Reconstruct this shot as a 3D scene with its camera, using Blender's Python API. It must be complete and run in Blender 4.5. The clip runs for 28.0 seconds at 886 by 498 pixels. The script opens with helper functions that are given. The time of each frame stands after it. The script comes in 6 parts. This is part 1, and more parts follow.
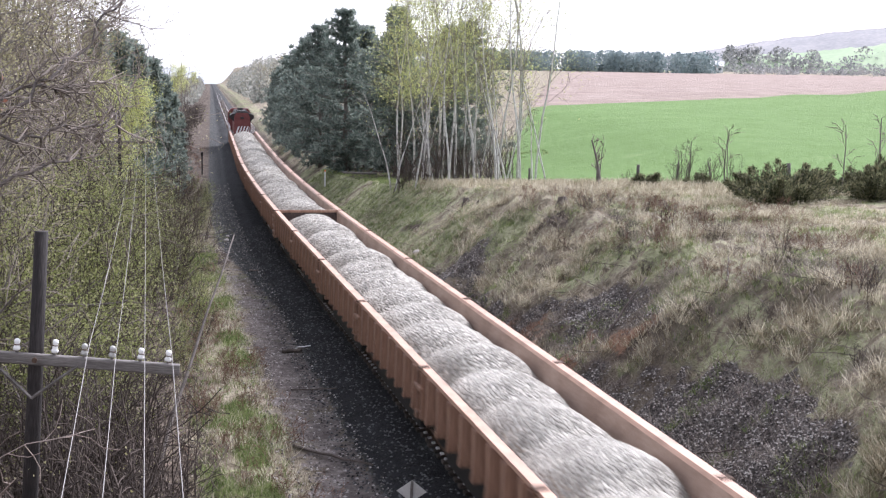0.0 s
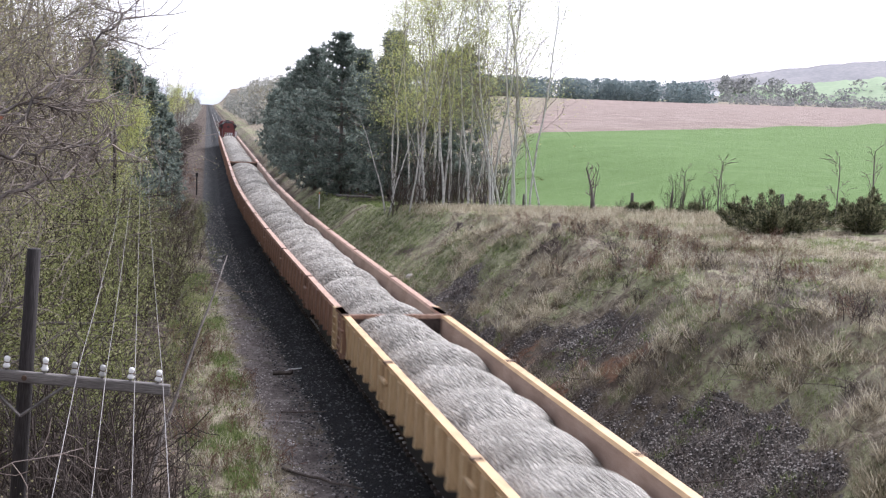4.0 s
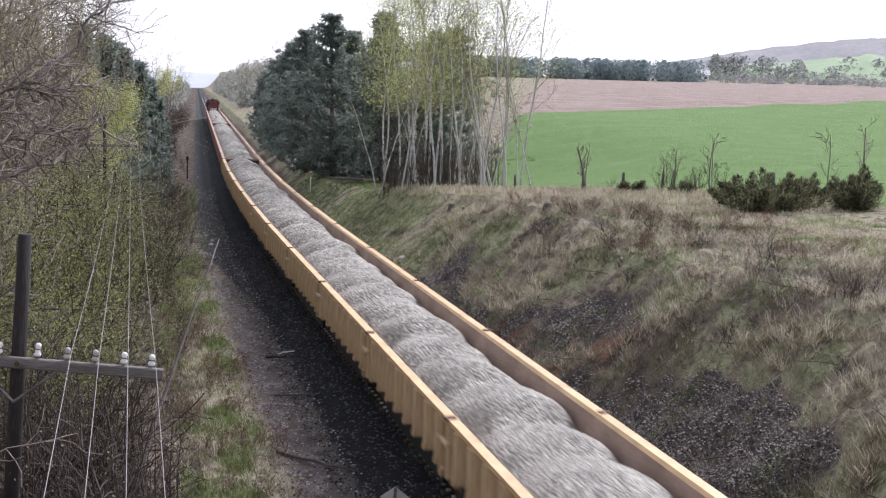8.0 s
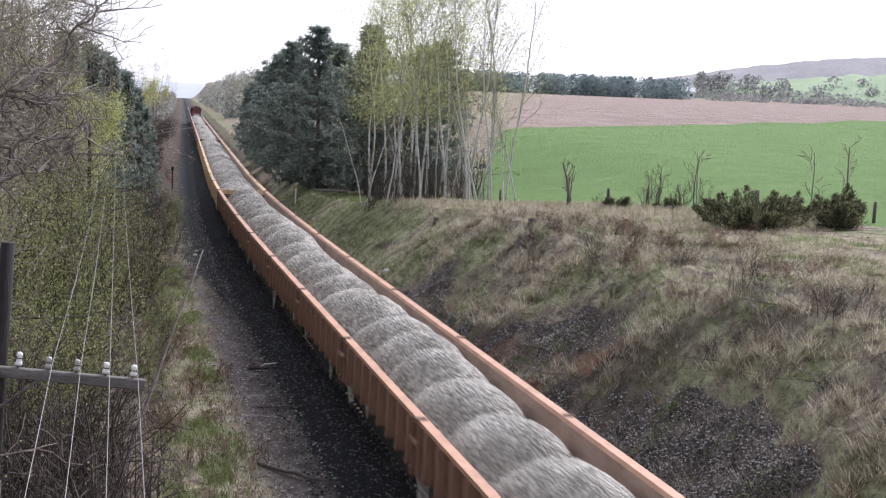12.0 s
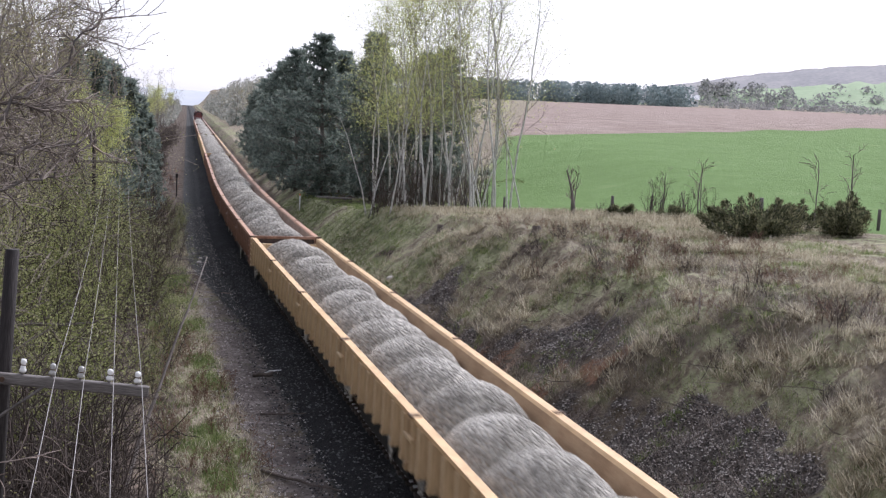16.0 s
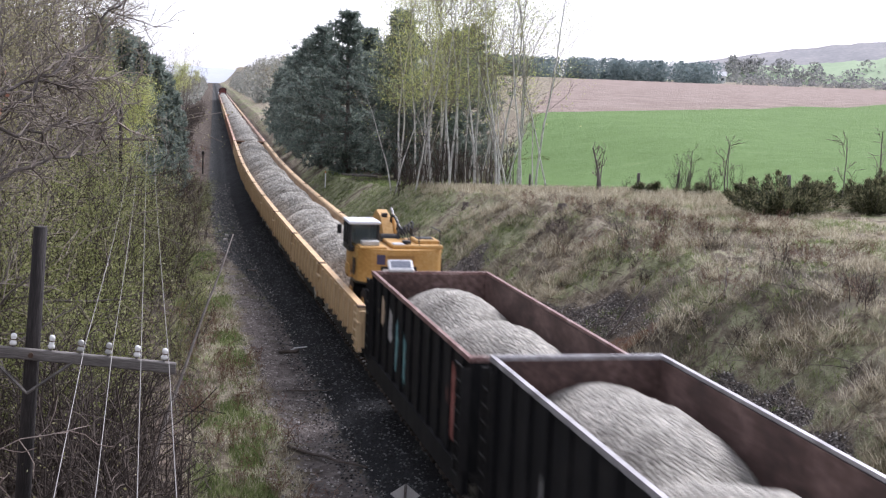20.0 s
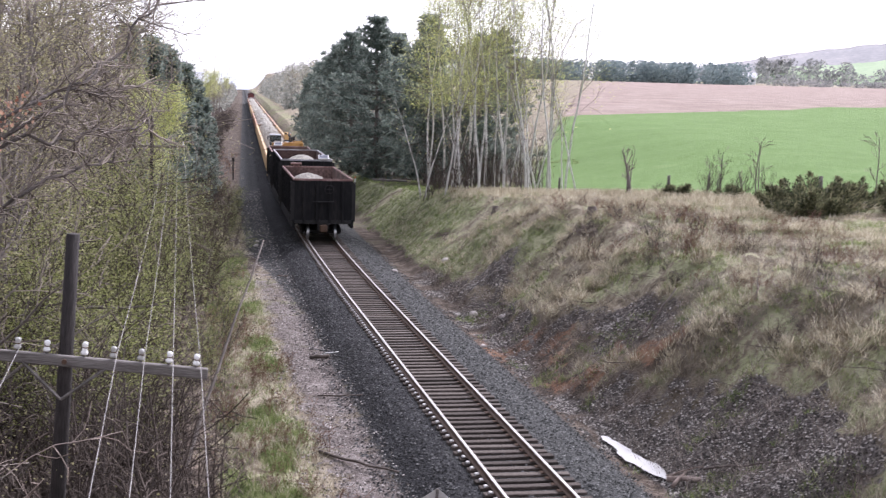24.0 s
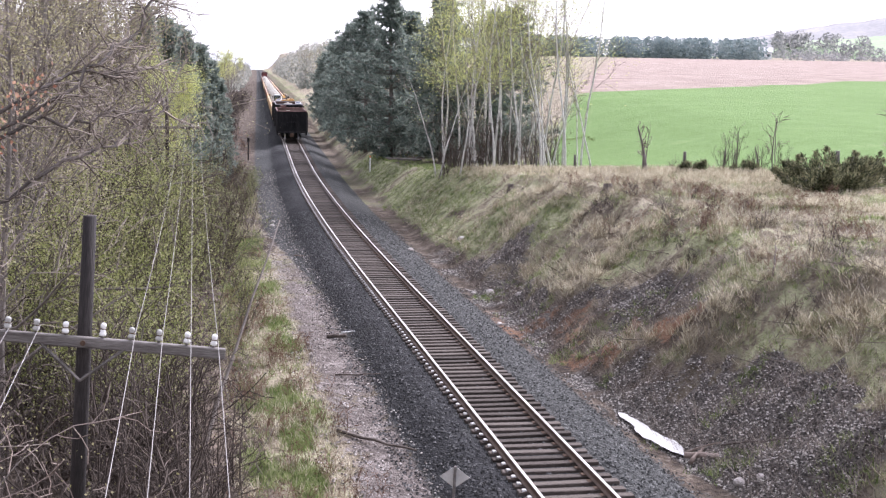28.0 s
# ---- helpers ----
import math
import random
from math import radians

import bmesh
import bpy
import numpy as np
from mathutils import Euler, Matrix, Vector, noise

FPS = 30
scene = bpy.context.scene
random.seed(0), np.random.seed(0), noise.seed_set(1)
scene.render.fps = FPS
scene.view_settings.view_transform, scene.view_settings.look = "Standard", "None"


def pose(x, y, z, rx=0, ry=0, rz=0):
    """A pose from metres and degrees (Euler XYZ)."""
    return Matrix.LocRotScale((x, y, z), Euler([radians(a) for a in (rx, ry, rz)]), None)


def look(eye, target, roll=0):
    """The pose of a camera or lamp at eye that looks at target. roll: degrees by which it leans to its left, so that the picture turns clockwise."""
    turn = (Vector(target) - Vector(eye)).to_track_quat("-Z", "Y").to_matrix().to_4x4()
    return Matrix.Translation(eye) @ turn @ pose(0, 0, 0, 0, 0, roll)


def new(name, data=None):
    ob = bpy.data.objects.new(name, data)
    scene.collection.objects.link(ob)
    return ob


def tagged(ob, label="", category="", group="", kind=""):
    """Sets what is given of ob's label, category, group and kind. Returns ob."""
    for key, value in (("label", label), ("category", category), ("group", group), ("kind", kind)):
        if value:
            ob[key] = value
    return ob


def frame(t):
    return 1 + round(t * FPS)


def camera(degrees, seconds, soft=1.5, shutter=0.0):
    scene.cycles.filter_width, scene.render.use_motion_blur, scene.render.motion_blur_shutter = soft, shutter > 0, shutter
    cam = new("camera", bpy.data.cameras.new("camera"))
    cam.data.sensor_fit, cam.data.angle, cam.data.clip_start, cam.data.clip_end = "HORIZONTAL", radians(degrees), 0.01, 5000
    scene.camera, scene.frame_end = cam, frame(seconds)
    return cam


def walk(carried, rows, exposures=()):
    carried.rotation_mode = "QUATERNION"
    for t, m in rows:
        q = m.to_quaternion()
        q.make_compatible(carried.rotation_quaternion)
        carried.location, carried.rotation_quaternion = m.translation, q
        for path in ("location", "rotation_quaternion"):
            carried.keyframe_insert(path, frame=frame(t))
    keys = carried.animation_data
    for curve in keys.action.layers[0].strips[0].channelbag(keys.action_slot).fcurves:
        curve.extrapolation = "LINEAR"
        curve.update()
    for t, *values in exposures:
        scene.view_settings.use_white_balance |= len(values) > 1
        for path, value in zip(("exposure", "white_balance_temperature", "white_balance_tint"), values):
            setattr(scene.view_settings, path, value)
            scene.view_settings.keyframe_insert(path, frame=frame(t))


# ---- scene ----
# the camera, hand-held on the bridge rail above the cutting
EYE = (0.0, 0.0, 8.36)
cam = camera(38.5, 28.0, 1.25, 0.5)
PATH = [
    (0.0, 82.527, -1.050, -12.981), (0.5, 82.884, -1.238, -13.104), (1.0, 82.989, -1.279, -13.111), (1.5, 82.925, -1.510, -12.927),
    (2.0, 82.981, -1.633, -12.918), (2.5, 83.196, -1.785, -12.983), (3.0, 83.375, -1.945, -12.999), (3.5, 83.636, -2.028, -13.072),
    (5.5, 83.561, -2.091, -13.387), (6.0, 83.149, -1.972, -13.381), (6.5, 82.830, -1.786, -13.614), (7.0, 82.757, -1.725, -13.535),
    (7.5, 82.704, -1.772, -13.420), (8.0, 82.821, -1.567, -13.594), (8.5, 83.039, -1.526, -13.963), (9.0, 83.405, -1.859, -14.231),
    (9.5, 83.722, -2.159, -14.257), (10.0, 83.766, -2.220, -14.162), (10.5, 83.726, -2.256, -14.225), (11.0, 83.698, -2.370, -14.307),
    (11.5, 83.565, -2.304, -14.299), (12.0, 83.455, -2.364, -14.200), (12.5, 83.441, -2.495, -14.077), (14.5, 83.836, -2.544, -13.829),
    (15.0, 84.008, -2.539, -13.673), (15.5, 84.080, -2.567, -13.608), (16.0, 83.775, -2.396, -14.017), (16.5, 83.477, -1.843, -14.117),
    (17.0, 83.382, -1.966, -13.809), (17.5, 83.147, -2.441, -13.621), (18.0, 82.917, -2.475, -13.209), (18.5, 82.844, -2.369, -13.076),
    (19.0, 82.738, -2.171, -13.026), (19.5, 82.777, -2.164, -12.967), (20.0, 82.709, -2.303, -12.871), (20.5, 82.546, -2.411, -12.931),
    (21.0, 82.499, -2.553, -12.946), (21.5, 82.666, -2.695, -12.899), (23.5, 83.190, -2.755, -12.309), (24.0, 82.858, -1.711, -11.585),
    (24.5, 82.382, -1.364, -9.114), (25.0, 81.832, -1.426, -6.990), (25.5, 81.159, -0.246, -6.653), (26.0, 80.685, 0.554, -8.528),
    (26.5, 80.204, 0.112, -10.545), (27.0, 80.872, -0.545, -11.507), (27.5, 81.493, -1.017, -11.491), (28.0, 81.872, -1.111, -10.944),
]
walk(cam, [(t, pose(*EYE, rx, ry, rz)) for t, rx, ry, rz in PATH],
     [(t, e, 5980 if t < 22 else 6050, 20 if t < 22 else 24) for t, e in ((0.0, 0.58), (3.0, 0.36), (6.0, 0.14), (8.0, 0.05), (12.0, 0.04), (16.0, -0.05), (18.0, 0.06), (19.0, 0.06), (21.0, 0.27), (23.5, 0.45), (25.0, 0.58), (28.0, 0.75))])

# ---- sky and light: bright thin overcast, the glow ahead of the camera ----
world = bpy.data.worlds.new("overcast_sky")
scene.world = world
world.use_nodes = True
wn = world.node_tree.nodes
wl = world.node_tree.links
sky = wn.new("ShaderNodeTexSky")
sky.sky_type = "NISHITA"
sky.sun_disc = False
sky.sun_elevation = radians(43)
sky.sun_rotation = radians(50)
sky.air_density, sky.dust_density, sky.ozone_density = 1.4, 1.0, 1.0
pale = wn.new("ShaderNodeHueSaturation")
pale.inputs["Saturation"].default_value = 0.16
wl.new(sky.outputs[0], pale.inputs["Color"])
veil = wn.new("ShaderNodeMix")
veil.data_type = "RGBA"
veil.inputs["Factor"].default_value = 0.28
veil.inputs["B"].default_value = (10.4, 10.7, 11.3, 1)
wl.new(pale.outputs[0], veil.inputs["A"])
wl.new(veil.outputs["Result"], wn["Background"].inputs["Color"])
wn["Background"].inputs["Strength"].default_value = 0.142
sun_data = bpy.data.lights.new("sun", "SUN")
sun_data.energy, sun_data.angle, sun_data.color = 4.5, radians(26), (1.0, 0.97, 0.94)
sun = new("sun", sun_data)
sun.matrix_world = look((0, 0, 60), (-0.66 * 20, -0.53 * 20, 60 - 0.78 * 20))


# ---- materials ----
def material(name, colors, scale=8.0, rough=0.8, metal=0.0, bump=0.2, fine=None, island=0.0, random_object=0.0, stretch=(1, 1, 1), spec=0.4, spread=(0.36, 0.74)):
    """A surface whose colour wanders between the given colours at two scales, with relief."""
    m = bpy.data.materials.new(name)
    m.use_nodes = True
    n, l = m.node_tree.nodes, m.node_tree.links
    b = n["Principled BSDF"]
    b.inputs["Roughness"].default_value = rough
    b.inputs["Metallic"].default_value = metal
    b.inputs["Specular IOR Level"].default_value = spec
    co = n.new("ShaderNodeTexCoord")
    mp = n.new("ShaderNodeMapping")
    mp.inputs["Scale"].default_value = stretch
    l.new(co.outputs["Object"], mp.inputs[0])
    big = n.new("ShaderNodeTexNoise")
    big.inputs["Scale"].default_value = scale
    big.inputs["Detail"].default_value = 4
    small = n.new("ShaderNodeTexNoise")
    small.inputs["Scale"].default_value = fine or scale * 9
    small.inputs["Detail"].default_value = 5
    for t in (big, small):
        l.new(mp.outputs[0], t.inputs["Vector"])
    mix = n.new("ShaderNodeMath")
    mix.operation = "MULTIPLY_ADD"
    mix.inputs[1].default_value = 0.55
    l.new(small.outputs[0], mix.inputs[0])
    half = n.new("ShaderNodeMath")
    half.operation = "MULTIPLY"
    half.inputs[1].default_value = 0.55
    l.new(big.outputs[0], half.inputs[0])
    l.new(half.outputs[0], mix.inputs[2])
    value = mix
    if island or random_object:
        if island:
            src = n.new("ShaderNodeNewGeometry").outputs["Random Per Island"]
        else:
            src = n.new("ShaderNodeObjectInfo").outputs["Random"]
        add = n.new("ShaderNodeMath")
        add.operation = "MULTIPLY_ADD"
        add.inputs[1].default_value = island or random_object
        l.new(src, add.inputs[0])
        l.new(mix.outputs[0], add.inputs[2])
        sub = n.new("ShaderNodeMath")
        sub.operation = "SUBTRACT"
        sub.inputs[1].default_value = (island or random_object) / 2
        l.new(add.outputs[0], sub.inputs[0])
        value = sub
    ramp = n.new("ShaderNodeValToRGB")
    el = ramp.color_ramp.elements
    k = len(colors)
    lo, hi = spread
    el[0].position, el[0].color = lo, (*colors[0], 1)
    el[1].position, el[1].color = hi, (*colors[-1], 1)
    for i in range(1, k - 1):
        e = el.new(lo + (hi - lo) * i / (k - 1))
        e.color = (*colors[i], 1)
    l.new(value.outputs[0], ramp.inputs[0])
    l.new(ramp.outputs[0], b.inputs["Base Color"])
    if bump:
        bp = n.new("ShaderNodeBump")
        bp.inputs["Strength"].default_value = bump
        bp.inputs["Distance"].default_value = 0.03
        l.new(small.outputs[0], bp.inputs["Height"])
        l.new(bp.outputs[0], b.inputs["Normal"])
    return m


def leaf_material(name, colors):
    """Thin leaves that let some light through."""
    m = material(name, colors, 0.8, 0.6, bump=0, island=0.7, spec=0.2)
    n, l = m.node_tree.nodes, m.node_tree.links
    b = n["Principled BSDF"]
    tr = n.new("ShaderNodeBsdfTranslucent")
    mx = n.new("ShaderNodeMixShader")
    mx.inputs[0].default_value = 0.52
    l.new(b.inputs["Base Color"].links[0].from_socket, tr.inputs[0])
    l.new(b.outputs[0], mx.inputs[1])
    l.new(tr.outputs[0], mx.inputs[2])
    l.new(mx.outputs[0], n["Material Output"].inputs[0])
    return m


M = {}
M["rail"] = material("rail_steel", [(0.09, 0.06, 0.045), (0.16, 0.11, 0.08)], 3, 0.6, 0.3, 0.1)
M["rail_top"] = material("polished_rail_head", [(0.5, 0.48, 0.46), (0.68, 0.66, 0.64)], 2, 0.38, 0.6, 0.02, stretch=(1, 0.1, 1))
M["tie"] = material("weathered_tie", [(0.032, 0.025, 0.02), (0.06, 0.047, 0.039), (0.1, 0.083, 0.071)], 2.5, 0.9, 0, 0.6, 30, random_object=0.35, stretch=(0.4, 2.5, 1))
M["tie_far"] = material("weathered_tie_far", [(0.04, 0.03, 0.024), (0.09, 0.07, 0.056), (0.14, 0.11, 0.09)], 2.5, 0.9, 0, 0.4, 30, island=0.35)
M["clip"] = material("pale_rail_anchor", [(0.42, 0.41, 0.395), (0.65, 0.64, 0.62)], 30, 0.6, 0, 0.1)
M["plate"] = material("rusty_plate", [(0.06, 0.035, 0.025), (0.13, 0.08, 0.05)], 12, 0.8, 0.2, 0.2)
M["stone"] = material("ballast_stone", [(0.028, 0.03, 0.029), (0.07, 0.073, 0.071), (0.19, 0.194, 0.188)], 1.5, 0.85, 0, 0.2, island=0.9)
M["stone_dark"] = material("dark_shale_stone", [(0.034, 0.029, 0.026), (0.075, 0.067, 0.06), (0.17, 0.155, 0.14), (0.5, 0.47, 0.43)], 1.5, 0.8, 0, 0.2, island=0.9)
# Left-hand stones: soot, plus the shade beside the train put in their colour.
M["stone_soot_shade"] = material("soot_and_shade_stone", [(0.014, 0.014, 0.014), (0.042, 0.042, 0.042), (0.12, 0.12, 0.12)], 1.5, 0.85, 0, 0.2, island=0.9)
M["stone_pale"] = material("pale_gravel_stone", [(0.08, 0.07, 0.063), (0.18, 0.16, 0.145), (0.42, 0.39, 0.365)], 1.5, 0.9, 0, 0.2, island=0.9)
def gravel_material(name, colors, scale):
    """Broken stone: each stone its own tone, dark joints between, real relief."""
    m = material(name, colors, 1.1, 0.95, 0, 0, 9)
    n, l = m.node_tree.nodes, m.node_tree.links
    b = n["Principled BSDF"]
    co = n.new("ShaderNodeTexCoord")
    v = n.new("ShaderNodeTexVoronoi")
    v.inputs["Scale"].default_value = scale
    l.new(co.outputs["Object"], v.inputs["Vector"])
    ramp_ = n.new("ShaderNodeValToRGB")
    ramp_.color_ramp.elements[0].position, ramp_.color_ramp.elements[0].color = 0.05, (0.62, 0.62, 0.61, 1)
    ramp_.color_ramp.elements[1].position, ramp_.color_ramp.elements[1].color = 0.95, (1.38, 1.38, 1.36, 1)
    sep = n.new("ShaderNodeSeparateColor")
    l.new(v.outputs["Color"], sep.inputs[0])
    l.new(sep.outputs[0], ramp_.inputs[0])
    mul = n.new("ShaderNodeMix")
    mul.data_type, mul.blend_type = "RGBA", "MULTIPLY"
    mul.inputs["Factor"].default_value = 1.0
    l.new(b.inputs["Base Color"].links[0].from_socket, mul.inputs["A"])
    l.new(ramp_.outputs[0], mul.inputs["B"])
    l.new(mul.outputs["Result"], b.inputs["Base Color"])
    bp = n.new("ShaderNodeBump")
    bp.inputs["Strength"].default_value = 1.0
    bp.inputs["Distance"].default_value = 0.1
    bp.invert = True
    l.new(v.outputs["Distance"], bp.inputs["Height"])
    l.new(bp.outputs[0], b.inputs["Normal"])
    return m


M["orange"] = material("faded_orange_car_paint", [(0.12, 0.066, 0.044), (0.31, 0.18, 0.12), (0.47, 0.32, 0.235)], 1.0, 0.6, 0, 0.12, 7, stretch=(3, 3, 0.22))
M["orange_dark"] = material("rust_brown_car_paint", [(0.1, 0.052, 0.034), (0.27, 0.15, 0.098), (0.42, 0.27, 0.19)], 1.0, 0.65, 0, 0.15, 7, stretch=(3, 3, 0.22))
M["yellow"] = material("faded_yellow_car_paint", [(0.32, 0.2, 0.1), (0.62, 0.455, 0.26), (0.7, 0.57, 0.39)], 1.0, 0.55, 0, 0.12, 7, stretch=(3, 3, 0.22))
M["inner_orange"] = material("scraped_car_inside", [(0.22, 0.15, 0.115), (0.36, 0.255, 0.2), (0.47, 0.36, 0.295)], 1.2, 0.7, 0, 0.2, 11)
M["inner_yellow"] = material("scraped_yellow_inside", [(0.28, 0.18, 0.105), (0.46, 0.31, 0.19), (0.56, 0.42, 0.27)], 1.2, 0.7, 0, 0.2, 11)
for key_, rgb in (("orange", (0.46, 0.29, 0.21)), ("orange_dark", (0.47, 0.265, 0.165)), ("yellow", (0.62, 0.42, 0.22))):
    M[key_ + "_rim"] = material("rubbed_" + key_ + "_rim", [tuple(c * 0.62 for c in rgb), rgb, tuple(min(c * 1.18 + 0.03, 0.8) for c in rgb)], 1.6, 0.5, 0, 0.1, 13)
M["load"] = gravel_material("limestone_ballast_load", [(0.25, 0.235, 0.205), (0.42, 0.4, 0.355), (0.6, 0.575, 0.52)], 15.0)
M["black_car"] = material("sooty_black_car_paint", [(0.005, 0.005, 0.006), (0.009, 0.009, 0.01), (0.024, 0.022, 0.021)], 1.3, 0.75, 0, 0.15, 8, stretch=(1, 1, 0.3), spec=0.2)
M["black_inner"] = material("rust_brown_gondola_inside", [(0.03, 0.018, 0.016), (0.085, 0.05, 0.042), (0.2, 0.13, 0.115)], 0.8, 0.75, 0, 0.2, 7)
M["red_rim"] = material("worn_red_oxide_rim", [(0.1, 0.05, 0.045), (0.22, 0.125, 0.11), (0.42, 0.33, 0.3)], 2, 0.6, 0.1, 0.1, 14)
M["pale_rim"] = material("worn_bare_steel_rim", [(0.18, 0.17, 0.17), (0.34, 0.33, 0.34), (0.5, 0.49, 0.5)], 2, 0.5, 0.3, 0.1, 14)
M["under"] = material("greasy_black_underframe", [(0.008, 0.008, 0.008), (0.025, 0.023, 0.022)], 4, 0.7, 0.1, 0.2)
M["wheel"] = material("bright_wheel_tread", [(0.3, 0.3, 0.3), (0.55, 0.55, 0.54)], 4, 0.3, 0.8, 0.02)
M["bark_dark"] = material("grey_brown_bark", [(0.085, 0.073, 0.064), (0.165, 0.144, 0.128), (0.26, 0.235, 0.212)], 3, 0.95, 0, 0.5, 30)
M["twig"] = material("bare_grey_twigs", [(0.1, 0.082, 0.068), (0.18, 0.15, 0.126), (0.28, 0.24, 0.205)], 2, 0.9, 0, 0, island=0.6)
M["twig_pale"] = material("pale_sunbleached_twigs", [(0.11, 0.082, 0.068), (0.2, 0.155, 0.13), (0.33, 0.27, 0.235)], 2, 0.9, 0, 0, island=0.6)
# Brown understorey stems, darkened further to carry the wood's own shade.
M["twig_dark"] = material("shade_toned_stems", [(0.03, 0.022, 0.017), (0.058, 0.044, 0.036), (0.11, 0.088, 0.073)], 2, 0.9, 0, 0, island=0.6)
M["limb_dark"] = material("dark_old_bark", [(0.03, 0.025, 0.022), (0.065, 0.055, 0.048), (0.12, 0.1, 0.09)], 3, 0.95, 0, 0.4, 30)
M["birch"] = material("pale_aspen_bark", [(0.12, 0.115, 0.105), (0.5, 0.485, 0.455), (0.7, 0.685, 0.65)], 2.2, 0.85, 0, 0.2, 14, stretch=(1, 1, 2.0))
M["leaf_aspen"] = leaf_material("young_yellow_green_leaves", [(0.46, 0.5, 0.16), (0.55, 0.585, 0.22), (0.64, 0.66, 0.32)])
M["leaf_shrub"] = leaf_material("fresh_green_leaves", [(0.17, 0.195, 0.06), (0.26, 0.285, 0.105), (0.36, 0.375, 0.18)])
M["leaf_dull"] = leaf_material("dull_olive_buds", [(0.22, 0.21, 0.1), (0.32, 0.3, 0.155), (0.41, 0.385, 0.23)])
M["dead_leaf"] = leaf_material("withered_orange_leaves", [(0.22, 0.1, 0.065), (0.32, 0.17, 0.11), (0.42, 0.27, 0.19)])
M["bud_red"] = leaf_material("reddish_buds", [(0.2, 0.08, 0.05), (0.33, 0.14, 0.09), (0.45, 0.24, 0.15)])
# Needle colours paled, standing in for haze on the distant pines.
M["needle"] = leaf_material("haze_paled_needles", [(0.13, 0.165, 0.142), (0.19, 0.23, 0.195), (0.27, 0.31, 0.265)])
M["juniper"] = leaf_material("olive_juniper_sprays", [(0.036, 0.044, 0.022), (0.085, 0.094, 0.05), (0.21, 0.2, 0.115)])
def grass_material(name, colors):
    """Blades whose colour changes from clump to clump more than from blade to blade."""
    m = leaf_material(name, colors)
    for q in m.node_tree.nodes:
        if q.type == "TEX_NOISE":
            q.inputs["Scale"].default_value = 3.2 if q.inputs["Scale"].default_value < 2 else 0.7
        if q.type == "MATH" and q.operation == "MULTIPLY_ADD" and abs(q.inputs[1].default_value - 0.7) < 1e-3:
            q.inputs[1].default_value = 0.4
        if q.type == "MATH" and q.operation == "SUBTRACT":
            q.inputs[1].default_value = 0.2
    return m


M["grass"] = grass_material("spring_grass_blades", [(0.07, 0.105, 0.03), (0.16, 0.21, 0.07), (0.3, 0.34, 0.15)])
M["straw"] = grass_material("dry_straw_grass", [(0.17, 0.14, 0.087), (0.36, 0.318, 0.222), (0.63, 0.585, 0.45)])
M["weed"] = leaf_material("red_brown_weed_stems", [(0.12, 0.065, 0.046), (0.21, 0.125, 0.09), (0.32, 0.22, 0.165)])
M["pole"] = material("creosoted_pole_wood", [(0.01, 0.008, 0.008), (0.022, 0.018, 0.017), (0.05, 0.043, 0.041)], 2, 0.85, 0, 0.5, 25, stretch=(3, 3, 0.3))
M["arm"] = material("weathered_grey_crossarm", [(0.07, 0.062, 0.056), (0.14, 0.127, 0.118), (0.23, 0.214, 0.2)], 3, 0.9, 0, 0.4, 25, stretch=(0.3, 3, 3))
M["porcelain"] = material("white_glazed_insulator", [(0.72, 0.72, 0.7), (0.85, 0.85, 0.83)], 20, 0.2, 0, 0)
M["wire"] = material("bare_galvanised_wire", [(0.22, 0.21, 0.2), (0.32, 0.31, 0.3)], 5, 0.5, 0.3, 0)
M["sign_back"] = material("dull_aluminium_sign_back", [(0.42, 0.41, 0.39), (0.58, 0.57, 0.55)], 4, 0.55, 0.4, 0.05)
M["fence"] = material("grey_split_fence_post", [(0.05, 0.045, 0.04), (0.11, 0.1, 0.09), (0.2, 0.18, 0.16)], 4, 0.95, 0, 0.5, 30, stretch=(3, 3, 0.4))
M["rotten"] = material("rotten_log", [(0.04, 0.033, 0.028), (0.1, 0.082, 0.07), (0.18, 0.15, 0.13)], 3, 0.95, 0, 0.5, 30)
M["white"] = material("white_plastic", [(0.7, 0.7, 0.7), (0.84, 0.84, 0.84)], 6, 0.5, 0, 0.05)
# Far woods: haze is mixed into the leaf colours, paler and greyer.
M["far_wood"] = leaf_material("haze_tinted_far_woods", [(0.165, 0.22, 0.225), (0.2, 0.255, 0.255), (0.245, 0.295, 0.285)])
M["far_green"] = leaf_material("haze_tinted_budding_woods", [(0.27, 0.28, 0.25), (0.34, 0.35, 0.31), (0.42, 0.42, 0.37)])
M["far_bare"] = leaf_material("haze_tinted_bare_woods", [(0.22, 0.225, 0.23), (0.3, 0.3, 0.295), (0.38, 0.375, 0.355)])


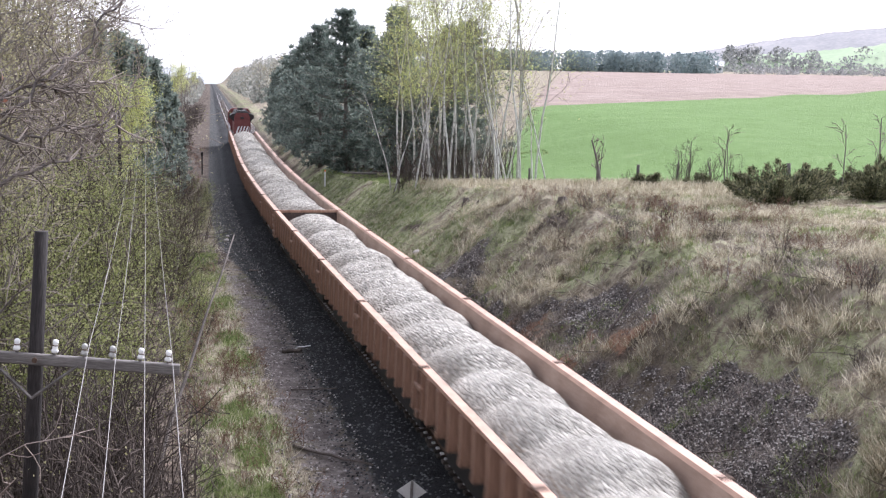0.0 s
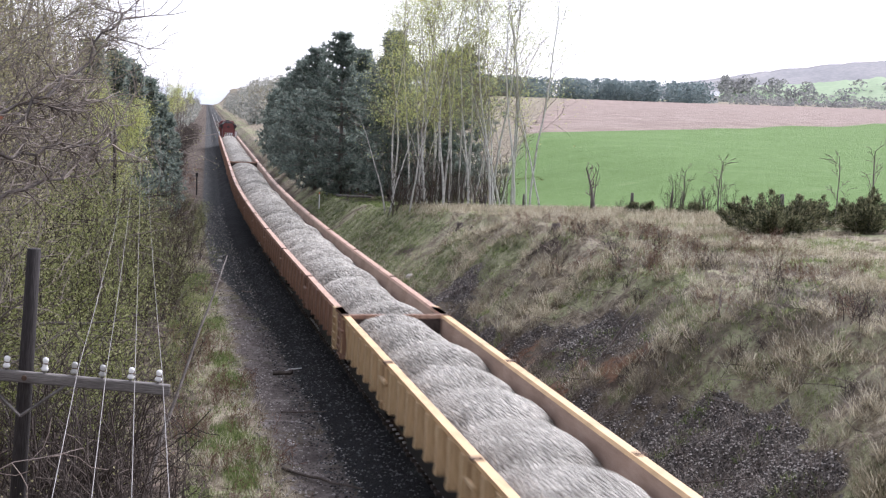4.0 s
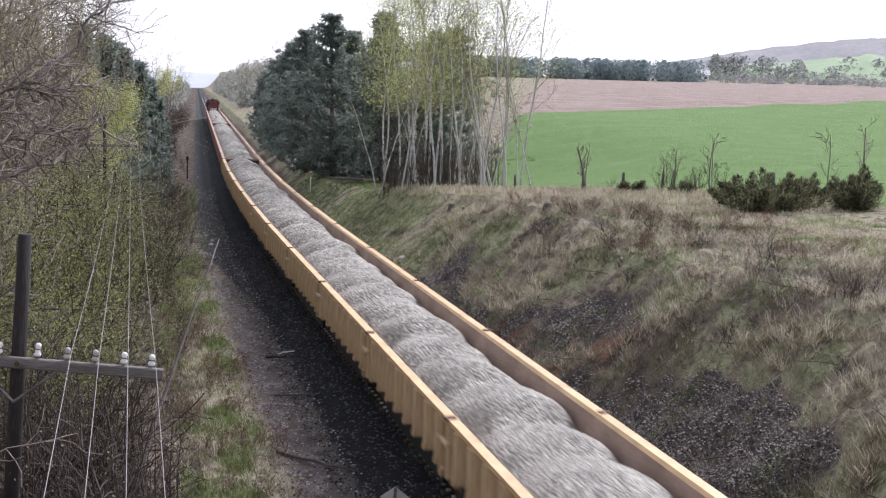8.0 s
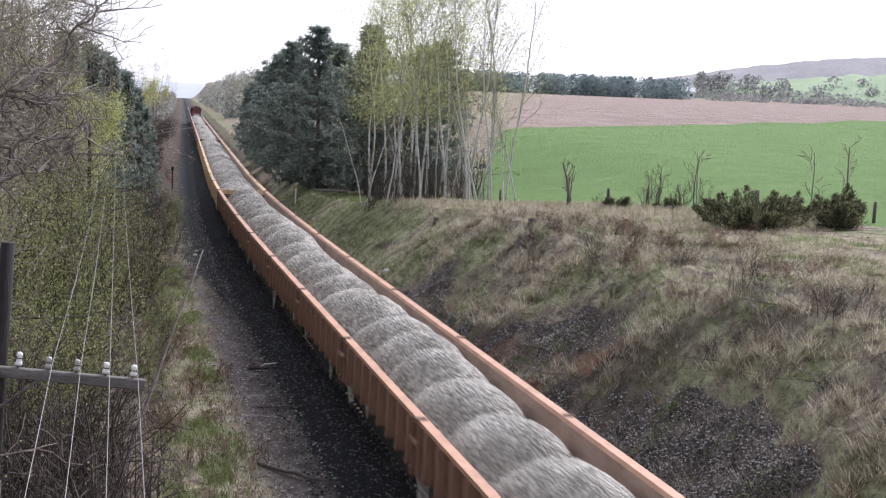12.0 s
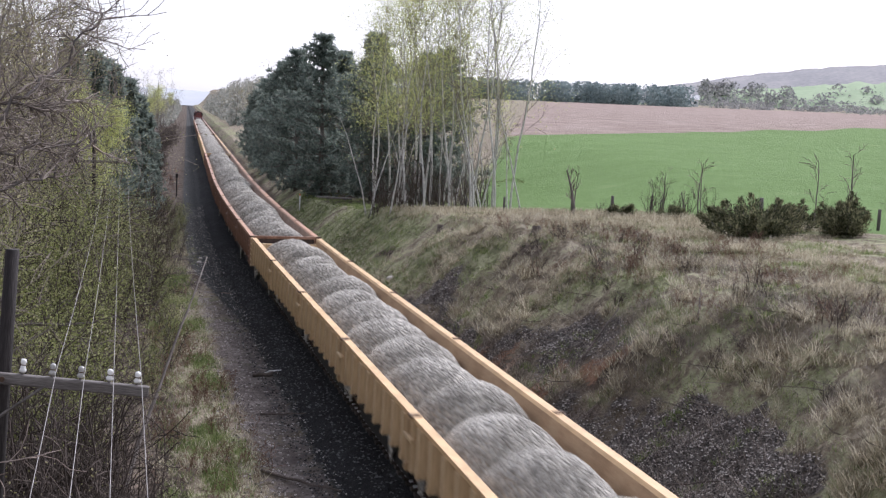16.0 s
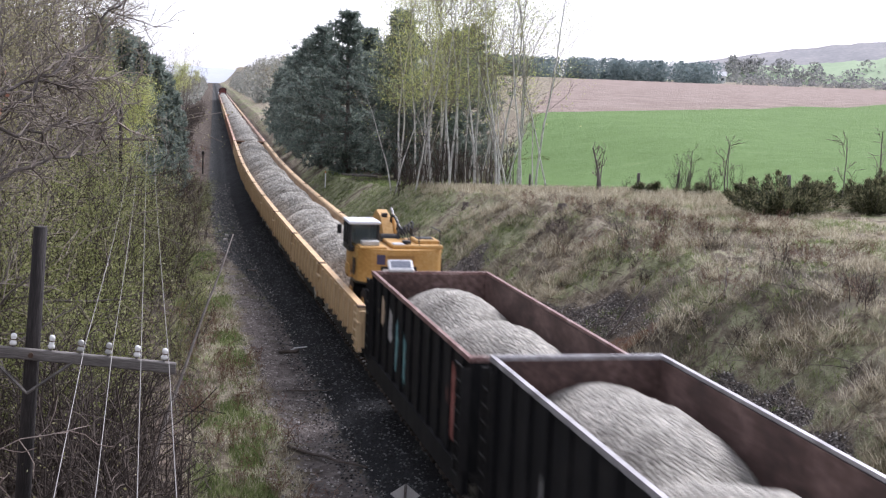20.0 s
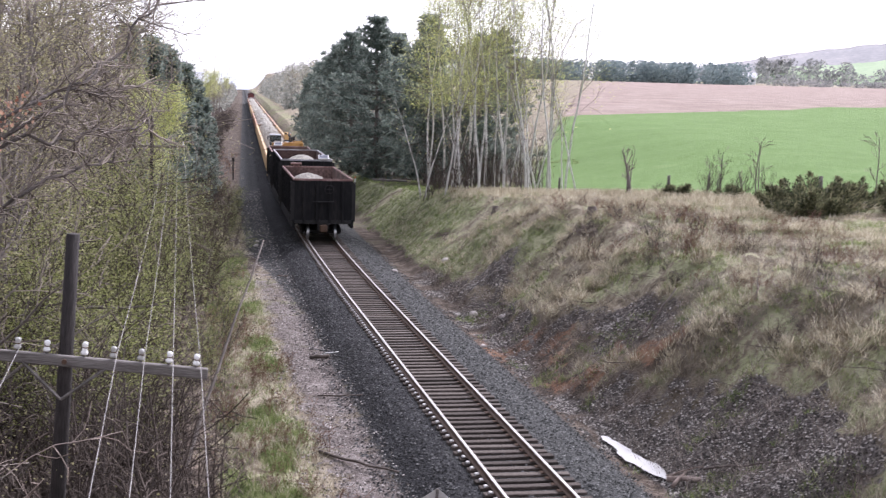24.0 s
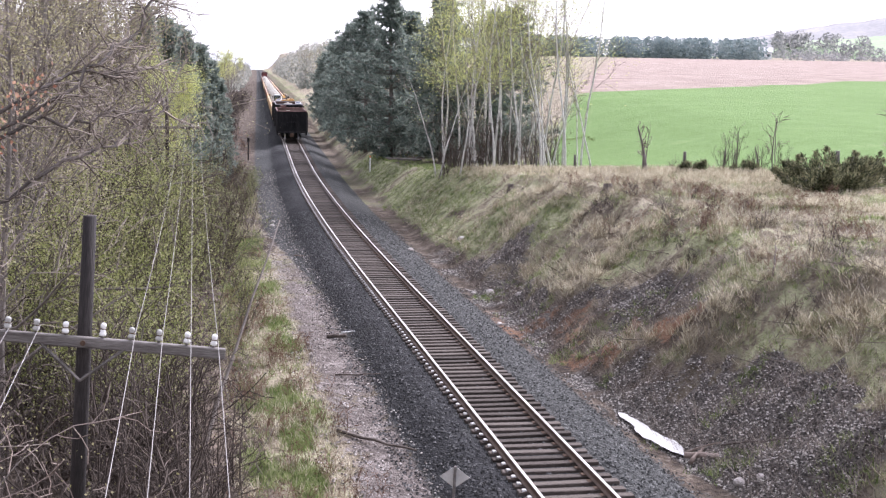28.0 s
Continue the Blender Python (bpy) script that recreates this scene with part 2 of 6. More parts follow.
# ---- mesh building ----
class Shape:
    """Collects vertices and faces for one mesh."""

    def __init__(self):
        self.v, self.f, self.n = [], [], 0

    def add(self, verts, faces):
        self.v.extend(verts)
        self.f.extend([[i + self.n for i in q] for q in faces])
        self.n += len(verts)
        return self

    def box(self, x0, x1, y0, y1, z0, z1, m=None):
        p = [(x, y, z) for z in (z0, z1) for x, y in ((x0, y0), (x1, y0), (x1, y1), (x0, y1))]
        if m is not None:
            p = [tuple(m @ Vector(q)) for q in p]
        return self.add(p, [(3, 2, 1, 0), (4, 5, 6, 7), (0, 1, 5, 4), (1, 2, 6, 5), (2, 3, 7, 6), (3, 0, 4, 7)])

    def soft_box(self, x0, x1, y0, y1, z0, z1, r=0.03, m=None, steps=2):
        bm = bmesh.new()
        bmesh.ops.create_cube(bm, size=1.0)
        for w in bm.verts:
            w.co = ((x0 + x1) / 2 + w.co.x * (x1 - x0), (y0 + y1) / 2 + w.co.y * (y1 - y0), (z0 + z1) / 2 + w.co.z * (z1 - z0))
        bmesh.ops.bevel(bm, geom=bm.edges[:], offset=r, segments=steps, affect="EDGES", profile=0.5)
        bm.verts.index_update()
        p = [tuple(m @ w.co) if m is not None else tuple(w.co) for w in bm.verts]
        self.add(p, [[w.index for w in q.verts] for q in bm.faces])
        bm.free()
        return self

    def extrude(self, outline, y0, y1, axis="y"):
        """An outline of (a, b) pairs drawn out along an axis: y takes (x, z), x takes (y, z), z takes (x, y)."""
        k = len(outline)
        put = {"y": lambda a, b, s: (a, s, b), "x": lambda a, b, s: (s, a, b), "z": lambda a, b, s: (a, b, s)}[axis]
        p = [put(a, b, y0) for a, b in outline] + [put(a, b, y1) for a, b in outline]
        f = [[i, (i + 1) % k, k + (i + 1) % k, k + i] for i in range(k)]
        return self.add(p, f + [list(range(k))[::-1], list(range(k, 2 * k))])

    def tube(self, path, radii, sides=4, cap=True):
        k = len(path)
        base = []
        for i in range(k):
            a, b = Vector(path[max(i - 1, 0)]), Vector(path[min(i + 1, k - 1)])
            d = (b - a).normalized() if (b - a).length > 1e-6 else Vector((0, 0, 1))
            u = d.cross(Vector((0.31, 0.87, 0.13)) if abs(d.z) > 0.8 else Vector((0, 0, 1))).normalized()
            w = d.cross(u)
            c = Vector(path[i])
            for j in range(sides):
                t = 2 * math.pi * j / sides
                base.append(tuple(c + (u * math.cos(t) + w * math.sin(t)) * radii[i]))
        f = [(i * sides + j, i * sides + (j + 1) % sides, (i + 1) * sides + (j + 1) % sides, (i + 1) * sides + j) for i in range(k - 1) for j in range(sides)]
        if cap:
            f.append(tuple(range(sides))[::-1])
            f.append(tuple(range((k - 1) * sides, k * sides)))
        return self.add(base, f)

    def disc(self, c, r, h, axis="x", sides=20, r2=None):
        """A cylinder centred on c along an axis."""
        d = {"x": Vector((1, 0, 0)), "y": Vector((0, 1, 0)), "z": Vector((0, 0, 1))}[axis] * h / 2
        c = Vector(c)
        return self.tube([c - d, c + d], [r, r2 if r2 is not None else r], sides)

    def quads(self, arr):
        """An (n, 4, 3) array of separate quads."""
        arr = np.asarray(arr, float).reshape(-1, 3)
        k = len(arr) // 4
        self.v.extend(map(tuple, arr.tolist()))
        self.f.extend((np.arange(k * 4).reshape(k, 4) + self.n).tolist())
        self.n += len(arr)
        return self

    def mesh(self, name, mats, smooth=False, index=None):
        me = bpy.data.meshes.new(name)
        me.from_pydata(self.v, [], self.f)
        for q in mats if isinstance(mats, (list, tuple)) else [mats]:
            me.materials.append(q)
        if smooth:
            me.shade_smooth()
        if index is not None:
            me.polygons.foreach_set("material_index", index)
        me.update()
        return me


def part(name, shape, mat, parent, label="", smooth=False, at=None):
    """One mesh object under a thing or a part."""
    me = shape if isinstance(shape, bpy.types.Mesh) else shape.mesh(name, mat, smooth)
    ob = new(name, me)
    ob.parent = parent
    if at is not None:
        ob.matrix_basis = at
    return tagged(ob, label)


def thing(name, label, category, group="", kind="", at=None):
    ob = new(name)
    ob.empty_display_size = 0.2
    if at is not None:
        ob.matrix_basis = at
    return tagged(ob, label, category, group, kind)


# ---- plan: the track's centre line and the lie of the land ----
CURVE_A, CURVE_B, TURN = 48.0, 108.0, 0.047


def centre(y):
    """x of the track's centre line at y: straight, a gentle bend to the right, straight."""
    if y < CURVE_A:
        return 7.43
    if y < CURVE_B:
        return 7.43 + TURN * (y - CURVE_A) ** 2 / (2 * (CURVE_B - CURVE_A))
    return 7.43 + TURN * (CURVE_B - CURVE_A) / 2 + TURN * (y - CURVE_B)


def heading(y):
    return TURN * min(max((y - CURVE_A) / (CURVE_B - CURVE_A), 0), 1)


def ramp(v, a, b):
    t = min(max((v - a) / (b - a), 0.0), 1.0)
    return t * t * (3 - 2 * t)


def table(v, pairs):
    return float(np.interp(v, [p[0] for p in pairs], [p[1] for p in pairs]))


PLATEAU = ((0, 3.4), (35, 3.4), (50, 3.3), (62, 3.1), (75, 2.2), (90, 1.25), (105, 0.75), (150, 0.5), (300, 0.5), (700, 1.0))


def rough(x, y, s):
    return noise.noise(Vector((x * s, y * s, 0.7)))


def ground_z(d, y):
    """Height of the ground at the offset d from the track's centre line."""
    if d < 0:
        a = -d
        z = -0.24 if a < 1.55 else -0.24 - 0.5 * ramp(a, 1.5, 2.9)
        z += 0.07 * rough(d, y, 0.7) * ramp(a, 2.4, 4)
        z += 0.9 * ramp(a, 8, 22) + 0.25 * rough(d, y, 0.25) * ramp(a, 4, 9)
        return z + 9 * ramp(a, 60, 500)
    z = -0.24 if d < 1.55 else -0.24 - 0.62 * ramp(d, 1.5, 3.5)
    top = table(y, PLATEAU)
    toe = 4.2 + 0.5 * rough(3.1, y, 0.09)
    crest = toe + 1.2 + 1.25 * top + 0.5 * rough(9.3, y, 0.12)
    top = top + (3.4 - top) * ramp(d, 12, 38) * (1 - ramp(y, 200, 600) * (1 - ramp(d, 40, 90)))
    lift = (top + 0.86) * (0.75 * min(max((d - toe) / (crest - toe), 0), 1) + 0.25 * ramp(d, toe, crest))
    z += lift
    bank = ramp(d, toe - 0.3, toe + 1.0)
    fade = 1 - ramp(y, 54, 66)
    z += bank * (0.4 * rough(d, y, 0.33) * (0.3 + 0.7 * fade) + (0.3 * rough(d + 40, y, 0.9) + 0.17 * rough(d, y + 9, 2.1)) * (0.12 + 0.88 * fade)) * (0.4 + 0.6 * (1 - ramp(d, crest, crest + 3)))
    reach = math.hypot(d, y)
    z += (min(max(reach - 60, 0), 180) * 0.0285 + max(reach - 240, 0) * 0.018) * ramp(d, crest, crest + 30) * (1 - 0.35 * ramp(reach, 700, 1500))
    if 26.5 < y < 33.5 and 3.2 < d < 4.9:
        z -= 0.1 * ramp(y, 26.5, 28) * (1 - ramp(y, 32, 33.5)) * ramp(d, 3.2, 3.7) * (1 - ramp(d, 4.3, 4.9))
    return z


def spot(d, y, sink=0.0):
    """A point on the ground at the offset d from the track."""
    return (centre(y) + d, y, ground_z(d, y) - sink)


# ---- ground: one sheet from the track bed to the horizon ----
def ground_material():
    m = bpy.data.materials.new("cutting_ground")
    m.use_nodes = True
    n, l = m.node_tree.nodes, m.node_tree.links
    b = n["Principled BSDF"]
    b.inputs["Roughness"].default_value = 0.95
    b.inputs["Specular IOR Level"].default_value = 0.15
    co = n.new("ShaderNodeTexCoord").outputs["Object"]

    def tex(scale, detail=5, kind="ShaderNodeTexNoise"):
        t = n.new(kind)
        t.inputs["Scale"].default_value = scale
        if kind == "ShaderNodeTexNoise":
            t.inputs["Detail"].default_value = detail
        l.new(co, t.inputs["Vector"])
        return t

    broad, mid, fine, grit = tex(0.22), tex(1.3, 6), tex(6, 6), tex(14, 2, "ShaderNodeTexVoronoi")

    def ramped(src, stops):
        r = n.new("ShaderNodeValToRGB")
        e = r.color_ramp.elements
        e[0].position, e[0].color = stops[0][0], (*stops[0][1], 1)
        e[1].position, e[1].color = stops[-1][0], (*stops[-1][1], 1)
        for p, c in stops[1:-1]:
            e.new(p).color = (*c, 1)
        l.new(src, r.inputs[0])
        return r.outputs[0]

    def math_node(op, a, c):
        q = n.new("ShaderNodeMath")
        q.operation = op
        for i, s in enumerate((a, c)):
            if isinstance(s, (int, float)):
                q.inputs[i].default_value = s
            else:
                l.new(s, q.inputs[i])
        return q.outputs[0]

    def blend(a, c, name, ragged=0.5):
        at = n.new("ShaderNodeAttribute")
        at.attribute_name = name
        w = math_node("ADD", at.outputs["Fac"], math_node("MULTIPLY", math_node("SUBTRACT", math_node("ADD", mid.outputs[0], math_node("MULTIPLY", fine.outputs[0], 0.7)), 0.85), ragged * 2))
        sharp = n.new("ShaderNodeMapRange")
        sharp.inputs["From Min"].default_value = 0.35
        sharp.inputs["From Max"].default_value = 0.65
        l.new(w, sharp.inputs["Value"])
        x = n.new("ShaderNodeMix")
        x.data_type = "RGBA"
        l.new(sharp.outputs[0], x.inputs["Factor"])
        l.new(a, x.inputs["A"])
        l.new(c, x.inputs["B"])
        return x.outputs["Result"]

    mixed = math_node("ADD", math_node("MULTIPLY", mid.outputs[0], 0.6), math_node("MULTIPLY", fine.outputs[0], 0.4))
    col = ramped(mixed, [(0.36, (0.09, 0.073, 0.052)), (0.46, (0.198, 0.168, 0.12)), (0.54, (0.32, 0.28, 0.209)), (0.66, (0.51, 0.465, 0.365))])
    green = ramped(mixed, [(0.36, (0.095, 0.101, 0.052)), (0.5, (0.228, 0.24, 0.132)), (0.64, (0.395, 0.392, 0.245))])
    col = blend(col, green, "green", 0.9)
    litter = ramped(mixed, [(0.38, (0.035, 0.027, 0.022)), (0.5, (0.09, 0.071, 0.056)), (0.64, (0.2, 0.165, 0.13))])
    col = blend(col, litter, "litter", 0.4)
    clay = ramped(mixed, [(0.3, (0.085, 0.048, 0.032)), (0.5, (0.2, 0.115, 0.072)), (0.72, (0.34, 0.22, 0.15))])
    col = blend(col, clay, "clay", 0.9)
    shale = ramped(math_node("ADD", math_node("MULTIPLY", fine.outputs[0], 0.6), math_node("MULTIPLY", grit.outputs["Distance"], 0.5)), [(0.3, (0.026, 0.0225, 0.02)), (0.5, (0.07, 0.062, 0.056)), (0.75, (0.2, 0.182, 0.165))])
    col = blend(col, shale, "shale", 0.8)
    pale = ramped(mixed, [(0.3, (0.065, 0.055, 0.05)), (0.5, (0.14, 0.12, 0.11)), (0.72, (0.29, 0.26, 0.24))])
    col = blend(col, pale, "pale", 0.8)
    bal = ramped(math_node("ADD", math_node("MULTIPLY", fine.outputs[0], 0.6), math_node("MULTIPLY", grit.outputs["Distance"], 0.5)), [(0.3, (0.018, 0.019, 0.0185)), (0.55, (0.048, 0.05, 0.049)), (0.85, (0.14, 0.142, 0.138))])
    col = blend(col, bal, "ballast", 0.35)
    # Dirty dark ballast, blackened further to stand in for the train's shade.
    soot_and_shade = ramped(mixed, [(0.3, (0.012, 0.012, 0.013)), (0.6, (0.032, 0.033, 0.035)), (0.8, (0.09, 0.092, 0.095))])
    col = blend(col, soot_and_shade, "soot_and_shade", 0.6)
    crop = ramped(math_node("ADD", math_node("MULTIPLY", broad.outputs[0], 0.5), math_node("MULTIPLY", mid.outputs[0], 0.5)), [(0.35, (0.12, 0.2, 0.06)), (0.55, (0.137, 0.225, 0.072)), (0.7, (0.165, 0.25, 0.09))])
    col = blend(col, crop, "crop", 0.1)
    stub = ramped(math_node("ADD", math_node("MULTIPLY", broad.outputs[0], 0.6), math_node("MULTIPLY", mid.outputs[0], 0.4)), [(0.35, (0.23, 0.175, 0.15)), (0.55, (0.31, 0.245, 0.21)), (0.7, (0.4, 0.335, 0.29))])
    col = blend(col, stub, "stubble", 0.05)
    l.new(col, b.inputs["Base Color"])
    bp = n.new("ShaderNodeBump")
    bp.inputs["Strength"].default_value = 0.8
    bp.inputs["Distance"].default_value = 0.12
    tuft = tex(17, 6)
    l.new(math_node("ADD", math_node("ADD", fine.outputs[0], tuft.outputs[0]), math_node("MULTIPLY", grit.outputs["Distance"], 0.35)), bp.inputs["Height"])
    l.new(bp.outputs[0], b.inputs["Normal"])
    return m


def spaced(parts):
    out = []
    for a, b, s in parts:
        k = max(1, round((b - a) / s))
        out += [a + (b - a) * i / k for i in range(k)]
    return out + [parts[-1][1]]


def zones(d, y):
    """How much of each kind of ground lies at an offset d and a distance y."""
    if d > 3.5 and y < 120:
        near_by = 1 - 0.8 * ramp(y, 52, 66)
        d, y = d + 0.5 * rough(d, y, 0.5) + 0.35 * near_by * rough(d + 7, y, 1.2), y + 1.3 * rough(d, y + 31, 0.35) + 0.8 * near_by * rough(d, y - 17, 1.0)
    w = dict.fromkeys(("green", "litter", "clay", "shale", "pale", "ballast", "soot_and_shade", "crop", "stubble"), 0.0)
    w["ballast"] = (1 - ramp(-d, 2.2 + 1.3 * ramp(y, 48, 75), 2.9 + 1.6 * ramp(y, 48, 75))) if d < 0 else 1 - ramp(d, 2.9, 3.6)
    if d < 0:
        # Sooty strip by the left rail, strengthened to carry the train's shade.
        w["soot_and_shade"] = ramp(-d, 0.9, 1.3) * (1 - ramp(-d, 2.2, 2.8)) * (0.9 + 0.4 * rough(d * 2, y, 0.5)) * (1 - 0.3 * ramp(y, 60, 160))
        w["pale"] = ramp(-d, 2.0, 2.6) * (1 - ramp(-d, 3.5, 4.7)) * (1 - 0.75 * ramp(y, 45, 75)) * (0.85 + 0.4 * rough(d * 1.5, y, 0.6))
        w["green"] = 0.42 + 0.7 * rough(d, y, 0.3)
        for d0, y0 in ((-4.7, 41.0), (-5.1, 34.2), (-5.1, 27.0), (-4.7, 44.5), (-5.0, 30.5)):
            w["green"] = max(w["green"], 1.25 * math.exp(-((d - d0) / 0.45) ** 2 - ((y - y0) / 1.5) ** 2))
        w["litter"] = (0.34 + 0.35 * rough(d + 3, y, 0.5)) * ramp(-d, 4.0, 4.8) * (1 - ramp(w["green"], 0.7, 1.0))
        w["litter"] = max(w["litter"], ramp(-d, 5.2 - 3.4 * ramp(y, 48, 75), 6.6 - 4.2 * ramp(y, 48, 75)))
    else:
        def blot(d0, y0, rd, ry, turn=0.0):
            u, v = d - d0 + turn * (y - y0), y - y0
            return math.exp(-(u / rd) ** 2 - (v / ry) ** 2)

        w["green"] = 0.54 + 0.75 * rough(d + 5, y, 0.3) + 0.35 * (1 - ramp(y, 52, 66)) * rough(d, y + 3, 0.9) + 0.4 * ramp(y, 50, 75) - 0.5 * ramp(y, 108, 122) - 0.35 * ramp(y, 60, 66) * ramp(d, 8.2, 9.5)
        w["green"] = max(w["green"], 1.3 * blot(8.0, 34.4, 0.7, 1.6), 1.1 * blot(5.9, 32.9, 0.45, 0.7), 1.1 * blot(3.9, 33.9, 0.3, 0.4), blot(15.5, 40.5, 2.0, 3.0))
        ditch = ramp(d, 2.8, 3.3) * (1 - ramp(d, 4.4, 5.2))
        w["litter"] = ditch * (0.9 + 0.4 * rough(d, y, 0.3)) * (1 - 0.35 * ramp(y, 60, 90))
        bare_patch = ramp(rough(d + 13, y, 0.33) + 0.5 * rough(d, y, 0.9), -0.05, 0.35) * ramp(d, 5.5, 7) * (1 - ramp(d, 13.0, 16.0)) * (1 - ramp(y, 50, 62))
        # final two blots: hollows under the turf, their shade laid in as dark ground
        w["litter"] = max(w["litter"], 0.5 * bare_patch, 0.55 * blot(12.4, 40.0, 1.7, 4.0), 0.6 * blot(9.4, 31.0, 0.8, 3.5), 0.5 * blot(10.5, 46.0, 1.2, 2.5), 0.8 * blot(5.2, 22.0, 1.0, 1.6), 0.9 * blot(6.1, 66.0, 0.35, 1.4), 0.9 * blot(8.4, 48.8, 0.35, 2.0))
        w["clay"] = 0.55 * ditch * ramp(y, 34, 38) * (1 - ramp(y, 44, 50)) * (0.8 + 0.8 * rough(d, y, 0.4))
        w["clay"] = max(w["clay"], 1.0 * blot(3.8, 43.0, 0.55, 3.4), 1.1 * blot(5.1, 40.8, 0.7, 1.4), 1.1 * blot(5.6, 36.9, 0.8, 0.9), 1.05 * blot(6.8, 34.8, 0.7, 0.7), 0.85 * blot(4.3, 37.8, 0.6, 1.4))
        edge = table(y, ((20, 5.6), (22.5, 6.2), (24, 7.0), (28, 7.0), (31, 6.7), (34, 7.0), (36.7, 7.5), (40, 7.0), (42, 6.0), (46, 5.2), (50, 6.2), (53, 6.8), (56, 4.9), (70, 4.6)))
        edge += 0.55 * rough(d * 1.4, y, 0.9) + 0.3 * rough(d, y + 5, 2.0)
        stony = ramp(d, 3.2, 3.7) * (1 - ramp(d, edge - 0.45, edge + 0.3)) * (1 - 0.5 * ramp(y, 56, 64))
        low = ramp(d, 3.6, 4.2) * (1 - ramp(d, edge - 0.5, edge + 0.2)) * ramp(y, 22.6, 24.4) * (1 - ramp(y, 30.6, 33.0))
        low = max(low, blot(6.7, 38.0, 0.65, 3.2, 0.2), blot(5.4, 52.6, 1.2, 1.7, 0.3), 0.8 * blot(5.0, 34.2, 0.9, 1.2), 0.75 * blot(4.9, 47.5, 0.5, 2.0))
        w["shale"] = max(low * 1.1, stony * (0.42 + 0.85 * rough(d + 3, y, 0.5) + 0.3 * rough(d, y, 1.3)))
        # last term: needle litter that also stands in for shade under the pines
        w["litter"] = max(w["litter"], (0.62 + 0.5 * rough(d, y + 11, 0.8)) * stony, 0.9 * ramp(y, 90, 98) * ramp(d, 6.0, 7.2) * (1 - ramp(d, 17, 21)) * (1 - ramp(y, 200, 240)))
        w["green"] *= 1 - 0.6 * stony * (1 - blot(5.9, 32.9, 0.45, 0.7))
        inside = ramp(y + 1.15 * (centre(y) + d), 92, 94.5) * ramp(d, 12, 13.5)
        far = 144 + 0.75 * max(d - 38, 0)
        inside *= ramp(d, 12 + 0.3 * max(y - 80, 0), 16 + 0.3 * max(y - 80, 0))
        w["crop"] = inside * (1 - ramp(y, far, far + 2.5)) * ramp(y, -60, -30)
        w["stubble"] = inside * ramp(y, far, far + 2.5) * (1 - ramp(math.hypot(d, y), 560, 575))
        if math.hypot(d, y) > 570:
            w["crop"] = 0.9 * ramp(rough(d, y, 0.004), -0.1, 0.15) * ramp(d, 120, 200)
    return w


ds = spaced([(-900, -200, 70), (-200, -60, 20), (-60, -12, 3), (-12, -5, 0.6), (-5, -1.2, 0.2), (-1.2, 1.2, 0.8), (1.2, 13, 0.2), (13, 24, 0.7), (24, 60, 3), (60, 240, 9), (240, 1500, 60)])
ys = spaced([(-420, -40, 20), (-40, 16, 2), (16, 62, 0.25), (62, 120, 0.4), (120, 170, 2), (170, 600, 10), (600, 2400, 100)])
gv = [(centre(y) + d * (1 + 0.25 * ramp(y, 600, 2400)), y, ground_z(d, y)) for y in ys for d in ds]
nd = len(ds)
gf = [(j * nd + i, j * nd + i + 1, (j + 1) * nd + i + 1, (j + 1) * nd + i) for j in range(len(ys) - 1) for i in range(nd - 1)]
gm = bpy.data.meshes.new("ground")
gm.from_pydata(gv, [], gf)
gm.materials.append(ground_material())
gm.shade_smooth()
zone_rows = [zones(d, y) for y in ys for d in ds]
for key in zone_rows[0]:
    gm.attributes.new(key, "FLOAT", "POINT").data.foreach_set("value", [r[key] for r in zone_rows])
tagged(new("ground", gm), "grassy railway cutting with gravel, soil and farm fields", "ground", kind="structure")


# ---- the track ----
track = thing("railway_track", "single railway track with worn rails on wooden ties", "railway track", kind="structure")
RAIL = 0.7525


def rail_shape(side, outline):
    s = Shape()
    pts = [y for y in spaced([(-420, 20, 20), (20, 120, 2), (120, 760, 10)])]
    k = len(outline)
    for y in pts:
        for a, z in outline:
            s.v.append((centre(y) + side * RAIL + a, y, z))
    s.n = len(s.v)
    s.f = [[i * k + j, i * k + (j + 1) % k, (i + 1) * k + (j + 1) % k, (i + 1) * k + j] for i in range(len(pts) - 1) for j in range(k)]
    return s


for side in (-1, 1):
    body = [(-0.036, -0.004), (0.036, -0.004), (0.036, -0.035), (0.01, -0.05), (0.01, -0.13), (0.07, -0.15), (0.07, -0.165), (-0.07, -0.165), (-0.07, -0.15), (-0.01, -0.13), (-0.01, -0.05), (-0.036, -0.035)]
    rail = part("rail", rail_shape(side, body), M["rail"], track, "rusty steel rail with a shiny worn head")
    part("rail_head", rail_shape(side, [(-0.034, -0.004), (-0.026, 0.0), (0.026, 0.0), (0.034, -0.004)]), M["rail_top"], rail)

TIE = 0.447
tie_mesh = Shape().soft_box(-1.02, 1.26, -0.11, 0.11, -0.32, -0.17, 0.012, steps=1).mesh("tie", M["tie"])
clip_mesh = Shape().soft_box(-0.045, 0.045, -0.06, 0.06, -0.17, -0.125, 0.01, steps=1).mesh("rail_anchor", M["clip"])
plate_mesh = Shape().box(-0.17, 0.17, -0.09, 0.09, -0.17, -0.155).mesh("tie_plate", M["plate"])
rng = random.Random(4)
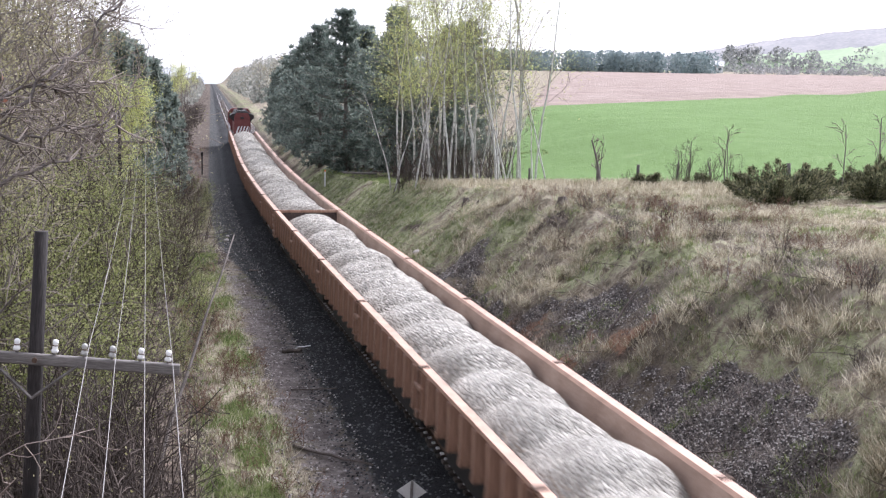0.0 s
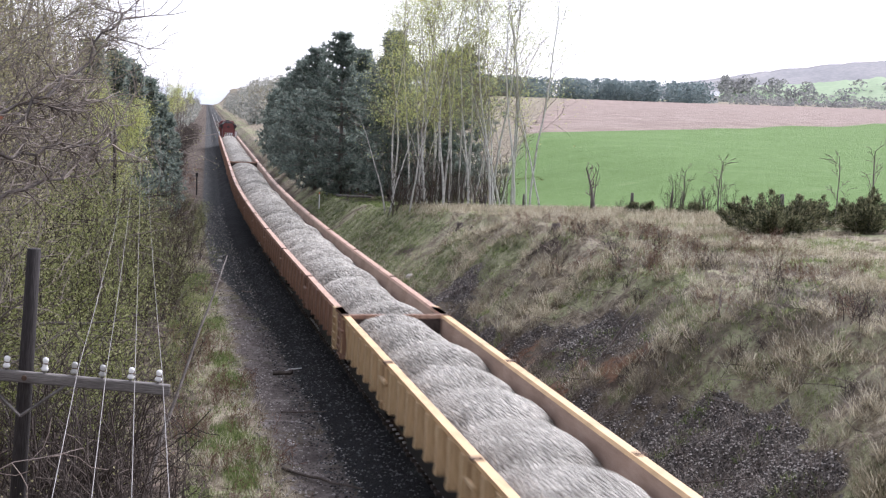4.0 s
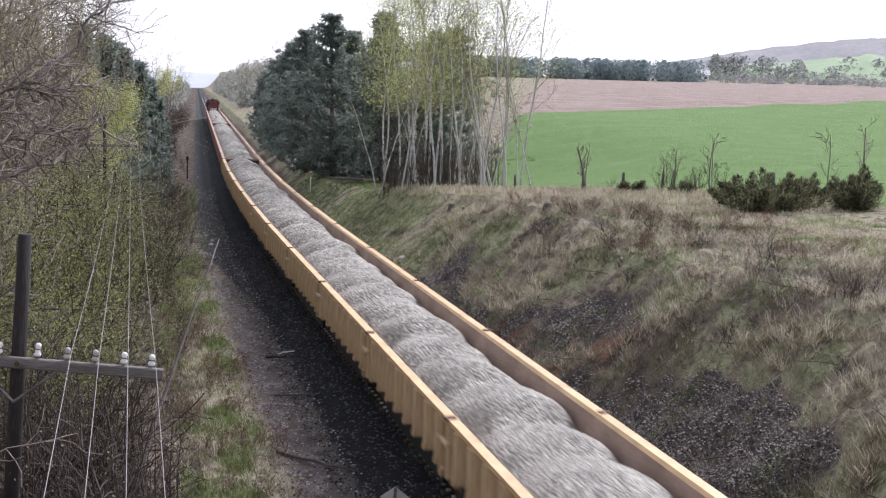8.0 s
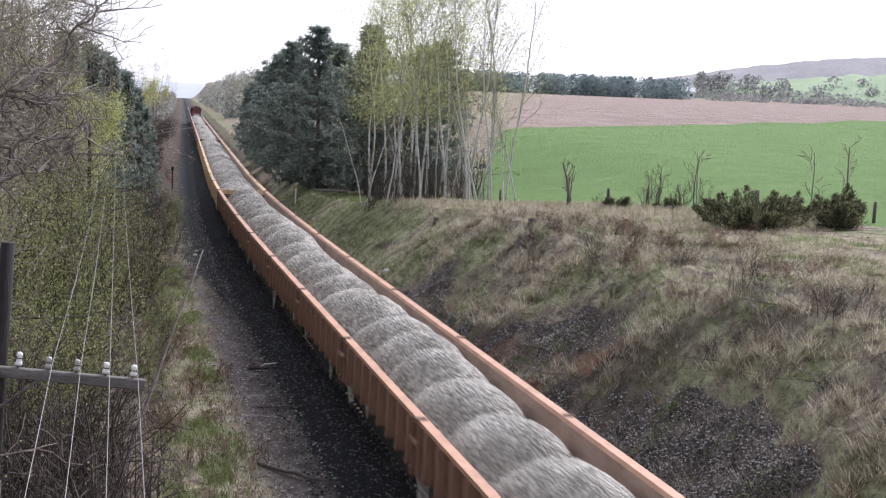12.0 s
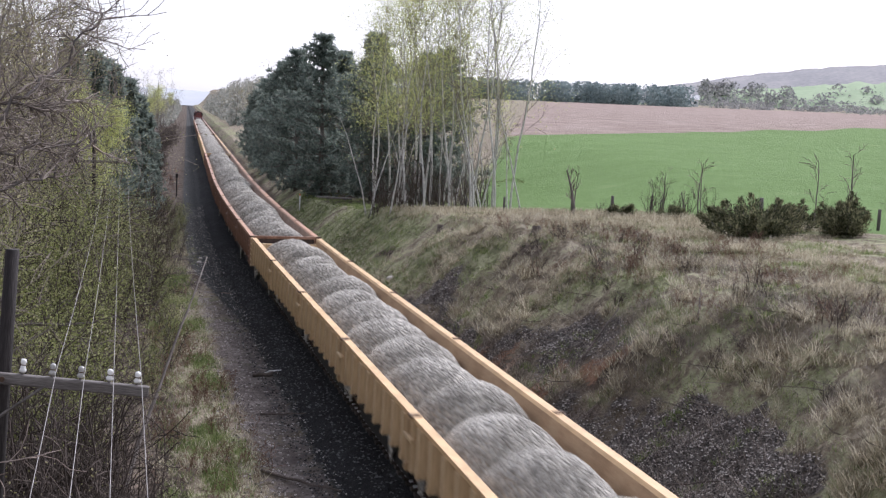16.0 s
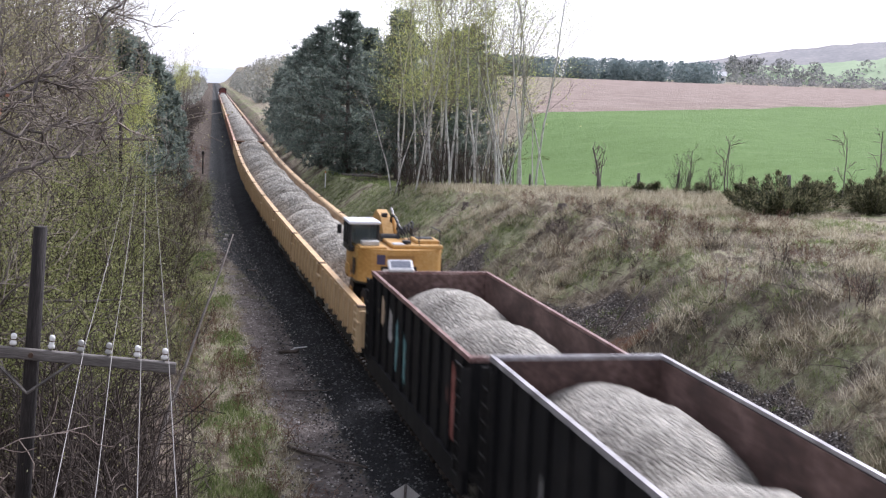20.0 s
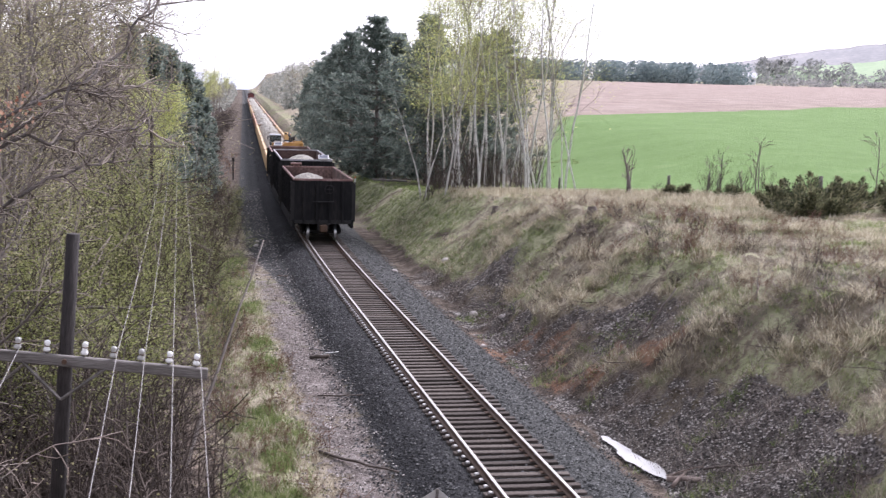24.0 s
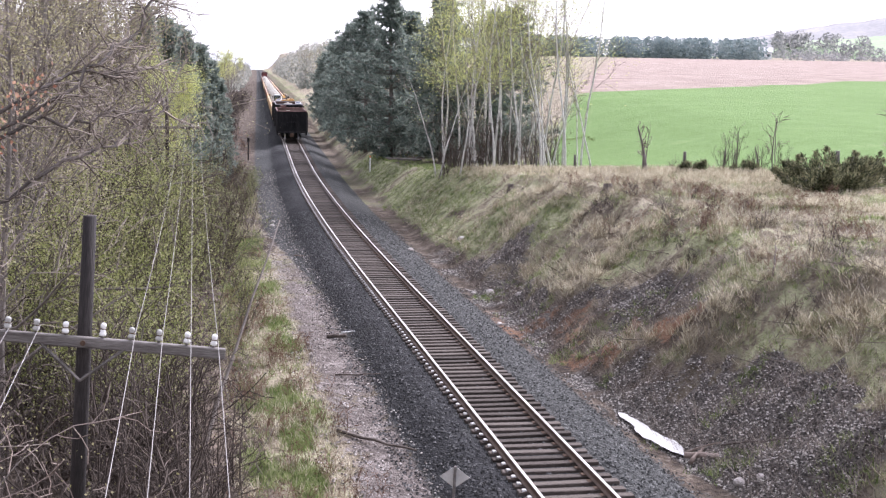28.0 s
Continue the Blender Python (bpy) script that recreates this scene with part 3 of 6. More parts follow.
for i in range(300):
    y = 17.0 + TIE * i
    lean = rng.uniform(-0.9, 0.9) - math.degrees(heading(y))
    at = pose(centre(y) + rng.uniform(-0.03, 0.03), y, rng.uniform(-0.012, 0.006), 0, rng.uniform(-0.5, 0.5), lean)
    part("tie", tie_mesh, None, track, at=at)
    if y < 75:
        part("rail_anchor", clip_mesh, None, track, at=pose(centre(y) - RAIL - 0.15, y + rng.uniform(-0.02, 0.02), 0, 0, 0, lean))
        part("tie_plate", plate_mesh, None, track, at=pose(centre(y) - RAIL, y, 0, 0, 0, lean))
        part("tie_plate", plate_mesh, None, track, at=pose(centre(y) + RAIL, y, 0, 0, 0, lean))
more = Shape()
for i in list(range(-160, 0)) + list(range(300, 1100)):
    y = 17.0 + TIE * i
    more.box(-1.05, 1.26, -0.11, 0.11, -0.3, -0.175, pose(centre(y), y, 0, 0, 0, -math.degrees(heading(y))))
tagged(part("ties_beyond", more, M["tie_far"], track), kind="stuff")
clips = Shape()
for i in range(130, 300):
    y = 17.0 + TIE * i
    clips.box(-0.045, 0.045, -0.06, 0.06, -0.17, -0.125, pose(centre(y) - RAIL - 0.15, y, 0))
tagged(part("rail_anchors_beyond", clips, M["clip"], track), kind="stuff")


# ---- the ballast train ----
SPEED = 17.5
UNITS = [("orange", 155.5), ("orange", 61.5), ("yellow", -31.0), ("orange_dark", -125.7), ("yellow", -220.5)]
CARS = []          # things and where along the train's line their middle stands at the start
SEG, PER = 8.56, 11


def heap(length, half, rim, seed, mound, n_heaps=2, drop=0.42, crown=0.62, sharp=0.55, ends=()):
    """The gravel in a car: overlapping dumped heaps with creases between them."""
    r = random.Random(seed)
    s = Shape()
    nu, nv = 26, max(16, int(length / 0.16))
    tops = [(-length / 2 + length * (k + 0.5) / n_heaps + r.uniform(-0.5, 0.5), r.uniform(0.8, 1.16), r.uniform(-0.16, 0.2)) for k in range(-1, n_heaps + 1)]
    if mound:
        tops = [(a, b, c) for a, b, c in tops[1:-1]]
    for j in range(nv + 1):
        y = -length / 2 + length * j / nv
        for i in range(nu + 1):
            u = -1 + 2 * i / nu
            step = length / n_heaps
            best = -9.0
            for ty, hh, off in tops:
                dy = (y - ty) / (step * 0.5)
                dy = dy * (0.75 if dy > 0 else 1.6)
                if mound:
                    q = hh * crown * (1 - 0.55 * dy * dy - 0.9 * (u - off) ** 2)
                else:
                    q = hh * crown * (1 - sharp * dy * dy - 0.95 * (u - off) ** 2 - 0.2 * u ** 6)
                best = max(best, q)
            z = rim - drop + (best if not mound else max(best, -1.6))
            if not mound:
                z -= sum((0.95 if q > 0 else 0.5) * (1 - ramp(length / 2 - y * q, 0.3, 2.0 if q > 0 else 1.1)) for q in ends)
                t = max(ramp(length / 2 - abs(y), 0.0, 0.7), 1.0 if (1 if y > 0 else -1) in ends else 0.0)
                z = z * t + (1 - t) * (rim - drop + crown * (0.9 - sharp - 0.95 * u * u - 0.2 * u ** 6))
            p = Vector((u * half * 2.2 + (seed if mound else 0), (y if mound else 4.28 - abs(4.28 - abs(y))) * 2.2, 0.37))
            z += 0.06 * noise.noise(p * 0.8) + 0.025 * noise.noise(p * 2.6) + 0.016 * noise.noise(p * 6.3)
            s.v.append((u * half, y, z))
    s.n = len(s.v)
    k = nu + 1
    s.f = [[j * k + i, j * k + i + 1, (j + 1) * k + i + 1, (j + 1) * k + i] for j in range(nv) for i in range(nu)]
    return s


def bogie(parent, y, wheel_material="under"):
    """A two-axle truck: side frames, bolster, axles and wheels."""
    b = part("truck", Shape().box(-1.1, 1.1, y - 0.2, y + 0.2, 0.42, 0.72), M["under"], parent)
    for sx in (-1, 1):
        f = Shape()
        f.extrude([(y - 1.15, 0.42), (y - 0.9, 0.62), (y - 0.35, 0.72), (y + 0.35, 0.72), (y + 0.9, 0.62), (y + 1.15, 0.42), (y + 0.7, 0.38), (y + 0.35, 0.24), (y - 0.35, 0.24), (y - 0.7, 0.38)], sx * 1.0 - 0.07, sx * 1.0 + 0.07, "x")
        part("side_frame", f, M["under"], b)
    for wy in (y - 0.88, y + 0.88):
        part("axle", Shape().disc((0, wy, 0.42), 0.08, 1.8, "x", 10), M["under"], b)
        for sx in (-1, 1):
            w = Shape().disc((sx * 0.76, wy, 0.42), 0.42, 0.12, "x", 24).disc((sx * 0.69, wy, 0.42), 0.445, 0.03, "x", 24)
            part("wheel", w, M[wheel_material], b)


LOADS = {}
# Scraped brown, set darker for the shade inside the front end.
M["end_brown"] = material("scraped_shade_brown_end", [(0.08, 0.052, 0.04), (0.16, 0.108, 0.085), (0.25, 0.18, 0.145)], 1.5, 0.8, 0, 0.2)
# Dark brown standing in for shade on the rear end's outer face.
M["end_dark"] = material("shade_dark_end", [(0.025, 0.018, 0.016), (0.055, 0.038, 0.032), (0.1, 0.075, 0.062)], 1.5, 0.8, 0, 0.2)


def slot_segment(color, seed, front, back, loaded=True, gentle=False):
    """One section of a long open car: ribbed sides, rims, floor, gravel; end plates only at the unit's ends."""
    names = {"orange": "faded orange", "orange_dark": "rust-brown", "yellow": "faded yellow"}
    e = thing("gondola_section", names[color] + " ribbed open rail car section heaped with grey gravel", "rail car", names[color] + " gravel cars")
    h, w, rim = SEG / 2, 1.67, 2.12
    inner = M["inner_yellow"] if color == "yellow" and not gentle else M["inner_orange"]
    key = (color, gentle)
    if key not in LOADS:
        made = {}
        for sx in (-1, 1):
            made["side", sx] = Shape().box(*sorted((sx * (w - 0.26), sx * (w - 0.29))), -h, h, 1.14, rim - 0.06).mesh("side_wall", [M[color], inner])
            idx = [0] * 6
            idx[5 if sx > 0 else 3] = 1
            made["side", sx].polygons.foreach_set("material_index", idx)
            o = [(sx * (w - 0.25), rim), (sx * (w - 0.05), rim), (sx * (w - 0.05), rim - 0.09), (sx * (w - 0.08), rim - 0.11), (sx * (w - 0.3), rim - 0.07)]
            made["rim", sx] = Shape().extrude(o if sx < 0 else o[::-1], -h + 0.02, h - 0.02).mesh("top_rail", M[color + "_rim"])
            made["sill", sx] = Shape().extrude([(sx * (w - 0.3), 1.12), (sx * (w - 0.22), 1.12), (sx * (w - 0.22), 1.2), (sx * (w - 0.3), 1.2)], -h, h).mesh("side_sill", M[color])
        # a pressed rib, wide at the top and hanging below the sill
        rib = Shape()
        o = [(-0.15, rim - 0.1), (0.15, rim - 0.1), (0.14, 1.2), (0.11, 1.02), (-0.11, 1.02), (-0.14, 1.2)]
        k = len(o)
        rib.add([(w - 0.27, a * 1.1, b) for a, b in o] + [(w - 0.012 + (0.03 if b < 1.2 else 0), a * 0.86, b) for a, b in o], [[i, (i + 1) % k, k + (i + 1) % k, k + i] for i in range(k)] + [list(range(k, 2 * k))])
        made["rib"] = rib.mesh("rib", M[color])
        made["floor"] = Shape().box(-w + 0.29, w - 0.29, -h, h, 1.08, 1.13).mesh("floor", M["under"])
        # Beam widened and lowered to block light and blacken the space below.
        made["shade_beam"] = Shape().box(-1.3, 1.3, -h + 1.5, h - 1.2, 0.32, 1.08).mesh("centre_beam", M["under"])
        made["bracket"] = Shape().soft_box(w - 0.06, w + 0.05, -0.32, 0.32, rim - 0.5, rim - 0.4, 0.02, steps=1).box(w - 0.2, w + 0.0, -0.24, -0.16, 0.98, rim - 0.1).box(w - 0.2, w + 0.0, 0.16, 0.24, 0.98, rim - 0.1).soft_box(w - 0.16, w + 0.04, -0.3, -0.1, 0.92, 1.12, 0.03, steps=1).mesh("joint_bracket", M[color])
        made["pin"] = Shape().soft_box(w - 0.22, w + 0.02, -0.09, 0.09, rim - 0.02, rim + 0.025, 0.01, steps=1).mesh("rim_joint", M["plate"])
        LOADS[key] = made
    made = LOADS[key]
    for sx in (-1, 1):
        part("side_wall", made["side", sx], None, e)
        part("top_rail", made["rim", sx], None, e)
        part("side_sill", made["sill", sx], None, e)
        for i in range(8):
            y = -h + SEG * (i + 0.75) / 8.5
            part("rib", made["rib"], None, e, at=pose(0, y, 0, 0, 0, 0) if sx > 0 else pose(0, y, 0, 0, 0, 180))
        part("joint_bracket", made["bracket"], None, e, at=pose(0, -h, 0) if sx > 0 else pose(0, -h, 0, 0, 0, 180))
        part("rim_joint", made["pin"], None, e, at=pose(0, -h, 0) if sx > 0 else pose(0, -h, 0, 0, 0, 180))
    part("floor", made["floor"], None, e)
    part("centre_beam", made["shade_beam"], None, e)
    lk = ("load", color, gentle, seed % 3, front, back)
    if lk not in LOADS:
        LOADS[lk] = heap(SEG - (0.0 if not (front or back) else 0.12), w - 0.292, rim, 3 + seed % 3 * 7 + len(color), False, 3, 0.48, 0.7 if gentle else 0.92, 0.65 if gentle else 1.1, ((1,) if front else ()) + ((-1,) if back else ())).mesh("gravel_load", M["load"], True)
    if loaded:
        part("gravel_load", LOADS[lk], None, e, "heaped grey crushed limestone")
    else:
        e["label"] = "faded yellow open rail car section carrying the excavator"
        part("deck_plate", Shape().box(-w + 0.27, w - 0.27, -h + 0.1, h - 0.02, 1.134, 1.15), M["inner_yellow"], e, "scuffed bare steel deck")
    bogie(e, -h + 0.2)
    for on, y in ((front, h - 0.06), (back, -h + 0.06)):
        if on:
            drop = 0.28 if y > 0 else 0.0
            p = Shape().box(-w + 0.26, w - 0.26, y - 0.035, y + 0.035, 1.0, rim - 0.07 - drop).box(-w + (0.26 if drop else 0.02), w - (0.26 if drop else 0.02), y - 0.07, y + 0.07, rim - (0.26 if color == "yellow" else 0.1) - drop, rim + 0.015 - drop)
            part("end_wall", p, M[color] if y < 0 or color == "yellow" else M["end_brown"], e, "scuffed end wall with a broad top rim")
            # A thin dark sheet added over the end wall to show its shade.
            if y < 0:
                part("end_shade_sheet", Shape().box(-w + 0.3, w - 0.3, y - 0.045, y - 0.038, 0.9, rim - (0.27 if color == "yellow" else 0.11)), M["end_dark"], e, "dark sheet standing in for shade on the outer end wall")
            for sx in (-1, 1):
                part("corner_post", Shape().soft_box(*sorted((sx * (w - 0.14), sx * (w + 0.02))), y - 0.1, y + 0.1, 0.8, rim + 0.01, 0.015, steps=1), M[color], e)
                for q in range(5):
                    part("rung", Shape().box(*sorted((sx * (w + 0.0), sx * (w + 0.04))), y - (0.5 if y > 0 else -0.1), y - (0.1 if y > 0 else -0.5), 0.9 + 0.24 * q, 0.925 + 0.24 * q), M[color], e)
    return e


for u, (color, lead) in enumerate(UNITS):
    for i in range(PER):
        ob = slot_segment(color, u * 5 + i * 2, i == 0, i == PER - 1, not (u == 4 and i == PER - 1), u < 3)
        CARS.append((ob, lead - 0.1 - SEG * (i + 0.5)))


def gondola(length, rim, label, rim_mat, front_box, back_box, ribs, patches, seed):
    """A tall black open-top gondola: ribbed sides, inside faces, rims, ends, ladders, trucks, two gravel mounds."""
    e = thing("gondola_car", label, "rail car", "black gondolas")
    h, w, low = length / 2, 1.7, 1.1
    for sx in (-1, 1):
        part("side_wall", Shape().box(*sorted((sx * (w - 0.13), sx * (w - 0.17))), -h + 0.05, h - 0.05, low, rim - 0.06), M["black_car"], e)
        part("inside_lining", Shape().box(*sorted((sx * (w - 0.174), sx * (w - 0.2))), -h + 0.1, h - 0.1, low + 0.1, rim - 0.07), M["black_inner"], e, "rust-brown scraped inside sheet")
        o = [(sx * (w - 0.17), rim), (sx * (w - 0.085), rim), (sx * (w - 0.085), rim - 0.1), (sx * (w - 0.17), rim - 0.07)]
        part("top_rail", Shape().extrude(o if sx < 0 else o[::-1], -h, h), M[rim_mat], e)
        part("side_sill", Shape().box(*sorted((sx * (w - 0.18), sx * (w - 0.04))), -h, h, low - 0.36, low + 0.1), M["black_car"], e)
        for i in range(ribs):
            y = -h + 0.5 + (length - 1.0) * i / (ribs - 1)
            part("rib", Shape().soft_box(*sorted((sx * (w - 0.14), sx * (w - 0.06))), y - 0.07, y + 0.07, low, rim - 0.08, 0.02, steps=1), M["black_car"], e)
        for ey in (-1, 1):
            for q in range(8):
                part("rung", Shape().box(*sorted((sx * (w + 0.02), sx * (w + 0.05))), ey * h - (0.5 if ey > 0 else -0.06), ey * h - (0.06 if ey > 0 else -0.5), low + 0.0 + 0.3 * q, low + 0.03 + 0.3 * q), M["under"], e)
            for a in (0.06, 0.48):
                part("ladder_rail", Shape().box(*sorted((sx * (w - 0.14), sx * (w + 0.05))), ey * h - ey * a - 0.015, ey * h - ey * a + 0.015, low, rim - 0.2), M["under"], e)
    for ey in (-1, 1):
        y = ey * (h - 0.08)
        end = part("end_wall", Shape().box(-w + 0.1, w - 0.1, y - 0.03, y + 0.03, low, rim - 0.06), M["black_car"], e)
        part("inside_lining", Shape().box(-w + 0.2, w - 0.2, *sorted((y - ey * 0.034, y - ey * 0.06)), low + 0.1, rim - 0.07), M["black_inner"], e)
        part("end_rail", Shape().box(-w + 0.085, w - 0.085, y - 0.05, y + 0.05, rim - 0.1, rim + 0.004), M[rim_mat], e)
        for a in (-1.05, -0.35, 0.35, 1.05):
            part("end_post", Shape().soft_box(a - 0.07, a + 0.07, *sorted((y + ey * 0.03, y + ey * 0.15)), low - 0.1, rim - 0.1, 0.02, steps=1), M["black_car"], end)
        part("end_shelf", Shape().box(-0.55, 0.55, *sorted((y + ey * 0.1, y + ey * 0.32)), low + 1.05, low + 1.1), M["under"], end)
        part("buffer_beam", Shape().box(-1.5, 1.5, y - 0.1, y + 0.14, low - 0.14, low), M["under"], end)
        part("coupler", Shape().soft_box(-0.14, 0.14, *sorted((y, y + ey * 0.55)), 0.62, 0.9, 0.04, steps=1).soft_box(-0.2, 0.2, *sorted((y + ey * 0.42, y + ey * 0.68)), 0.56, 0.96, 0.06, steps=1), M["plate"], end)
        brake = Shape()
        ring = [(0.3 + 0.24 * math.cos(t * math.pi / 8), y + ey * 0.2, low + 1.75 + 0.24 * math.sin(t * math.pi / 8)) for t in range(17)]
        brake.tube([(0.3, y, low + 1.75), (0.3, y + ey * 0.2, low + 1.75)], [0.03] * 2, 6).tube(ring, [0.02] * 17, 5, False).tube([(0.06, y + ey * 0.2, low + 1.75), (0.54, y + ey * 0.2, low + 1.75)], [0.015] * 2, 4).tube([(0.3, y + ey * 0.2, low + 1.5), (0.3, y + ey * 0.2, low + 2.0)], [0.015] * 2, 4)
        if ey < 0:
            part("brake_wheel", brake, M["under"], end)
        bogie(e, ey * (h - 1.9), "wheel" if ey < 0 else "under")
    part("floor", Shape().box(-w + 0.15, w - 0.15, -h, h, low - 0.05, low + 0.05), M["under"], e)
    part("centre_beam", Shape().box(-0.3, 0.3, -h, h, 0.6, low - 0.05), M["under"], e)
    o = Shape().extrude([(-0.12, low), (0.12, low), (0.02, low + 1.5), (-0.02, low + 1.5)], -w + 0.2, w - 0.2, "x")
    part("cross_brace", o, M["rust"], e, "rust-orange cross brace between the mounds")
    part("gravel_load", heap(length - 0.3, w - 0.21, rim, seed, True, 2, 1.25, 1.16), M["load"], e, "two mounds of grey crushed limestone", True)
    for (y0, y1, z0, z1, c) in patches:
        r = random.Random(int(y0 * 100 + z1 * 10 + seed))
        ring = []
        for k in range(22):
            a = 2 * math.pi * k / 22
            q = (abs(math.cos(a)) ** 4 + abs(math.sin(a)) ** 4) ** -0.25 * r.uniform(0.62, 1.08)
            ring.append((-w + 0.112, (y0 + y1) / 2 + q * math.cos(a) * (y1 - y0) / 2, (z0 + z1) / 2 + q * math.sin(a) * (z1 - z0) / 2))
        hub = [(-w + 0.112, (y0 + y1) / 2, (z0 + z1) / 2)]
        part("paint_patch", Shape().add(hub + ring, [(0, 1 + (k + 1) % 22, 1 + k) for k in range(22)]), M[c], e, "flaking graffiti paint patch")
    for ey, on in ((1, front_box), (-1, back_box)):
        if on:
            x0, mat = on
            tilt = pose(x0, ey * (h - 0.1), rim + 0.15, 38 if mat == "white" else 0, 0, 0)
            b = part("solar_box", Shape().soft_box(-0.34, 0.34, -0.2, 0.2, -0.06, 0.06, 0.03, tilt, 1).soft_box(x0 - 0.2, x0 + 0.2, ey * (h - 0.1) - 0.05, ey * (h - 0.1) + 0.12, rim, rim + 0.16, 0.02, None, 1), M[mat], e, "tracking unit box on the end rim")
            if mat == "white":
                part("solar_panel", Shape().box(-0.27, 0.27, -0.13, 0.13, 0.061, 0.066, tilt), M["panel"], b)
    return e


M["rust"] = material("bare_orange_rust", [(0.12, 0.055, 0.03), (0.26, 0.12, 0.06), (0.36, 0.2, 0.12)], 3, 0.85, 0, 0.3)
M["panel"] = material("grey_solar_cells", [(0.12, 0.13, 0.16), (0.24, 0.26, 0.3)], 12, 0.2, 0, 0)
M["graffiti_tan"] = material("flaking_tan_paint", [(0.3, 0.2, 0.12), (0.5, 0.38, 0.26), (0.58, 0.48, 0.36)], 3, 0.7, 0, 0.2)
M["graffiti_red"] = material("flaking_red_paint", [(0.16, 0.05, 0.04), (0.3, 0.1, 0.08), (0.4, 0.2, 0.17)], 3, 0.7, 0, 0.2)
M["graffiti_teal"] = material("flaking_teal_paint", [(0.06, 0.14, 0.15), (0.12, 0.26, 0.27), (0.3, 0.4, 0.4)], 3, 0.7, 0, 0.2)
M["graffiti_grey"] = material("flaking_grey_paint", [(0.2, 0.2, 0.2), (0.34, 0.33, 0.32), (0.5, 0.49, 0.48)], 3, 0.7, 0, 0.2)
P1 = [(3.4, 4.3, 2.2, 3.1, "graffiti_tan"), (2.3, 2.9, 2.0, 2.9, "graffiti_grey"), (1.5, 2.0, 1.5, 2.8, "graffiti_teal"), (0.6, 1.1, 1.3, 2.6, "graffiti_teal"), (-4.4, -3.6, 1.4, 3.1, "graffiti_red"), (-4.9, -4.4, 1.2, 2.7, "graffiti_tan")]
P3 = [(3.3, 3.9, 2.3, 3.2, "graffiti_tan"), (2.5, 2.9, 2.4, 3.1, "graffiti_tan"), (-4.2, -3.5, 1.4, 3.1, "graffiti_tan"), (-4.8, -4.2, 1.2, 2.6, "graffiti_red"), (-5.0, -4.5, 2.6, 3.1, "graffiti_tan")]
P2 = [(-0.3, -0.1, 1.9, 2.7, "graffiti_grey"), (3.0, 3.2, 1.9, 2.6, "graffiti_grey")]
CARS.append((gondola(10.8, 3.4, "black gondola with red-brown rim and graffiti, loaded with gravel mounds", "red_rim", (-0.85, "white"), None, 11, P1, 41), -321.9))
CARS.append((gondola(12.6, 3.75, "black tall gondola with bare steel rim, loaded with gravel mounds", "pale_rim", None, (1.05, "white"), 13, P2, 52), -335.0))
CARS.append((gondola(10.9, 3.4, "sooty black last gondola with red-brown rim and tan patches", "red_rim", (-0.75, "red_rim"), None, 11, P3, 63), -347.85))


def motions():
    """Everything on the train rolls along the track's line at one speed."""
    for ob, s in CARS:
        rows = []
        for k in range(29):
            y = s - 0.35 + SPEED * k + 3.6 * ramp(k, 20.5, 27.0)
            rows.append((float(k), pose(centre(y), y, 0, 0, 0, -math.degrees(math.atan(heading(y))))))
        walk(ob, rows)


# ---- the excavator that rides in the last yellow car ----
M["cat_yellow"] = material("construction_yellow_paint", [(0.4, 0.21, 0.055), (0.52, 0.3, 0.09), (0.58, 0.38, 0.16)], 1.5, 0.45, 0, 0.05, 12)
M["cab_dark"] = material("black_cab_paint", [(0.012, 0.012, 0.013), (0.03, 0.03, 0.032)], 5, 0.45, 0, 0.05)
M["mark_black"] = material("black_decal", [(0.012, 0.012, 0.012), (0.02, 0.02, 0.02)], 5, 0.5, 0, 0)
M["mark_white"] = material("white_decal", [(0.7, 0.7, 0.69), (0.8, 0.8, 0.79)], 5, 0.5, 0, 0)
M["mark_blue"] = material("dark_blue_decal", [(0.05, 0.045, 0.09), (0.09, 0.08, 0.15)], 5, 0.5, 0, 0)
M["mark_grey"] = material("faded_brown_decal", [(0.28, 0.15, 0.04), (0.36, 0.2, 0.06)], 5, 0.5, 0, 0)
M["roof_white"] = material("pale_cab_roof", [(0.6, 0.62, 0.66), (0.78, 0.8, 0.84)], 5, 0.35, 0, 0.02)


def glass_material():
    m = bpy.data.materials.new("cab_glass")
    m.use_nodes = True
    b = m.node_tree.nodes["Principled BSDF"]
    b.inputs["Base Color"].default_value = (0.25, 0.3, 0.3, 1)
    b.inputs["Roughness"].default_value = 0.05
    b.inputs["Transmission Weight"].default_value = 0.8
    return m


M["glass"] = glass_material()


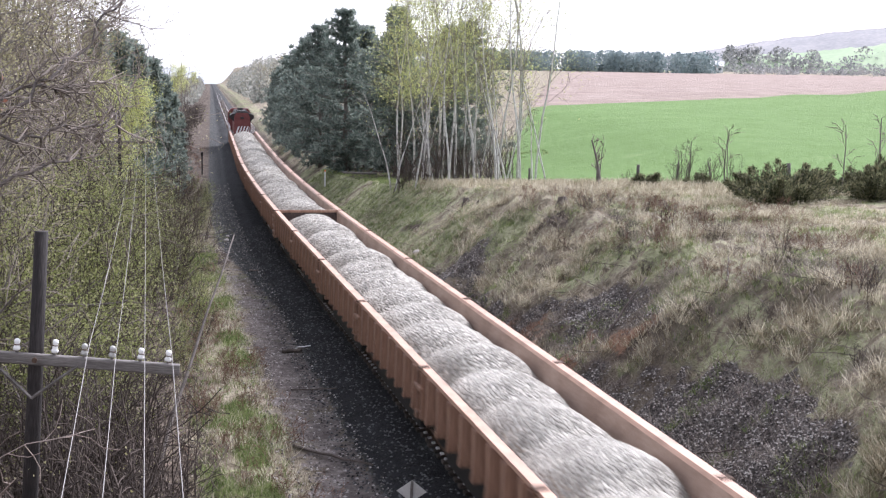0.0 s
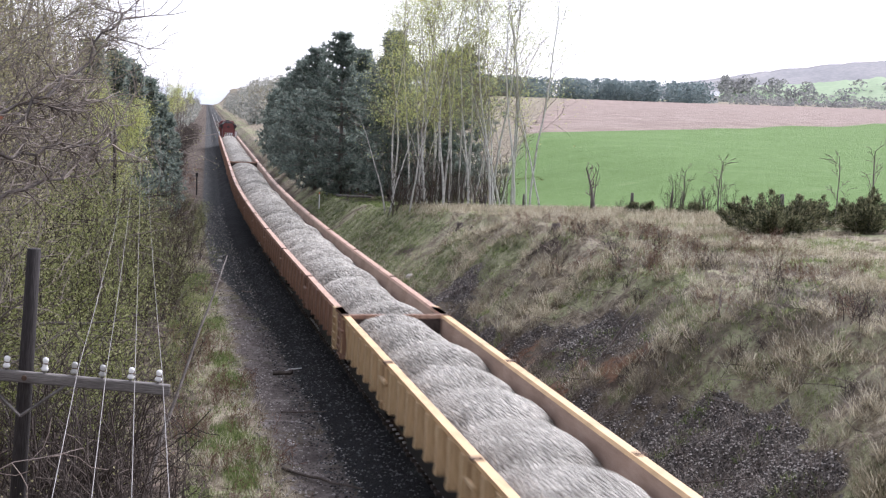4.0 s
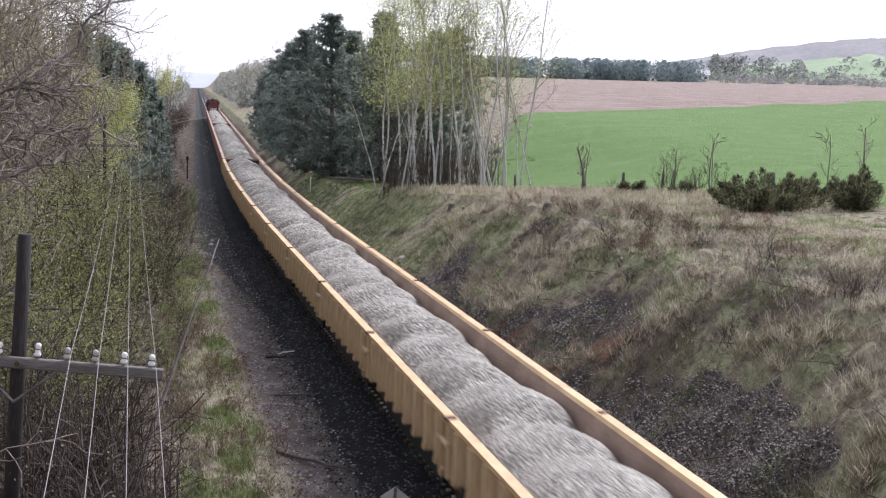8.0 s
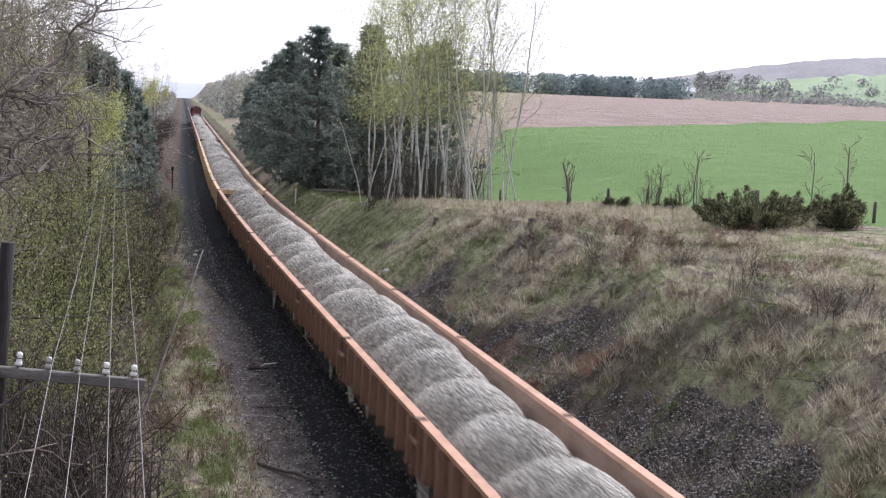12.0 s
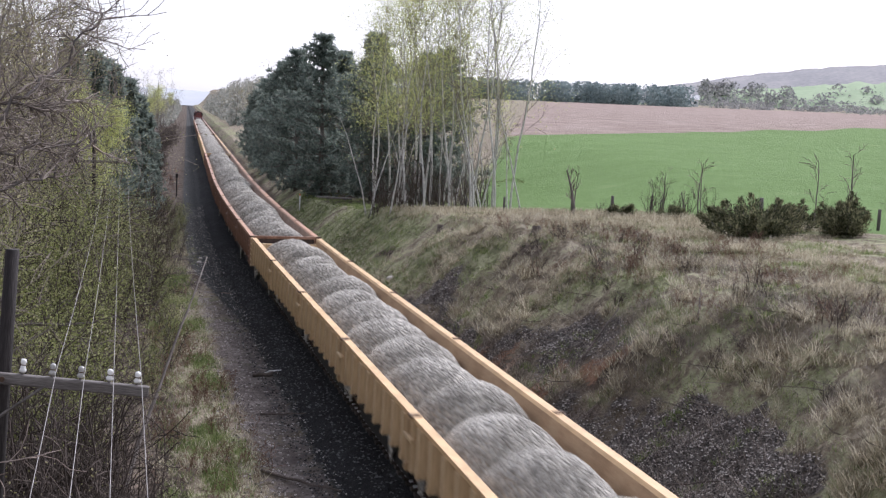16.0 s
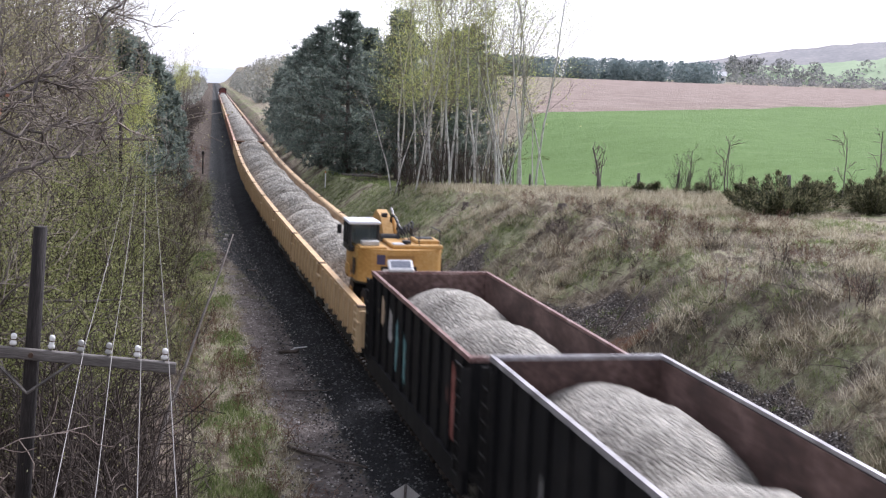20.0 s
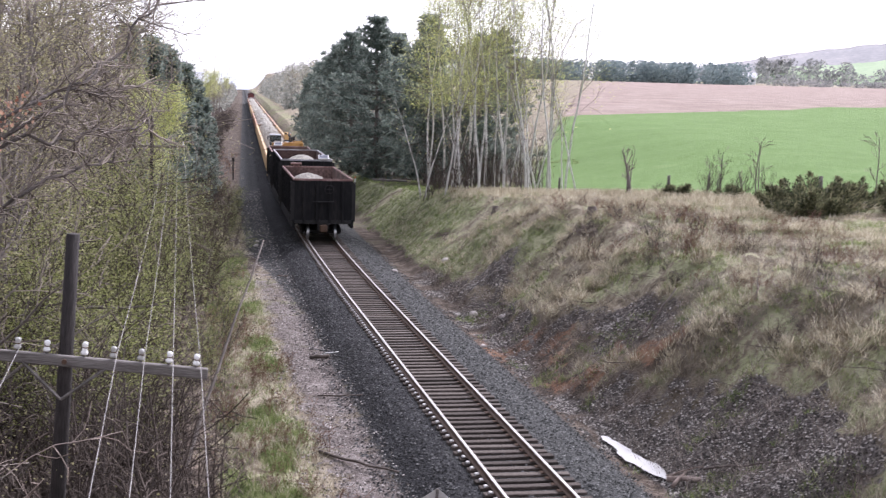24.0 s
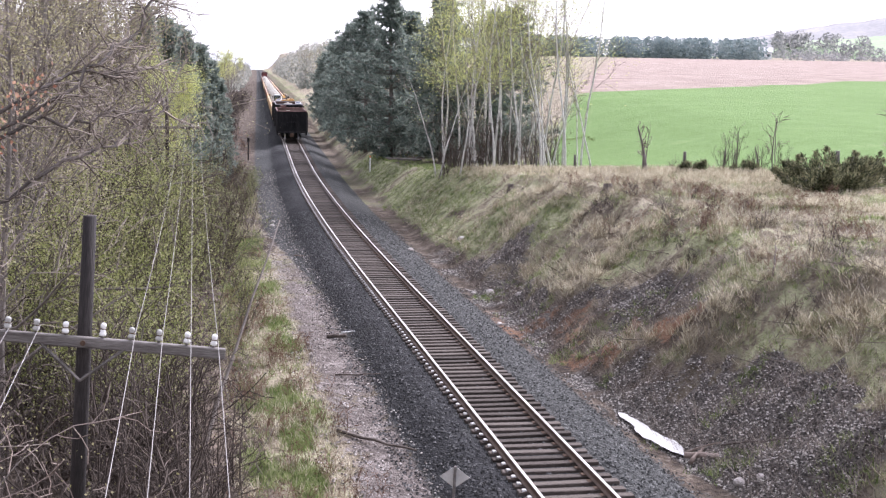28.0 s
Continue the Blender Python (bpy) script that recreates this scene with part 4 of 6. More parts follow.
def excavator():
    """A wheeled excavator seen from behind: counterweight, deck, cab, folded boom, undercarriage."""
    e = thing("excavator", "yellow excavator with round counterweight and black cab standing in the car", "excavator")
    # revolving house with a curved back; local y=0 is the turntable, back towards -y
    w = 1.35
    arc = [(w * math.sin(a), -0.55 - 0.85 * math.cos(a)) for a in [math.radians(-90 + 15 * k) for k in range(13)]]
    out = [(-w, 1.3), *[(x, y) for x, y in arc], (w, 1.3)]
    house = Shape().extrude([(x, y) for x, y in out], 2.42, 3.5, "z")
    house = part("counterweight", house, M["cat_yellow"], e, "curved yellow counterweight with dark marks")
    lip = Shape().extrude([(x * 1.012, y * 1.012) for x, y in out], 3.36, 3.42, "z")
    part("deck_lip", lip, M["cat_yellow"], house)
    deck = Shape().soft_box(-0.3, 1.3, -1.05, 0.9, 3.5, 3.62, 0.04).soft_box(0.5, 1.25, -0.7, 0.2, 3.6, 3.74, 0.05)
    part("engine_hood", deck, M["cat_yellow"], e)
    part("deck_plate", Shape().soft_box(-1.3, -0.45, -1.1, -0.35, 3.5, 3.56, 0.02), M["cat_yellow"], e)
    part("tool_box", Shape().soft_box(-1.2, -0.65, -0.82, -0.45, 3.56, 3.7, 0.03), M["sign_back"], e)
    # cab: posts, panels, roof, panes
    cab = part("cab", Shape().soft_box(-1.4, -0.45, -0.35, 0.85, 3.42, 3.58, 0.03), M["cab_dark"], e, "black cab with tinted glass and pale roof")
    for x in (-1.36, -0.49):
        for y in (-0.3, 0.25, 0.8):
            part("cab_post", Shape().soft_box(x - 0.045, x + 0.045, y - 0.045, y + 0.045, 3.5, 4.3, 0.02, steps=1), M["cab_dark"], cab)
    part("cab_roof", Shape().soft_box(-1.43, -0.42, -0.4, 0.9, 4.26, 4.36, 0.04), M["roof_white"], cab)
    part("rear_pane", Shape().box(-1.3, -0.55, -0.305, -0.295, 3.66, 4.24), M["glass"], cab)
    part("front_pane", Shape().box(-1.3, -0.55, 0.8, 0.81, 3.66, 4.24), M["glass"], cab)
    for x in (-1.365, -0.485):
        part("side_pane", Shape().box(x - 0.005, x + 0.005, -0.22, 0.75, 3.66, 4.24), M["glass"], cab)
    part("seat", Shape().soft_box(-1.15, -0.7, 0.25, 0.4, 3.6, 4.1, 0.05).soft_box(-1.15, -0.7, 0.3, 0.75, 3.58, 3.72, 0.04), M["cab_dark"], cab)
    part("mirror", Shape().soft_box(-1.62, -1.48, 0.7, 0.75, 3.85, 4.15, 0.02, steps=1).tube([(-1.4, 0.72, 4.2), (-1.55, 0.72, 4.1)], [0.015] * 2, 5), M["cab_dark"], cab)
    cab.location = (-0.13, 0, -0.1)
    # folded boom, stick and hydraulic parts ahead of the house
    boom = part("boom", Shape().extrude([(0.5, 3.0), (0.8, 3.5), (1.7, 4.2), (2.5, 4.36), (4.2, 3.6), (4.35, 3.2), (4.0, 3.3), (2.6, 4.0), (1.9, 3.85), (1.2, 3.0)], -0.2, 0.14, "x"), M["cat_yellow"], e)
    part("stick", Shape().extrude([(4.0, 3.6), (4.4, 3.5), (4.2, 2.9), (2.2, 2.35), (2.1, 2.6)], -0.22, 0.06, "x"), M["cat_yellow"], boom)
    part("boom_cylinder", Shape().tube([(0.3, 0.9, 3.2), (0.3, 2.1, 4.2)], [0.09, 0.07], 10), M["cat_yellow"], boom)
    part("cylinder_rod", Shape().tube([(0.3, 2.1, 4.2), (0.3, 2.5, 4.4)], [0.045, 0.045], 10), M["pale_rim"], boom)
    part("hose", Shape().tube([(0.15 + 0.06 * math.sin(k), 0.5 + 0.18 * k, 3.55 + 0.75 * math.sin(k * 0.42)) for k in range(9)], [0.045] * 9, 7), M["cab_dark"], boom)
    part("hose", Shape().tube([(0.28 + 0.05 * math.cos(k), 0.45 + 0.16 * k, 3.55 + 0.6 * math.sin(k * 0.4)) for k in range(9)], [0.04] * 9, 7), M["cab_dark"], boom)
    part("boom_lamp", Shape().soft_box(-0.2, 0.0, 1.5, 1.62, 4.2, 4.34, 0.02, steps=1), M["cab_dark"], boom)
    # handrails and exhaust on the deck
    for x, y in ((0.55, -0.95), (1.2, -0.95), (1.2, 0.3)):
        part("rail_post", Shape().tube([(x, y, 3.55), (x, y, 4.05)], [0.018] * 2, 6), M["cab_dark"], e)
    part("hand_rail", Shape().tube([(1.2, -0.95, 4.05), (1.2, 0.3, 4.05)], [0.018] * 2, 6), M["cab_dark"], e)
    part("exhaust", Shape().tube([(0.55, 0.25, 3.6), (0.55, 0.25, 3.95), (0.55, 0.18, 4.02)], [0.05] * 3, 8), M["cab_dark"], e)
    part("filter_cap", Shape().disc((0.2, -0.75, 3.67), 0.14, 0.12, "z", 14), M["cab_dark"], e)
    # hoses, brackets, lids and a ladder on the deck
    for k in range(4):
        part("hose", Shape().tube([(0.34 + 0.1 * k + 0.05 * math.sin(2 * j + k), 0.35 + 0.14 * j, 3.55 + 0.42 * math.sin(j * 0.55) + 0.06 * k) for j in range(6)], [0.035] * 6, 6), M["cab_dark"], boom)
    part("boom_pivot", Shape().disc((-0.02, 0.85, 3.55), 0.2, 0.62, "x", 14), M["cab_dark"], boom)
    part("hood_grille", Shape().soft_box(0.6, 1.1, -0.5, 0.0, 3.74, 3.77, 0.01, steps=1), M["cab_dark"], e)
    part("fuel_lid", Shape().disc((0.95, -0.85, 3.56), 0.09, 0.1, "z", 12), M["mark_white"], e)
    part("deck_lid", Shape().soft_box(-0.25, 0.1, -1.0, -0.7, 3.6, 3.66, 0.02, steps=1), M["roof_white"], e)
    part("side_step", Shape().box(-1.5, -1.3, -0.2, 0.5, 2.5, 2.56).box(-1.5, -1.46, -0.2, 0.5, 2.5, 2.9), M["cat_yellow"], e)
    part("lower_band", Shape().extrude([(x * 1.004, y * 1.004) for x, y in out], 2.4, 2.47, "z"), M["cab_dark"], house)
    # undercarriage
    part("turntable", Shape().disc((0, 0, 2.3), 0.62, 0.3, "z", 24), M["under"], e)
    part("undercarriage", Shape().soft_box(-0.75, 0.75, -1.5, 1.6, 1.75, 2.18, 0.06), M["under"], e)
    for sy in (-1.1, 1.2):
        part("axle", Shape().disc((0, sy, 1.79), 0.12, 2.0, "x", 10), M["under"], e)
        for sx in (-1, 1):
            wheel = part("wheel", Shape().disc((sx * 0.95, sy, 1.79), 0.5, 0.42, "x", 24), M["under"], e)
            part("hub", Shape().disc((sx * 1.17, sy, 1.79), 0.22, 0.05, "x", 16), M["cat_yellow"], wheel)
    # plain marks where the maker's panels are, bent round the back

    def mark(a0, a1, z0, z1, mat, name="panel_mark", lift=0.012):
        s = Shape()
        k = 6
        p = []
        for i in range(k + 1):
            a = math.radians(a0 + (a1 - a0) * i / k)
            for z in (z0, z1):
                p.append(((w + lift) * math.sin(a), -0.55 - (0.85 + lift) * math.cos(a), z))
        s.add(p, [(2 * i, 2 * i + 2, 2 * i + 3, 2 * i + 1) for i in range(k)])
        part(name, s, M[mat], house)

    mark(-30, 18, 2.44, 3.0, "mark_black")
    mark(-27, -14, 2.54, 2.92, "mark_white", lift=0.018)
    mark(-11, 0, 2.54, 2.92, "mark_white", lift=0.018)
    mark(3, 15, 2.54, 2.92, "mark_white", lift=0.018)
    mark(-36, -24, 3.05, 3.35, "mark_blue")
    mark(-21, 14, 3.07, 3.33, "mark_grey")
    for sx in (-1, 1):
        part("side_grille", Shape().box(*sorted((sx * 1.375, sx * 1.39)), -0.65, -0.25, 2.65, 3.15), M["cab_dark"], house)
    for ob in e.children:
        ob.location.z -= 0.12
        ob.location.x += 0.12
    return e


CARS.append((excavator(), -310.8))


# ---- the locomotive at the head of the train ----
M["loco_red"] = material("dull_locomotive_red", [(0.09, 0.022, 0.022), (0.15, 0.038, 0.035), (0.2, 0.07, 0.062)], 1.2, 0.5, 0, 0.05)
M["loco_dark"] = material("sooty_locomotive_roof", [(0.018, 0.016, 0.016), (0.05, 0.045, 0.043)], 1.2, 0.7, 0, 0.1)


def locomotive():
    e = thing("locomotive", "red diesel locomotive with white diagonal stripes on its end", "locomotive")
    L = 20.5
    part("frame", Shape().soft_box(-1.5, 1.5, -L / 2, L / 2, 1.15, 1.6, 0.05), M["loco_dark"], e)
    hood = Shape().extrude([(-0.95, 1.6), (0.95, 1.6), (0.95, 3.9), (0.75, 4.3), (-0.75, 4.3), (-0.95, 3.9)], -L / 2 + 1.0, L / 2 - 5.0)
    hood = part("long_hood", hood, M["loco_red"], e)
    part("hood_top", Shape().extrude([(-0.97, 3.85), (-0.76, 4.32), (0.76, 4.32), (0.97, 3.85), (0.9, 3.85), (0.7, 4.24), (-0.7, 4.24), (-0.9, 3.85)], -L / 2 + 0.98, L / 2 - 5.0), M["loco_dark"], hood)
    for i in range(3):
        y = -L / 2 + 2.4 + i * 1.9
        part("radiator_fan", Shape().disc((0, y, 4.37), 0.68, 0.16, "z", 20), M["loco_dark"], hood)
    part("exhaust_stack", Shape().soft_box(-0.35, 0.35, 1.4, 2.4, 4.28, 4.62, 0.04), M["loco_dark"], hood)
    part("radiator_flare", Shape().extrude([(-0.95, 3.1), (-1.45, 3.6), (-1.45, 3.95), (-0.95, 4.15), (0.95, 4.15), (1.45, 3.95), (1.45, 3.6), (0.95, 3.1)], -L / 2 + 1.6, -L / 2 + 6.2), M["loco_dark"], hood)
    for i in range(5):
        x = -0.8 + 0.36 * i
        o = [(x, 1.7), (x + 0.18, 1.7), (x + 0.5, 2.6), (x + 0.32, 2.6)]
        part("white_stripe", Shape().extrude([(max(min(a, 0.9), -0.9), b) for a, b in o], -L / 2 + 0.96, -L / 2 + 1.0), M["mark_white"], hood)
    part("number_lamp", Shape().soft_box(-0.2, 0.2, -L / 2 + 0.9, -L / 2 + 1.05, 3.5, 3.75, 0.03, steps=1), M["loco_dark"], hood)
    cabin = part("cab", Shape().extrude([(-1.5, 1.6), (1.5, 1.6), (1.5, 3.9), (1.1, 4.45), (-1.1, 4.45), (-1.5, 3.9)], L / 2 - 5.0, L / 2 - 2.4), M["loco_red"], e)
    for x in (-1.2, 1.2):
        part("cab_window", Shape().box(x - 0.22, x + 0.22, L / 2 - 5.02, L / 2 - 4.99, 3.2, 3.8), M["cab_dark"], cabin)
    part("nose", Shape().soft_box(-1.1, 1.1, L / 2 - 2.4, L / 2 - 0.7, 1.6, 3.0, 0.15), M["loco_red"], e)
    for sx in (-1, 1):
        for i in range(8):
            y = -L / 2 + 0.3 + i * 2.0
            part("handrail_post", Shape().tube([(sx * 1.45, y, 1.6), (sx * 1.45, y, 2.6)], [0.025] * 2, 5), M["mark_white"], e)
        part("handrail", Shape().tube([(sx * 1.45, -L / 2 + 0.3, 2.6), (sx * 1.45, L / 2 - 5.2, 2.6)], [0.025] * 2, 5), M["mark_white"], e)
        part("step_well", Shape().soft_box(*sorted((sx * 0.95, sx * 1.5)), -L / 2 - 0.05, -L / 2 + 0.5, 0.5, 1.6, 0.04, steps=1), M["loco_red"], e)
    part("fuel_tank", Shape().soft_box(-1.4, 1.4, -3.0, 3.0, 0.45, 1.15, 0.12), M["loco_dark"], e)
    for y in (-6.6, 6.6):
        bogie(e, y - 1.0)
        bogie(e, y + 1.0)
    part("coupler", Shape().soft_box(-0.2, 0.2, -L / 2 - 0.6, -L / 2, 0.65, 0.95, 0.05, steps=1), M["under"], e)
    return e


CARS.append((locomotive(), 167.0))


# ---- plants ----
def unit(r):
    z = r.uniform(-1, 1)
    t = r.uniform(0, 2 * math.pi)
    q = math.sqrt(1 - z * z)
    return Vector((q * math.cos(t), q * math.sin(t), z))


def grow(r, p, d, length, radius, level, plan, wood, tips):
    """One limb and what branches from it; wood: (path, radii, level)."""
    n = plan["joints"][level]
    path, radii = [p.copy()], [radius]
    step = length / n
    for i in range(n):
        d = (d + unit(r) * plan["bend"][level] + Vector((0, 0, plan["up"][level]))).normalized()
        p = p + d * step
        path.append(p.copy())
        radii.append(radius * (1 - (i + 1) / n * (1 - plan["taper"][level])))
    wood.append((path, radii, level))
    if level == len(plan["kids"]):
        tips.append((path[-1], d))
        if len(path) > 2:
            tips.append((path[-2], d))
        return
    kids = plan["kids"][level]
    lo = plan["from"][level]
    for k in range(kids):
        f = lo + (1 - lo) * (k + r.random()) / kids
        i = min(int(f * n), n - 1)
        q = path[i].lerp(path[i + 1], f * n - i)
        axis = path[i + 1] - path[i]
        side = axis.normalized().cross(unit(r))
        if side.length < 0.05:
            continue
        a = math.radians(r.uniform(*plan["angle"][level]))
        nd = (axis.normalized() * math.cos(a) + side.normalized() * math.sin(a)).normalized()
        size = length * r.uniform(*plan["size"][level]) * (1 - plan["crown"][level] * f)
        grow(r, q, nd, size, max(radius * (1 - f * (1 - plan["taper"][level])) * plan["thin"][level], 0.006), level + 1, plan, wood, tips)


def leaf_quads(r, tips, per, size, spread, droop=0.0):
    rs = np.random.RandomState(r.randrange(1 << 30))
    c = np.array([tuple(t[0]) for t in tips])
    c = np.repeat(c, per, 0) + rs.normal(0, spread, (len(c) * per, 3))
    n = len(c)
    a = rs.normal(0, 1, (n, 3))
    a[:, 2] -= droop
    a /= np.linalg.norm(a, axis=1, keepdims=True)
    b = np.cross(a, rs.normal(0, 1, (n, 3)))
    b /= np.linalg.norm(b, axis=1, keepdims=True) + 1e-9
    s = size * rs.uniform(0.6, 1.3, (n, 1))
    return np.stack([c - a * s * 0.5, c + b * s * 0.36, c + a * s * 0.5, c - b * s * 0.36], 1)


def tree_meshes(seed, plan, trunk_mat, twig_mat, leaf=None, sides=(8, 5, 4, 3, 3)):
    """Meshes of one plant: trunk with its limbs, twigs, leaves."""
    r = random.Random(seed)
    wood, tips = [], []
    for k in range(plan.get("stems", 1)):
        base = Vector((0, 0, -0.3)) + (Vector((r.uniform(-1, 1), r.uniform(-1, 1), 0)) * plan.get("foot", 0) if k else Vector())
        d = Vector((r.uniform(-1, 1) * plan["lean"], r.uniform(-1, 1) * plan["lean"], 1)).normalized()
        grow(r, base, d, plan["height"] * r.uniform(0.8, 1.05), plan["radius"], 0, plan, wood, tips)
    heavy, light = Shape(), Shape()
    out = {}
    for path, radii, level in wood:
        if level == 0 and plan.get("stems", 1) > 1:
            out["stem", len(out)] = Shape().tube(path, radii, 5, False).mesh("stem", M[trunk_mat], True)
            continue
        (heavy if level <= plan.get("heavy", 1) else light).tube(path, [max(q, plan.get("floor", 0.007)) for q in radii], sides[level], False)
    if heavy.n:
        out["trunk"] = heavy.mesh("trunk", M[trunk_mat], True)
    out["twig_mass"] = light.mesh("twig_mass", M[twig_mat])
    if leaf:
        mat, per, size, spread, keep = leaf
        chosen = [t for t in tips if r.random() < keep]
        out["crown"] = Shape().quads(leaf_quads(r, chosen, per, size, spread)).mesh("crown", M[mat])
    return out


def plant(name, meshes, label, category, group, m, extra=""):
    e = thing(name, label, category, group, at=m)
    for k, me in meshes.items():
        ob = part(k if isinstance(k, str) else k[0], me, None, e)
        if k in ("twig_mass", "limb_mass", "crown"):
            tagged(ob, kind="stuff")
    return e


def stand(d, y, scale=1.0, turn=0.0, sink=0.0, sx=None):
    x, yy, z = spot(d, y, sink)
    return pose(x, yy, z, 0, 0, turn) @ Matrix.Diagonal((sx or scale, sx or scale, scale, 1))


BARE = dict(height=9.0, radius=0.13, lean=0.12, joints=(8, 6, 3, 2), bend=(0.10, 0.2, 0.26, 0.3), up=(0.03, 0.03, 0.02, 0.0), taper=(0.25, 0.3, 0.35, 0.4),
            kids=(12, 6, 5), **{"from": (0.2, 0.2, 0.1)}, angle=((35, 70), (30, 65), (25, 65)), size=((0.3, 0.55), (0.35, 0.6), (0.35, 0.6)), crown=(0.35, 0.2, 0.1, 0), thin=(0.5, 0.5, 0.5), heavy=1)
SHRUB = dict(height=4.2, radius=0.035, lean=0.45, stems=5, foot=0.7, joints=(6, 3, 2), bend=(0.14, 0.24, 0.3), up=(0.02, 0.03, 0.0), taper=(0.3, 0.35, 0.4),
             kids=(8, 5), **{"from": (0.15, 0.1)}, angle=((25, 60), (25, 65)), size=((0.25, 0.45), (0.3, 0.55)), crown=(0.3, 0.2, 0), thin=(0.55, 0.55), heavy=0)
ASPEN = dict(height=15.0, radius=0.08, lean=0.05, joints=(10, 5, 3), bend=(0.09, 0.18, 0.25), up=(0.02, 0.05, 0.0), taper=(0.2, 0.3, 0.4),
             kids=(18, 8), **{"from": (0.34, 0.15)}, angle=((25, 60), (25, 60)), size=((0.15, 0.32), (0.3, 0.55)), crown=(0.35, 0.2, 0), thin=(0.35, 0.5), heavy=0)
SAPLING = dict(height=4.0, radius=0.05, lean=0.12, joints=(7, 5, 3), bend=(0.1, 0.2, 0.25), up=(0.02, 0.06, 0.02), taper=(0.3, 0.3, 0.4),
               kids=(9, 5), **{"from": (0.35, 0.2)}, angle=((30, 60), (25, 60)), size=((0.2, 0.4), (0.3, 0.5)), crown=(0.4, 0.2, 0), thin=(0.5, 0.5), heavy=0)


def with_(plan, **kw):
    q = dict(plan)
    q.update(kw)
    return q


# the near bare trees, the leafing shrubs, the rest of the wood beside the line
bare = [tree_meshes(10 + k, with_(BARE, height=(8.5, 10.0, 11.5)[k]), "bark_dark", "twig", ("leaf_dull", 6, 0.05, 0.24, 0.85)) for k in range(3)]
near = [tree_meshes(30 + k, with_(BARE, height=8.2, radius=0.06, floor=0.005, joints=(8, 7, 4, 3), bend=(0.16, 0.3, 0.42, 0.5), kids=(14, 7, 6), thin=(0.45, 0.42, 0.5)), "bark_dark", "twig_pale", ("leaf_dull", 3, 0.03, 0.08, 0.3)) for k in range(2)]
shrub = [tree_meshes(50 + k, with_(SHRUB, height=(3.4, 4.2, 5.0)[k]), "bark_dark", "twig_dark", ("leaf_shrub", 12, 0.046, 0.25, 0.95)) for k in range(3)]
thicket = [tree_meshes(60 + k, with_(SHRUB, height=(2.6, 3.6)[k], stems=6, kids=(7, 4)), "twig_dark", "twig_dark", ("leaf_dull", 1, 0.05, 0.06, 0.14)) for k in range(2)]
rusty = tree_meshes(66, with_(SHRUB, height=1.7, stems=7, foot=1.0, radius=0.014, kids=(7, 4)), "weed", "weed")
lime = tree_meshes(70, with_(BARE, height=11.0, radius=0.1, kids=(18, 6, 5), size=((0.16, 0.26), (0.35, 0.6), (0.35, 0.6)), **{"from": (0.55, 0.2, 0.1)}), "bark_dark", "twig", ("leaf_aspen", 12, 0.075, 0.3, 0.9))

rng = random.Random(21)
# tall bare trees behind the pole line
for d, y, k, s in ((-12.5, 17, 0, 0.9), (-15, 22, 1, 1.0), (-11.5, 27, 2, 0.88), (-14.5, 32, 1, 1.05), (-10.8, 36, 0, 1.05), (-13, 41, 2, 0.95), (-17, 29, 2, 1.05), (-18.5, 38, 1, 1.1), (-11.2, 46, 1, 0.95), (-15, 49, 0, 1.2),
                  (-10.8, 54, 2, 0.85), (-13, 60, 1, 1.05), (-17, 57, 2, 1.1), (-11.5, 66, 0, 1.1), (-14.5, 73, 1, 1.15), (-20, 47, 1, 1.1), (-20, 66, 2, 1.1), (-22, 33, 0, 1.3), (-12, 81, 2, 0.95), (-16, 88, 1, 1.1), (-19.5, 79, 0, 1.3), (-12.5, 112, 1, 1.1),
                  (-24, 54, 2, 1.15), (-23, 25, 1, 1.1), (-18, 16, 2, 0.95), (-13.5, 24.5, 0, 1.2), (-12.2, 31, 1, 0.95), (-12.5, 37.5, 2, 0.95), (-15.5, 44, 0, 1.25), (-17, 34, 0, 1.25), (-20, 30, 2, 1.15), (-21, 40, 0, 1.4), (-25, 44, 1, 1.3), (-27, 34, 2, 1.25),
                  (-14, 55, 0, 1.25), (-18, 62, 1, 1.2), (-23, 60, 0, 1.4), (-26, 70, 2, 1.3), (-17.5, 70, 2, 1.1), (-22, 75, 1, 1.3), (-15.5, 80, 0, 1.25), (-26, 86, 0, 1.5), (-21, 90, 2, 1.25), (-28, 100, 1, 1.4), (-17, 104, 0, 1.3), (-22, 112, 2, 1.25), (-16, 120, 1, 1.15), (-30, 60, 1, 1.4), (-30, 78, 0, 1.5), (-33, 48, 2, 1.4), (-27, 20, 0, 1.4), (-16, 19.5, 1, 1.0), (-10.8, 40, 2, 1.02), (-11.0, 48, 1, 1.15), (-11.0, 55.5, 2, 1.05), (-11.6, 62, 1, 1.2), (-10.2, 33, 1, 1.0), (-11.8, 58, 0, 1.5), (-12.6, 51, 2, 1.25), (-13.6, 64, 1, 1.45), (-10.9, 70, 2, 1.2), (-12.4, 76, 0, 1.6), (-11.4, 43, 0, 1.3), (-10.4, 51, 2, 1.1), (-10.6, 59, 1, 1.2), (-12.0, 69, 2, 1.35), (-13.2, 46, 1, 1.35)):
    if d > -12.8 and 30 < y < 60:
        d, s = d - 1.9, s * 1.08
    plant("bare_tree", bare[k], "grey-brown deciduous tree almost bare, in the trackside wood", "tree", "trackside bare trees", stand(d, y, s, rng.uniform(0, 360), 0.1))
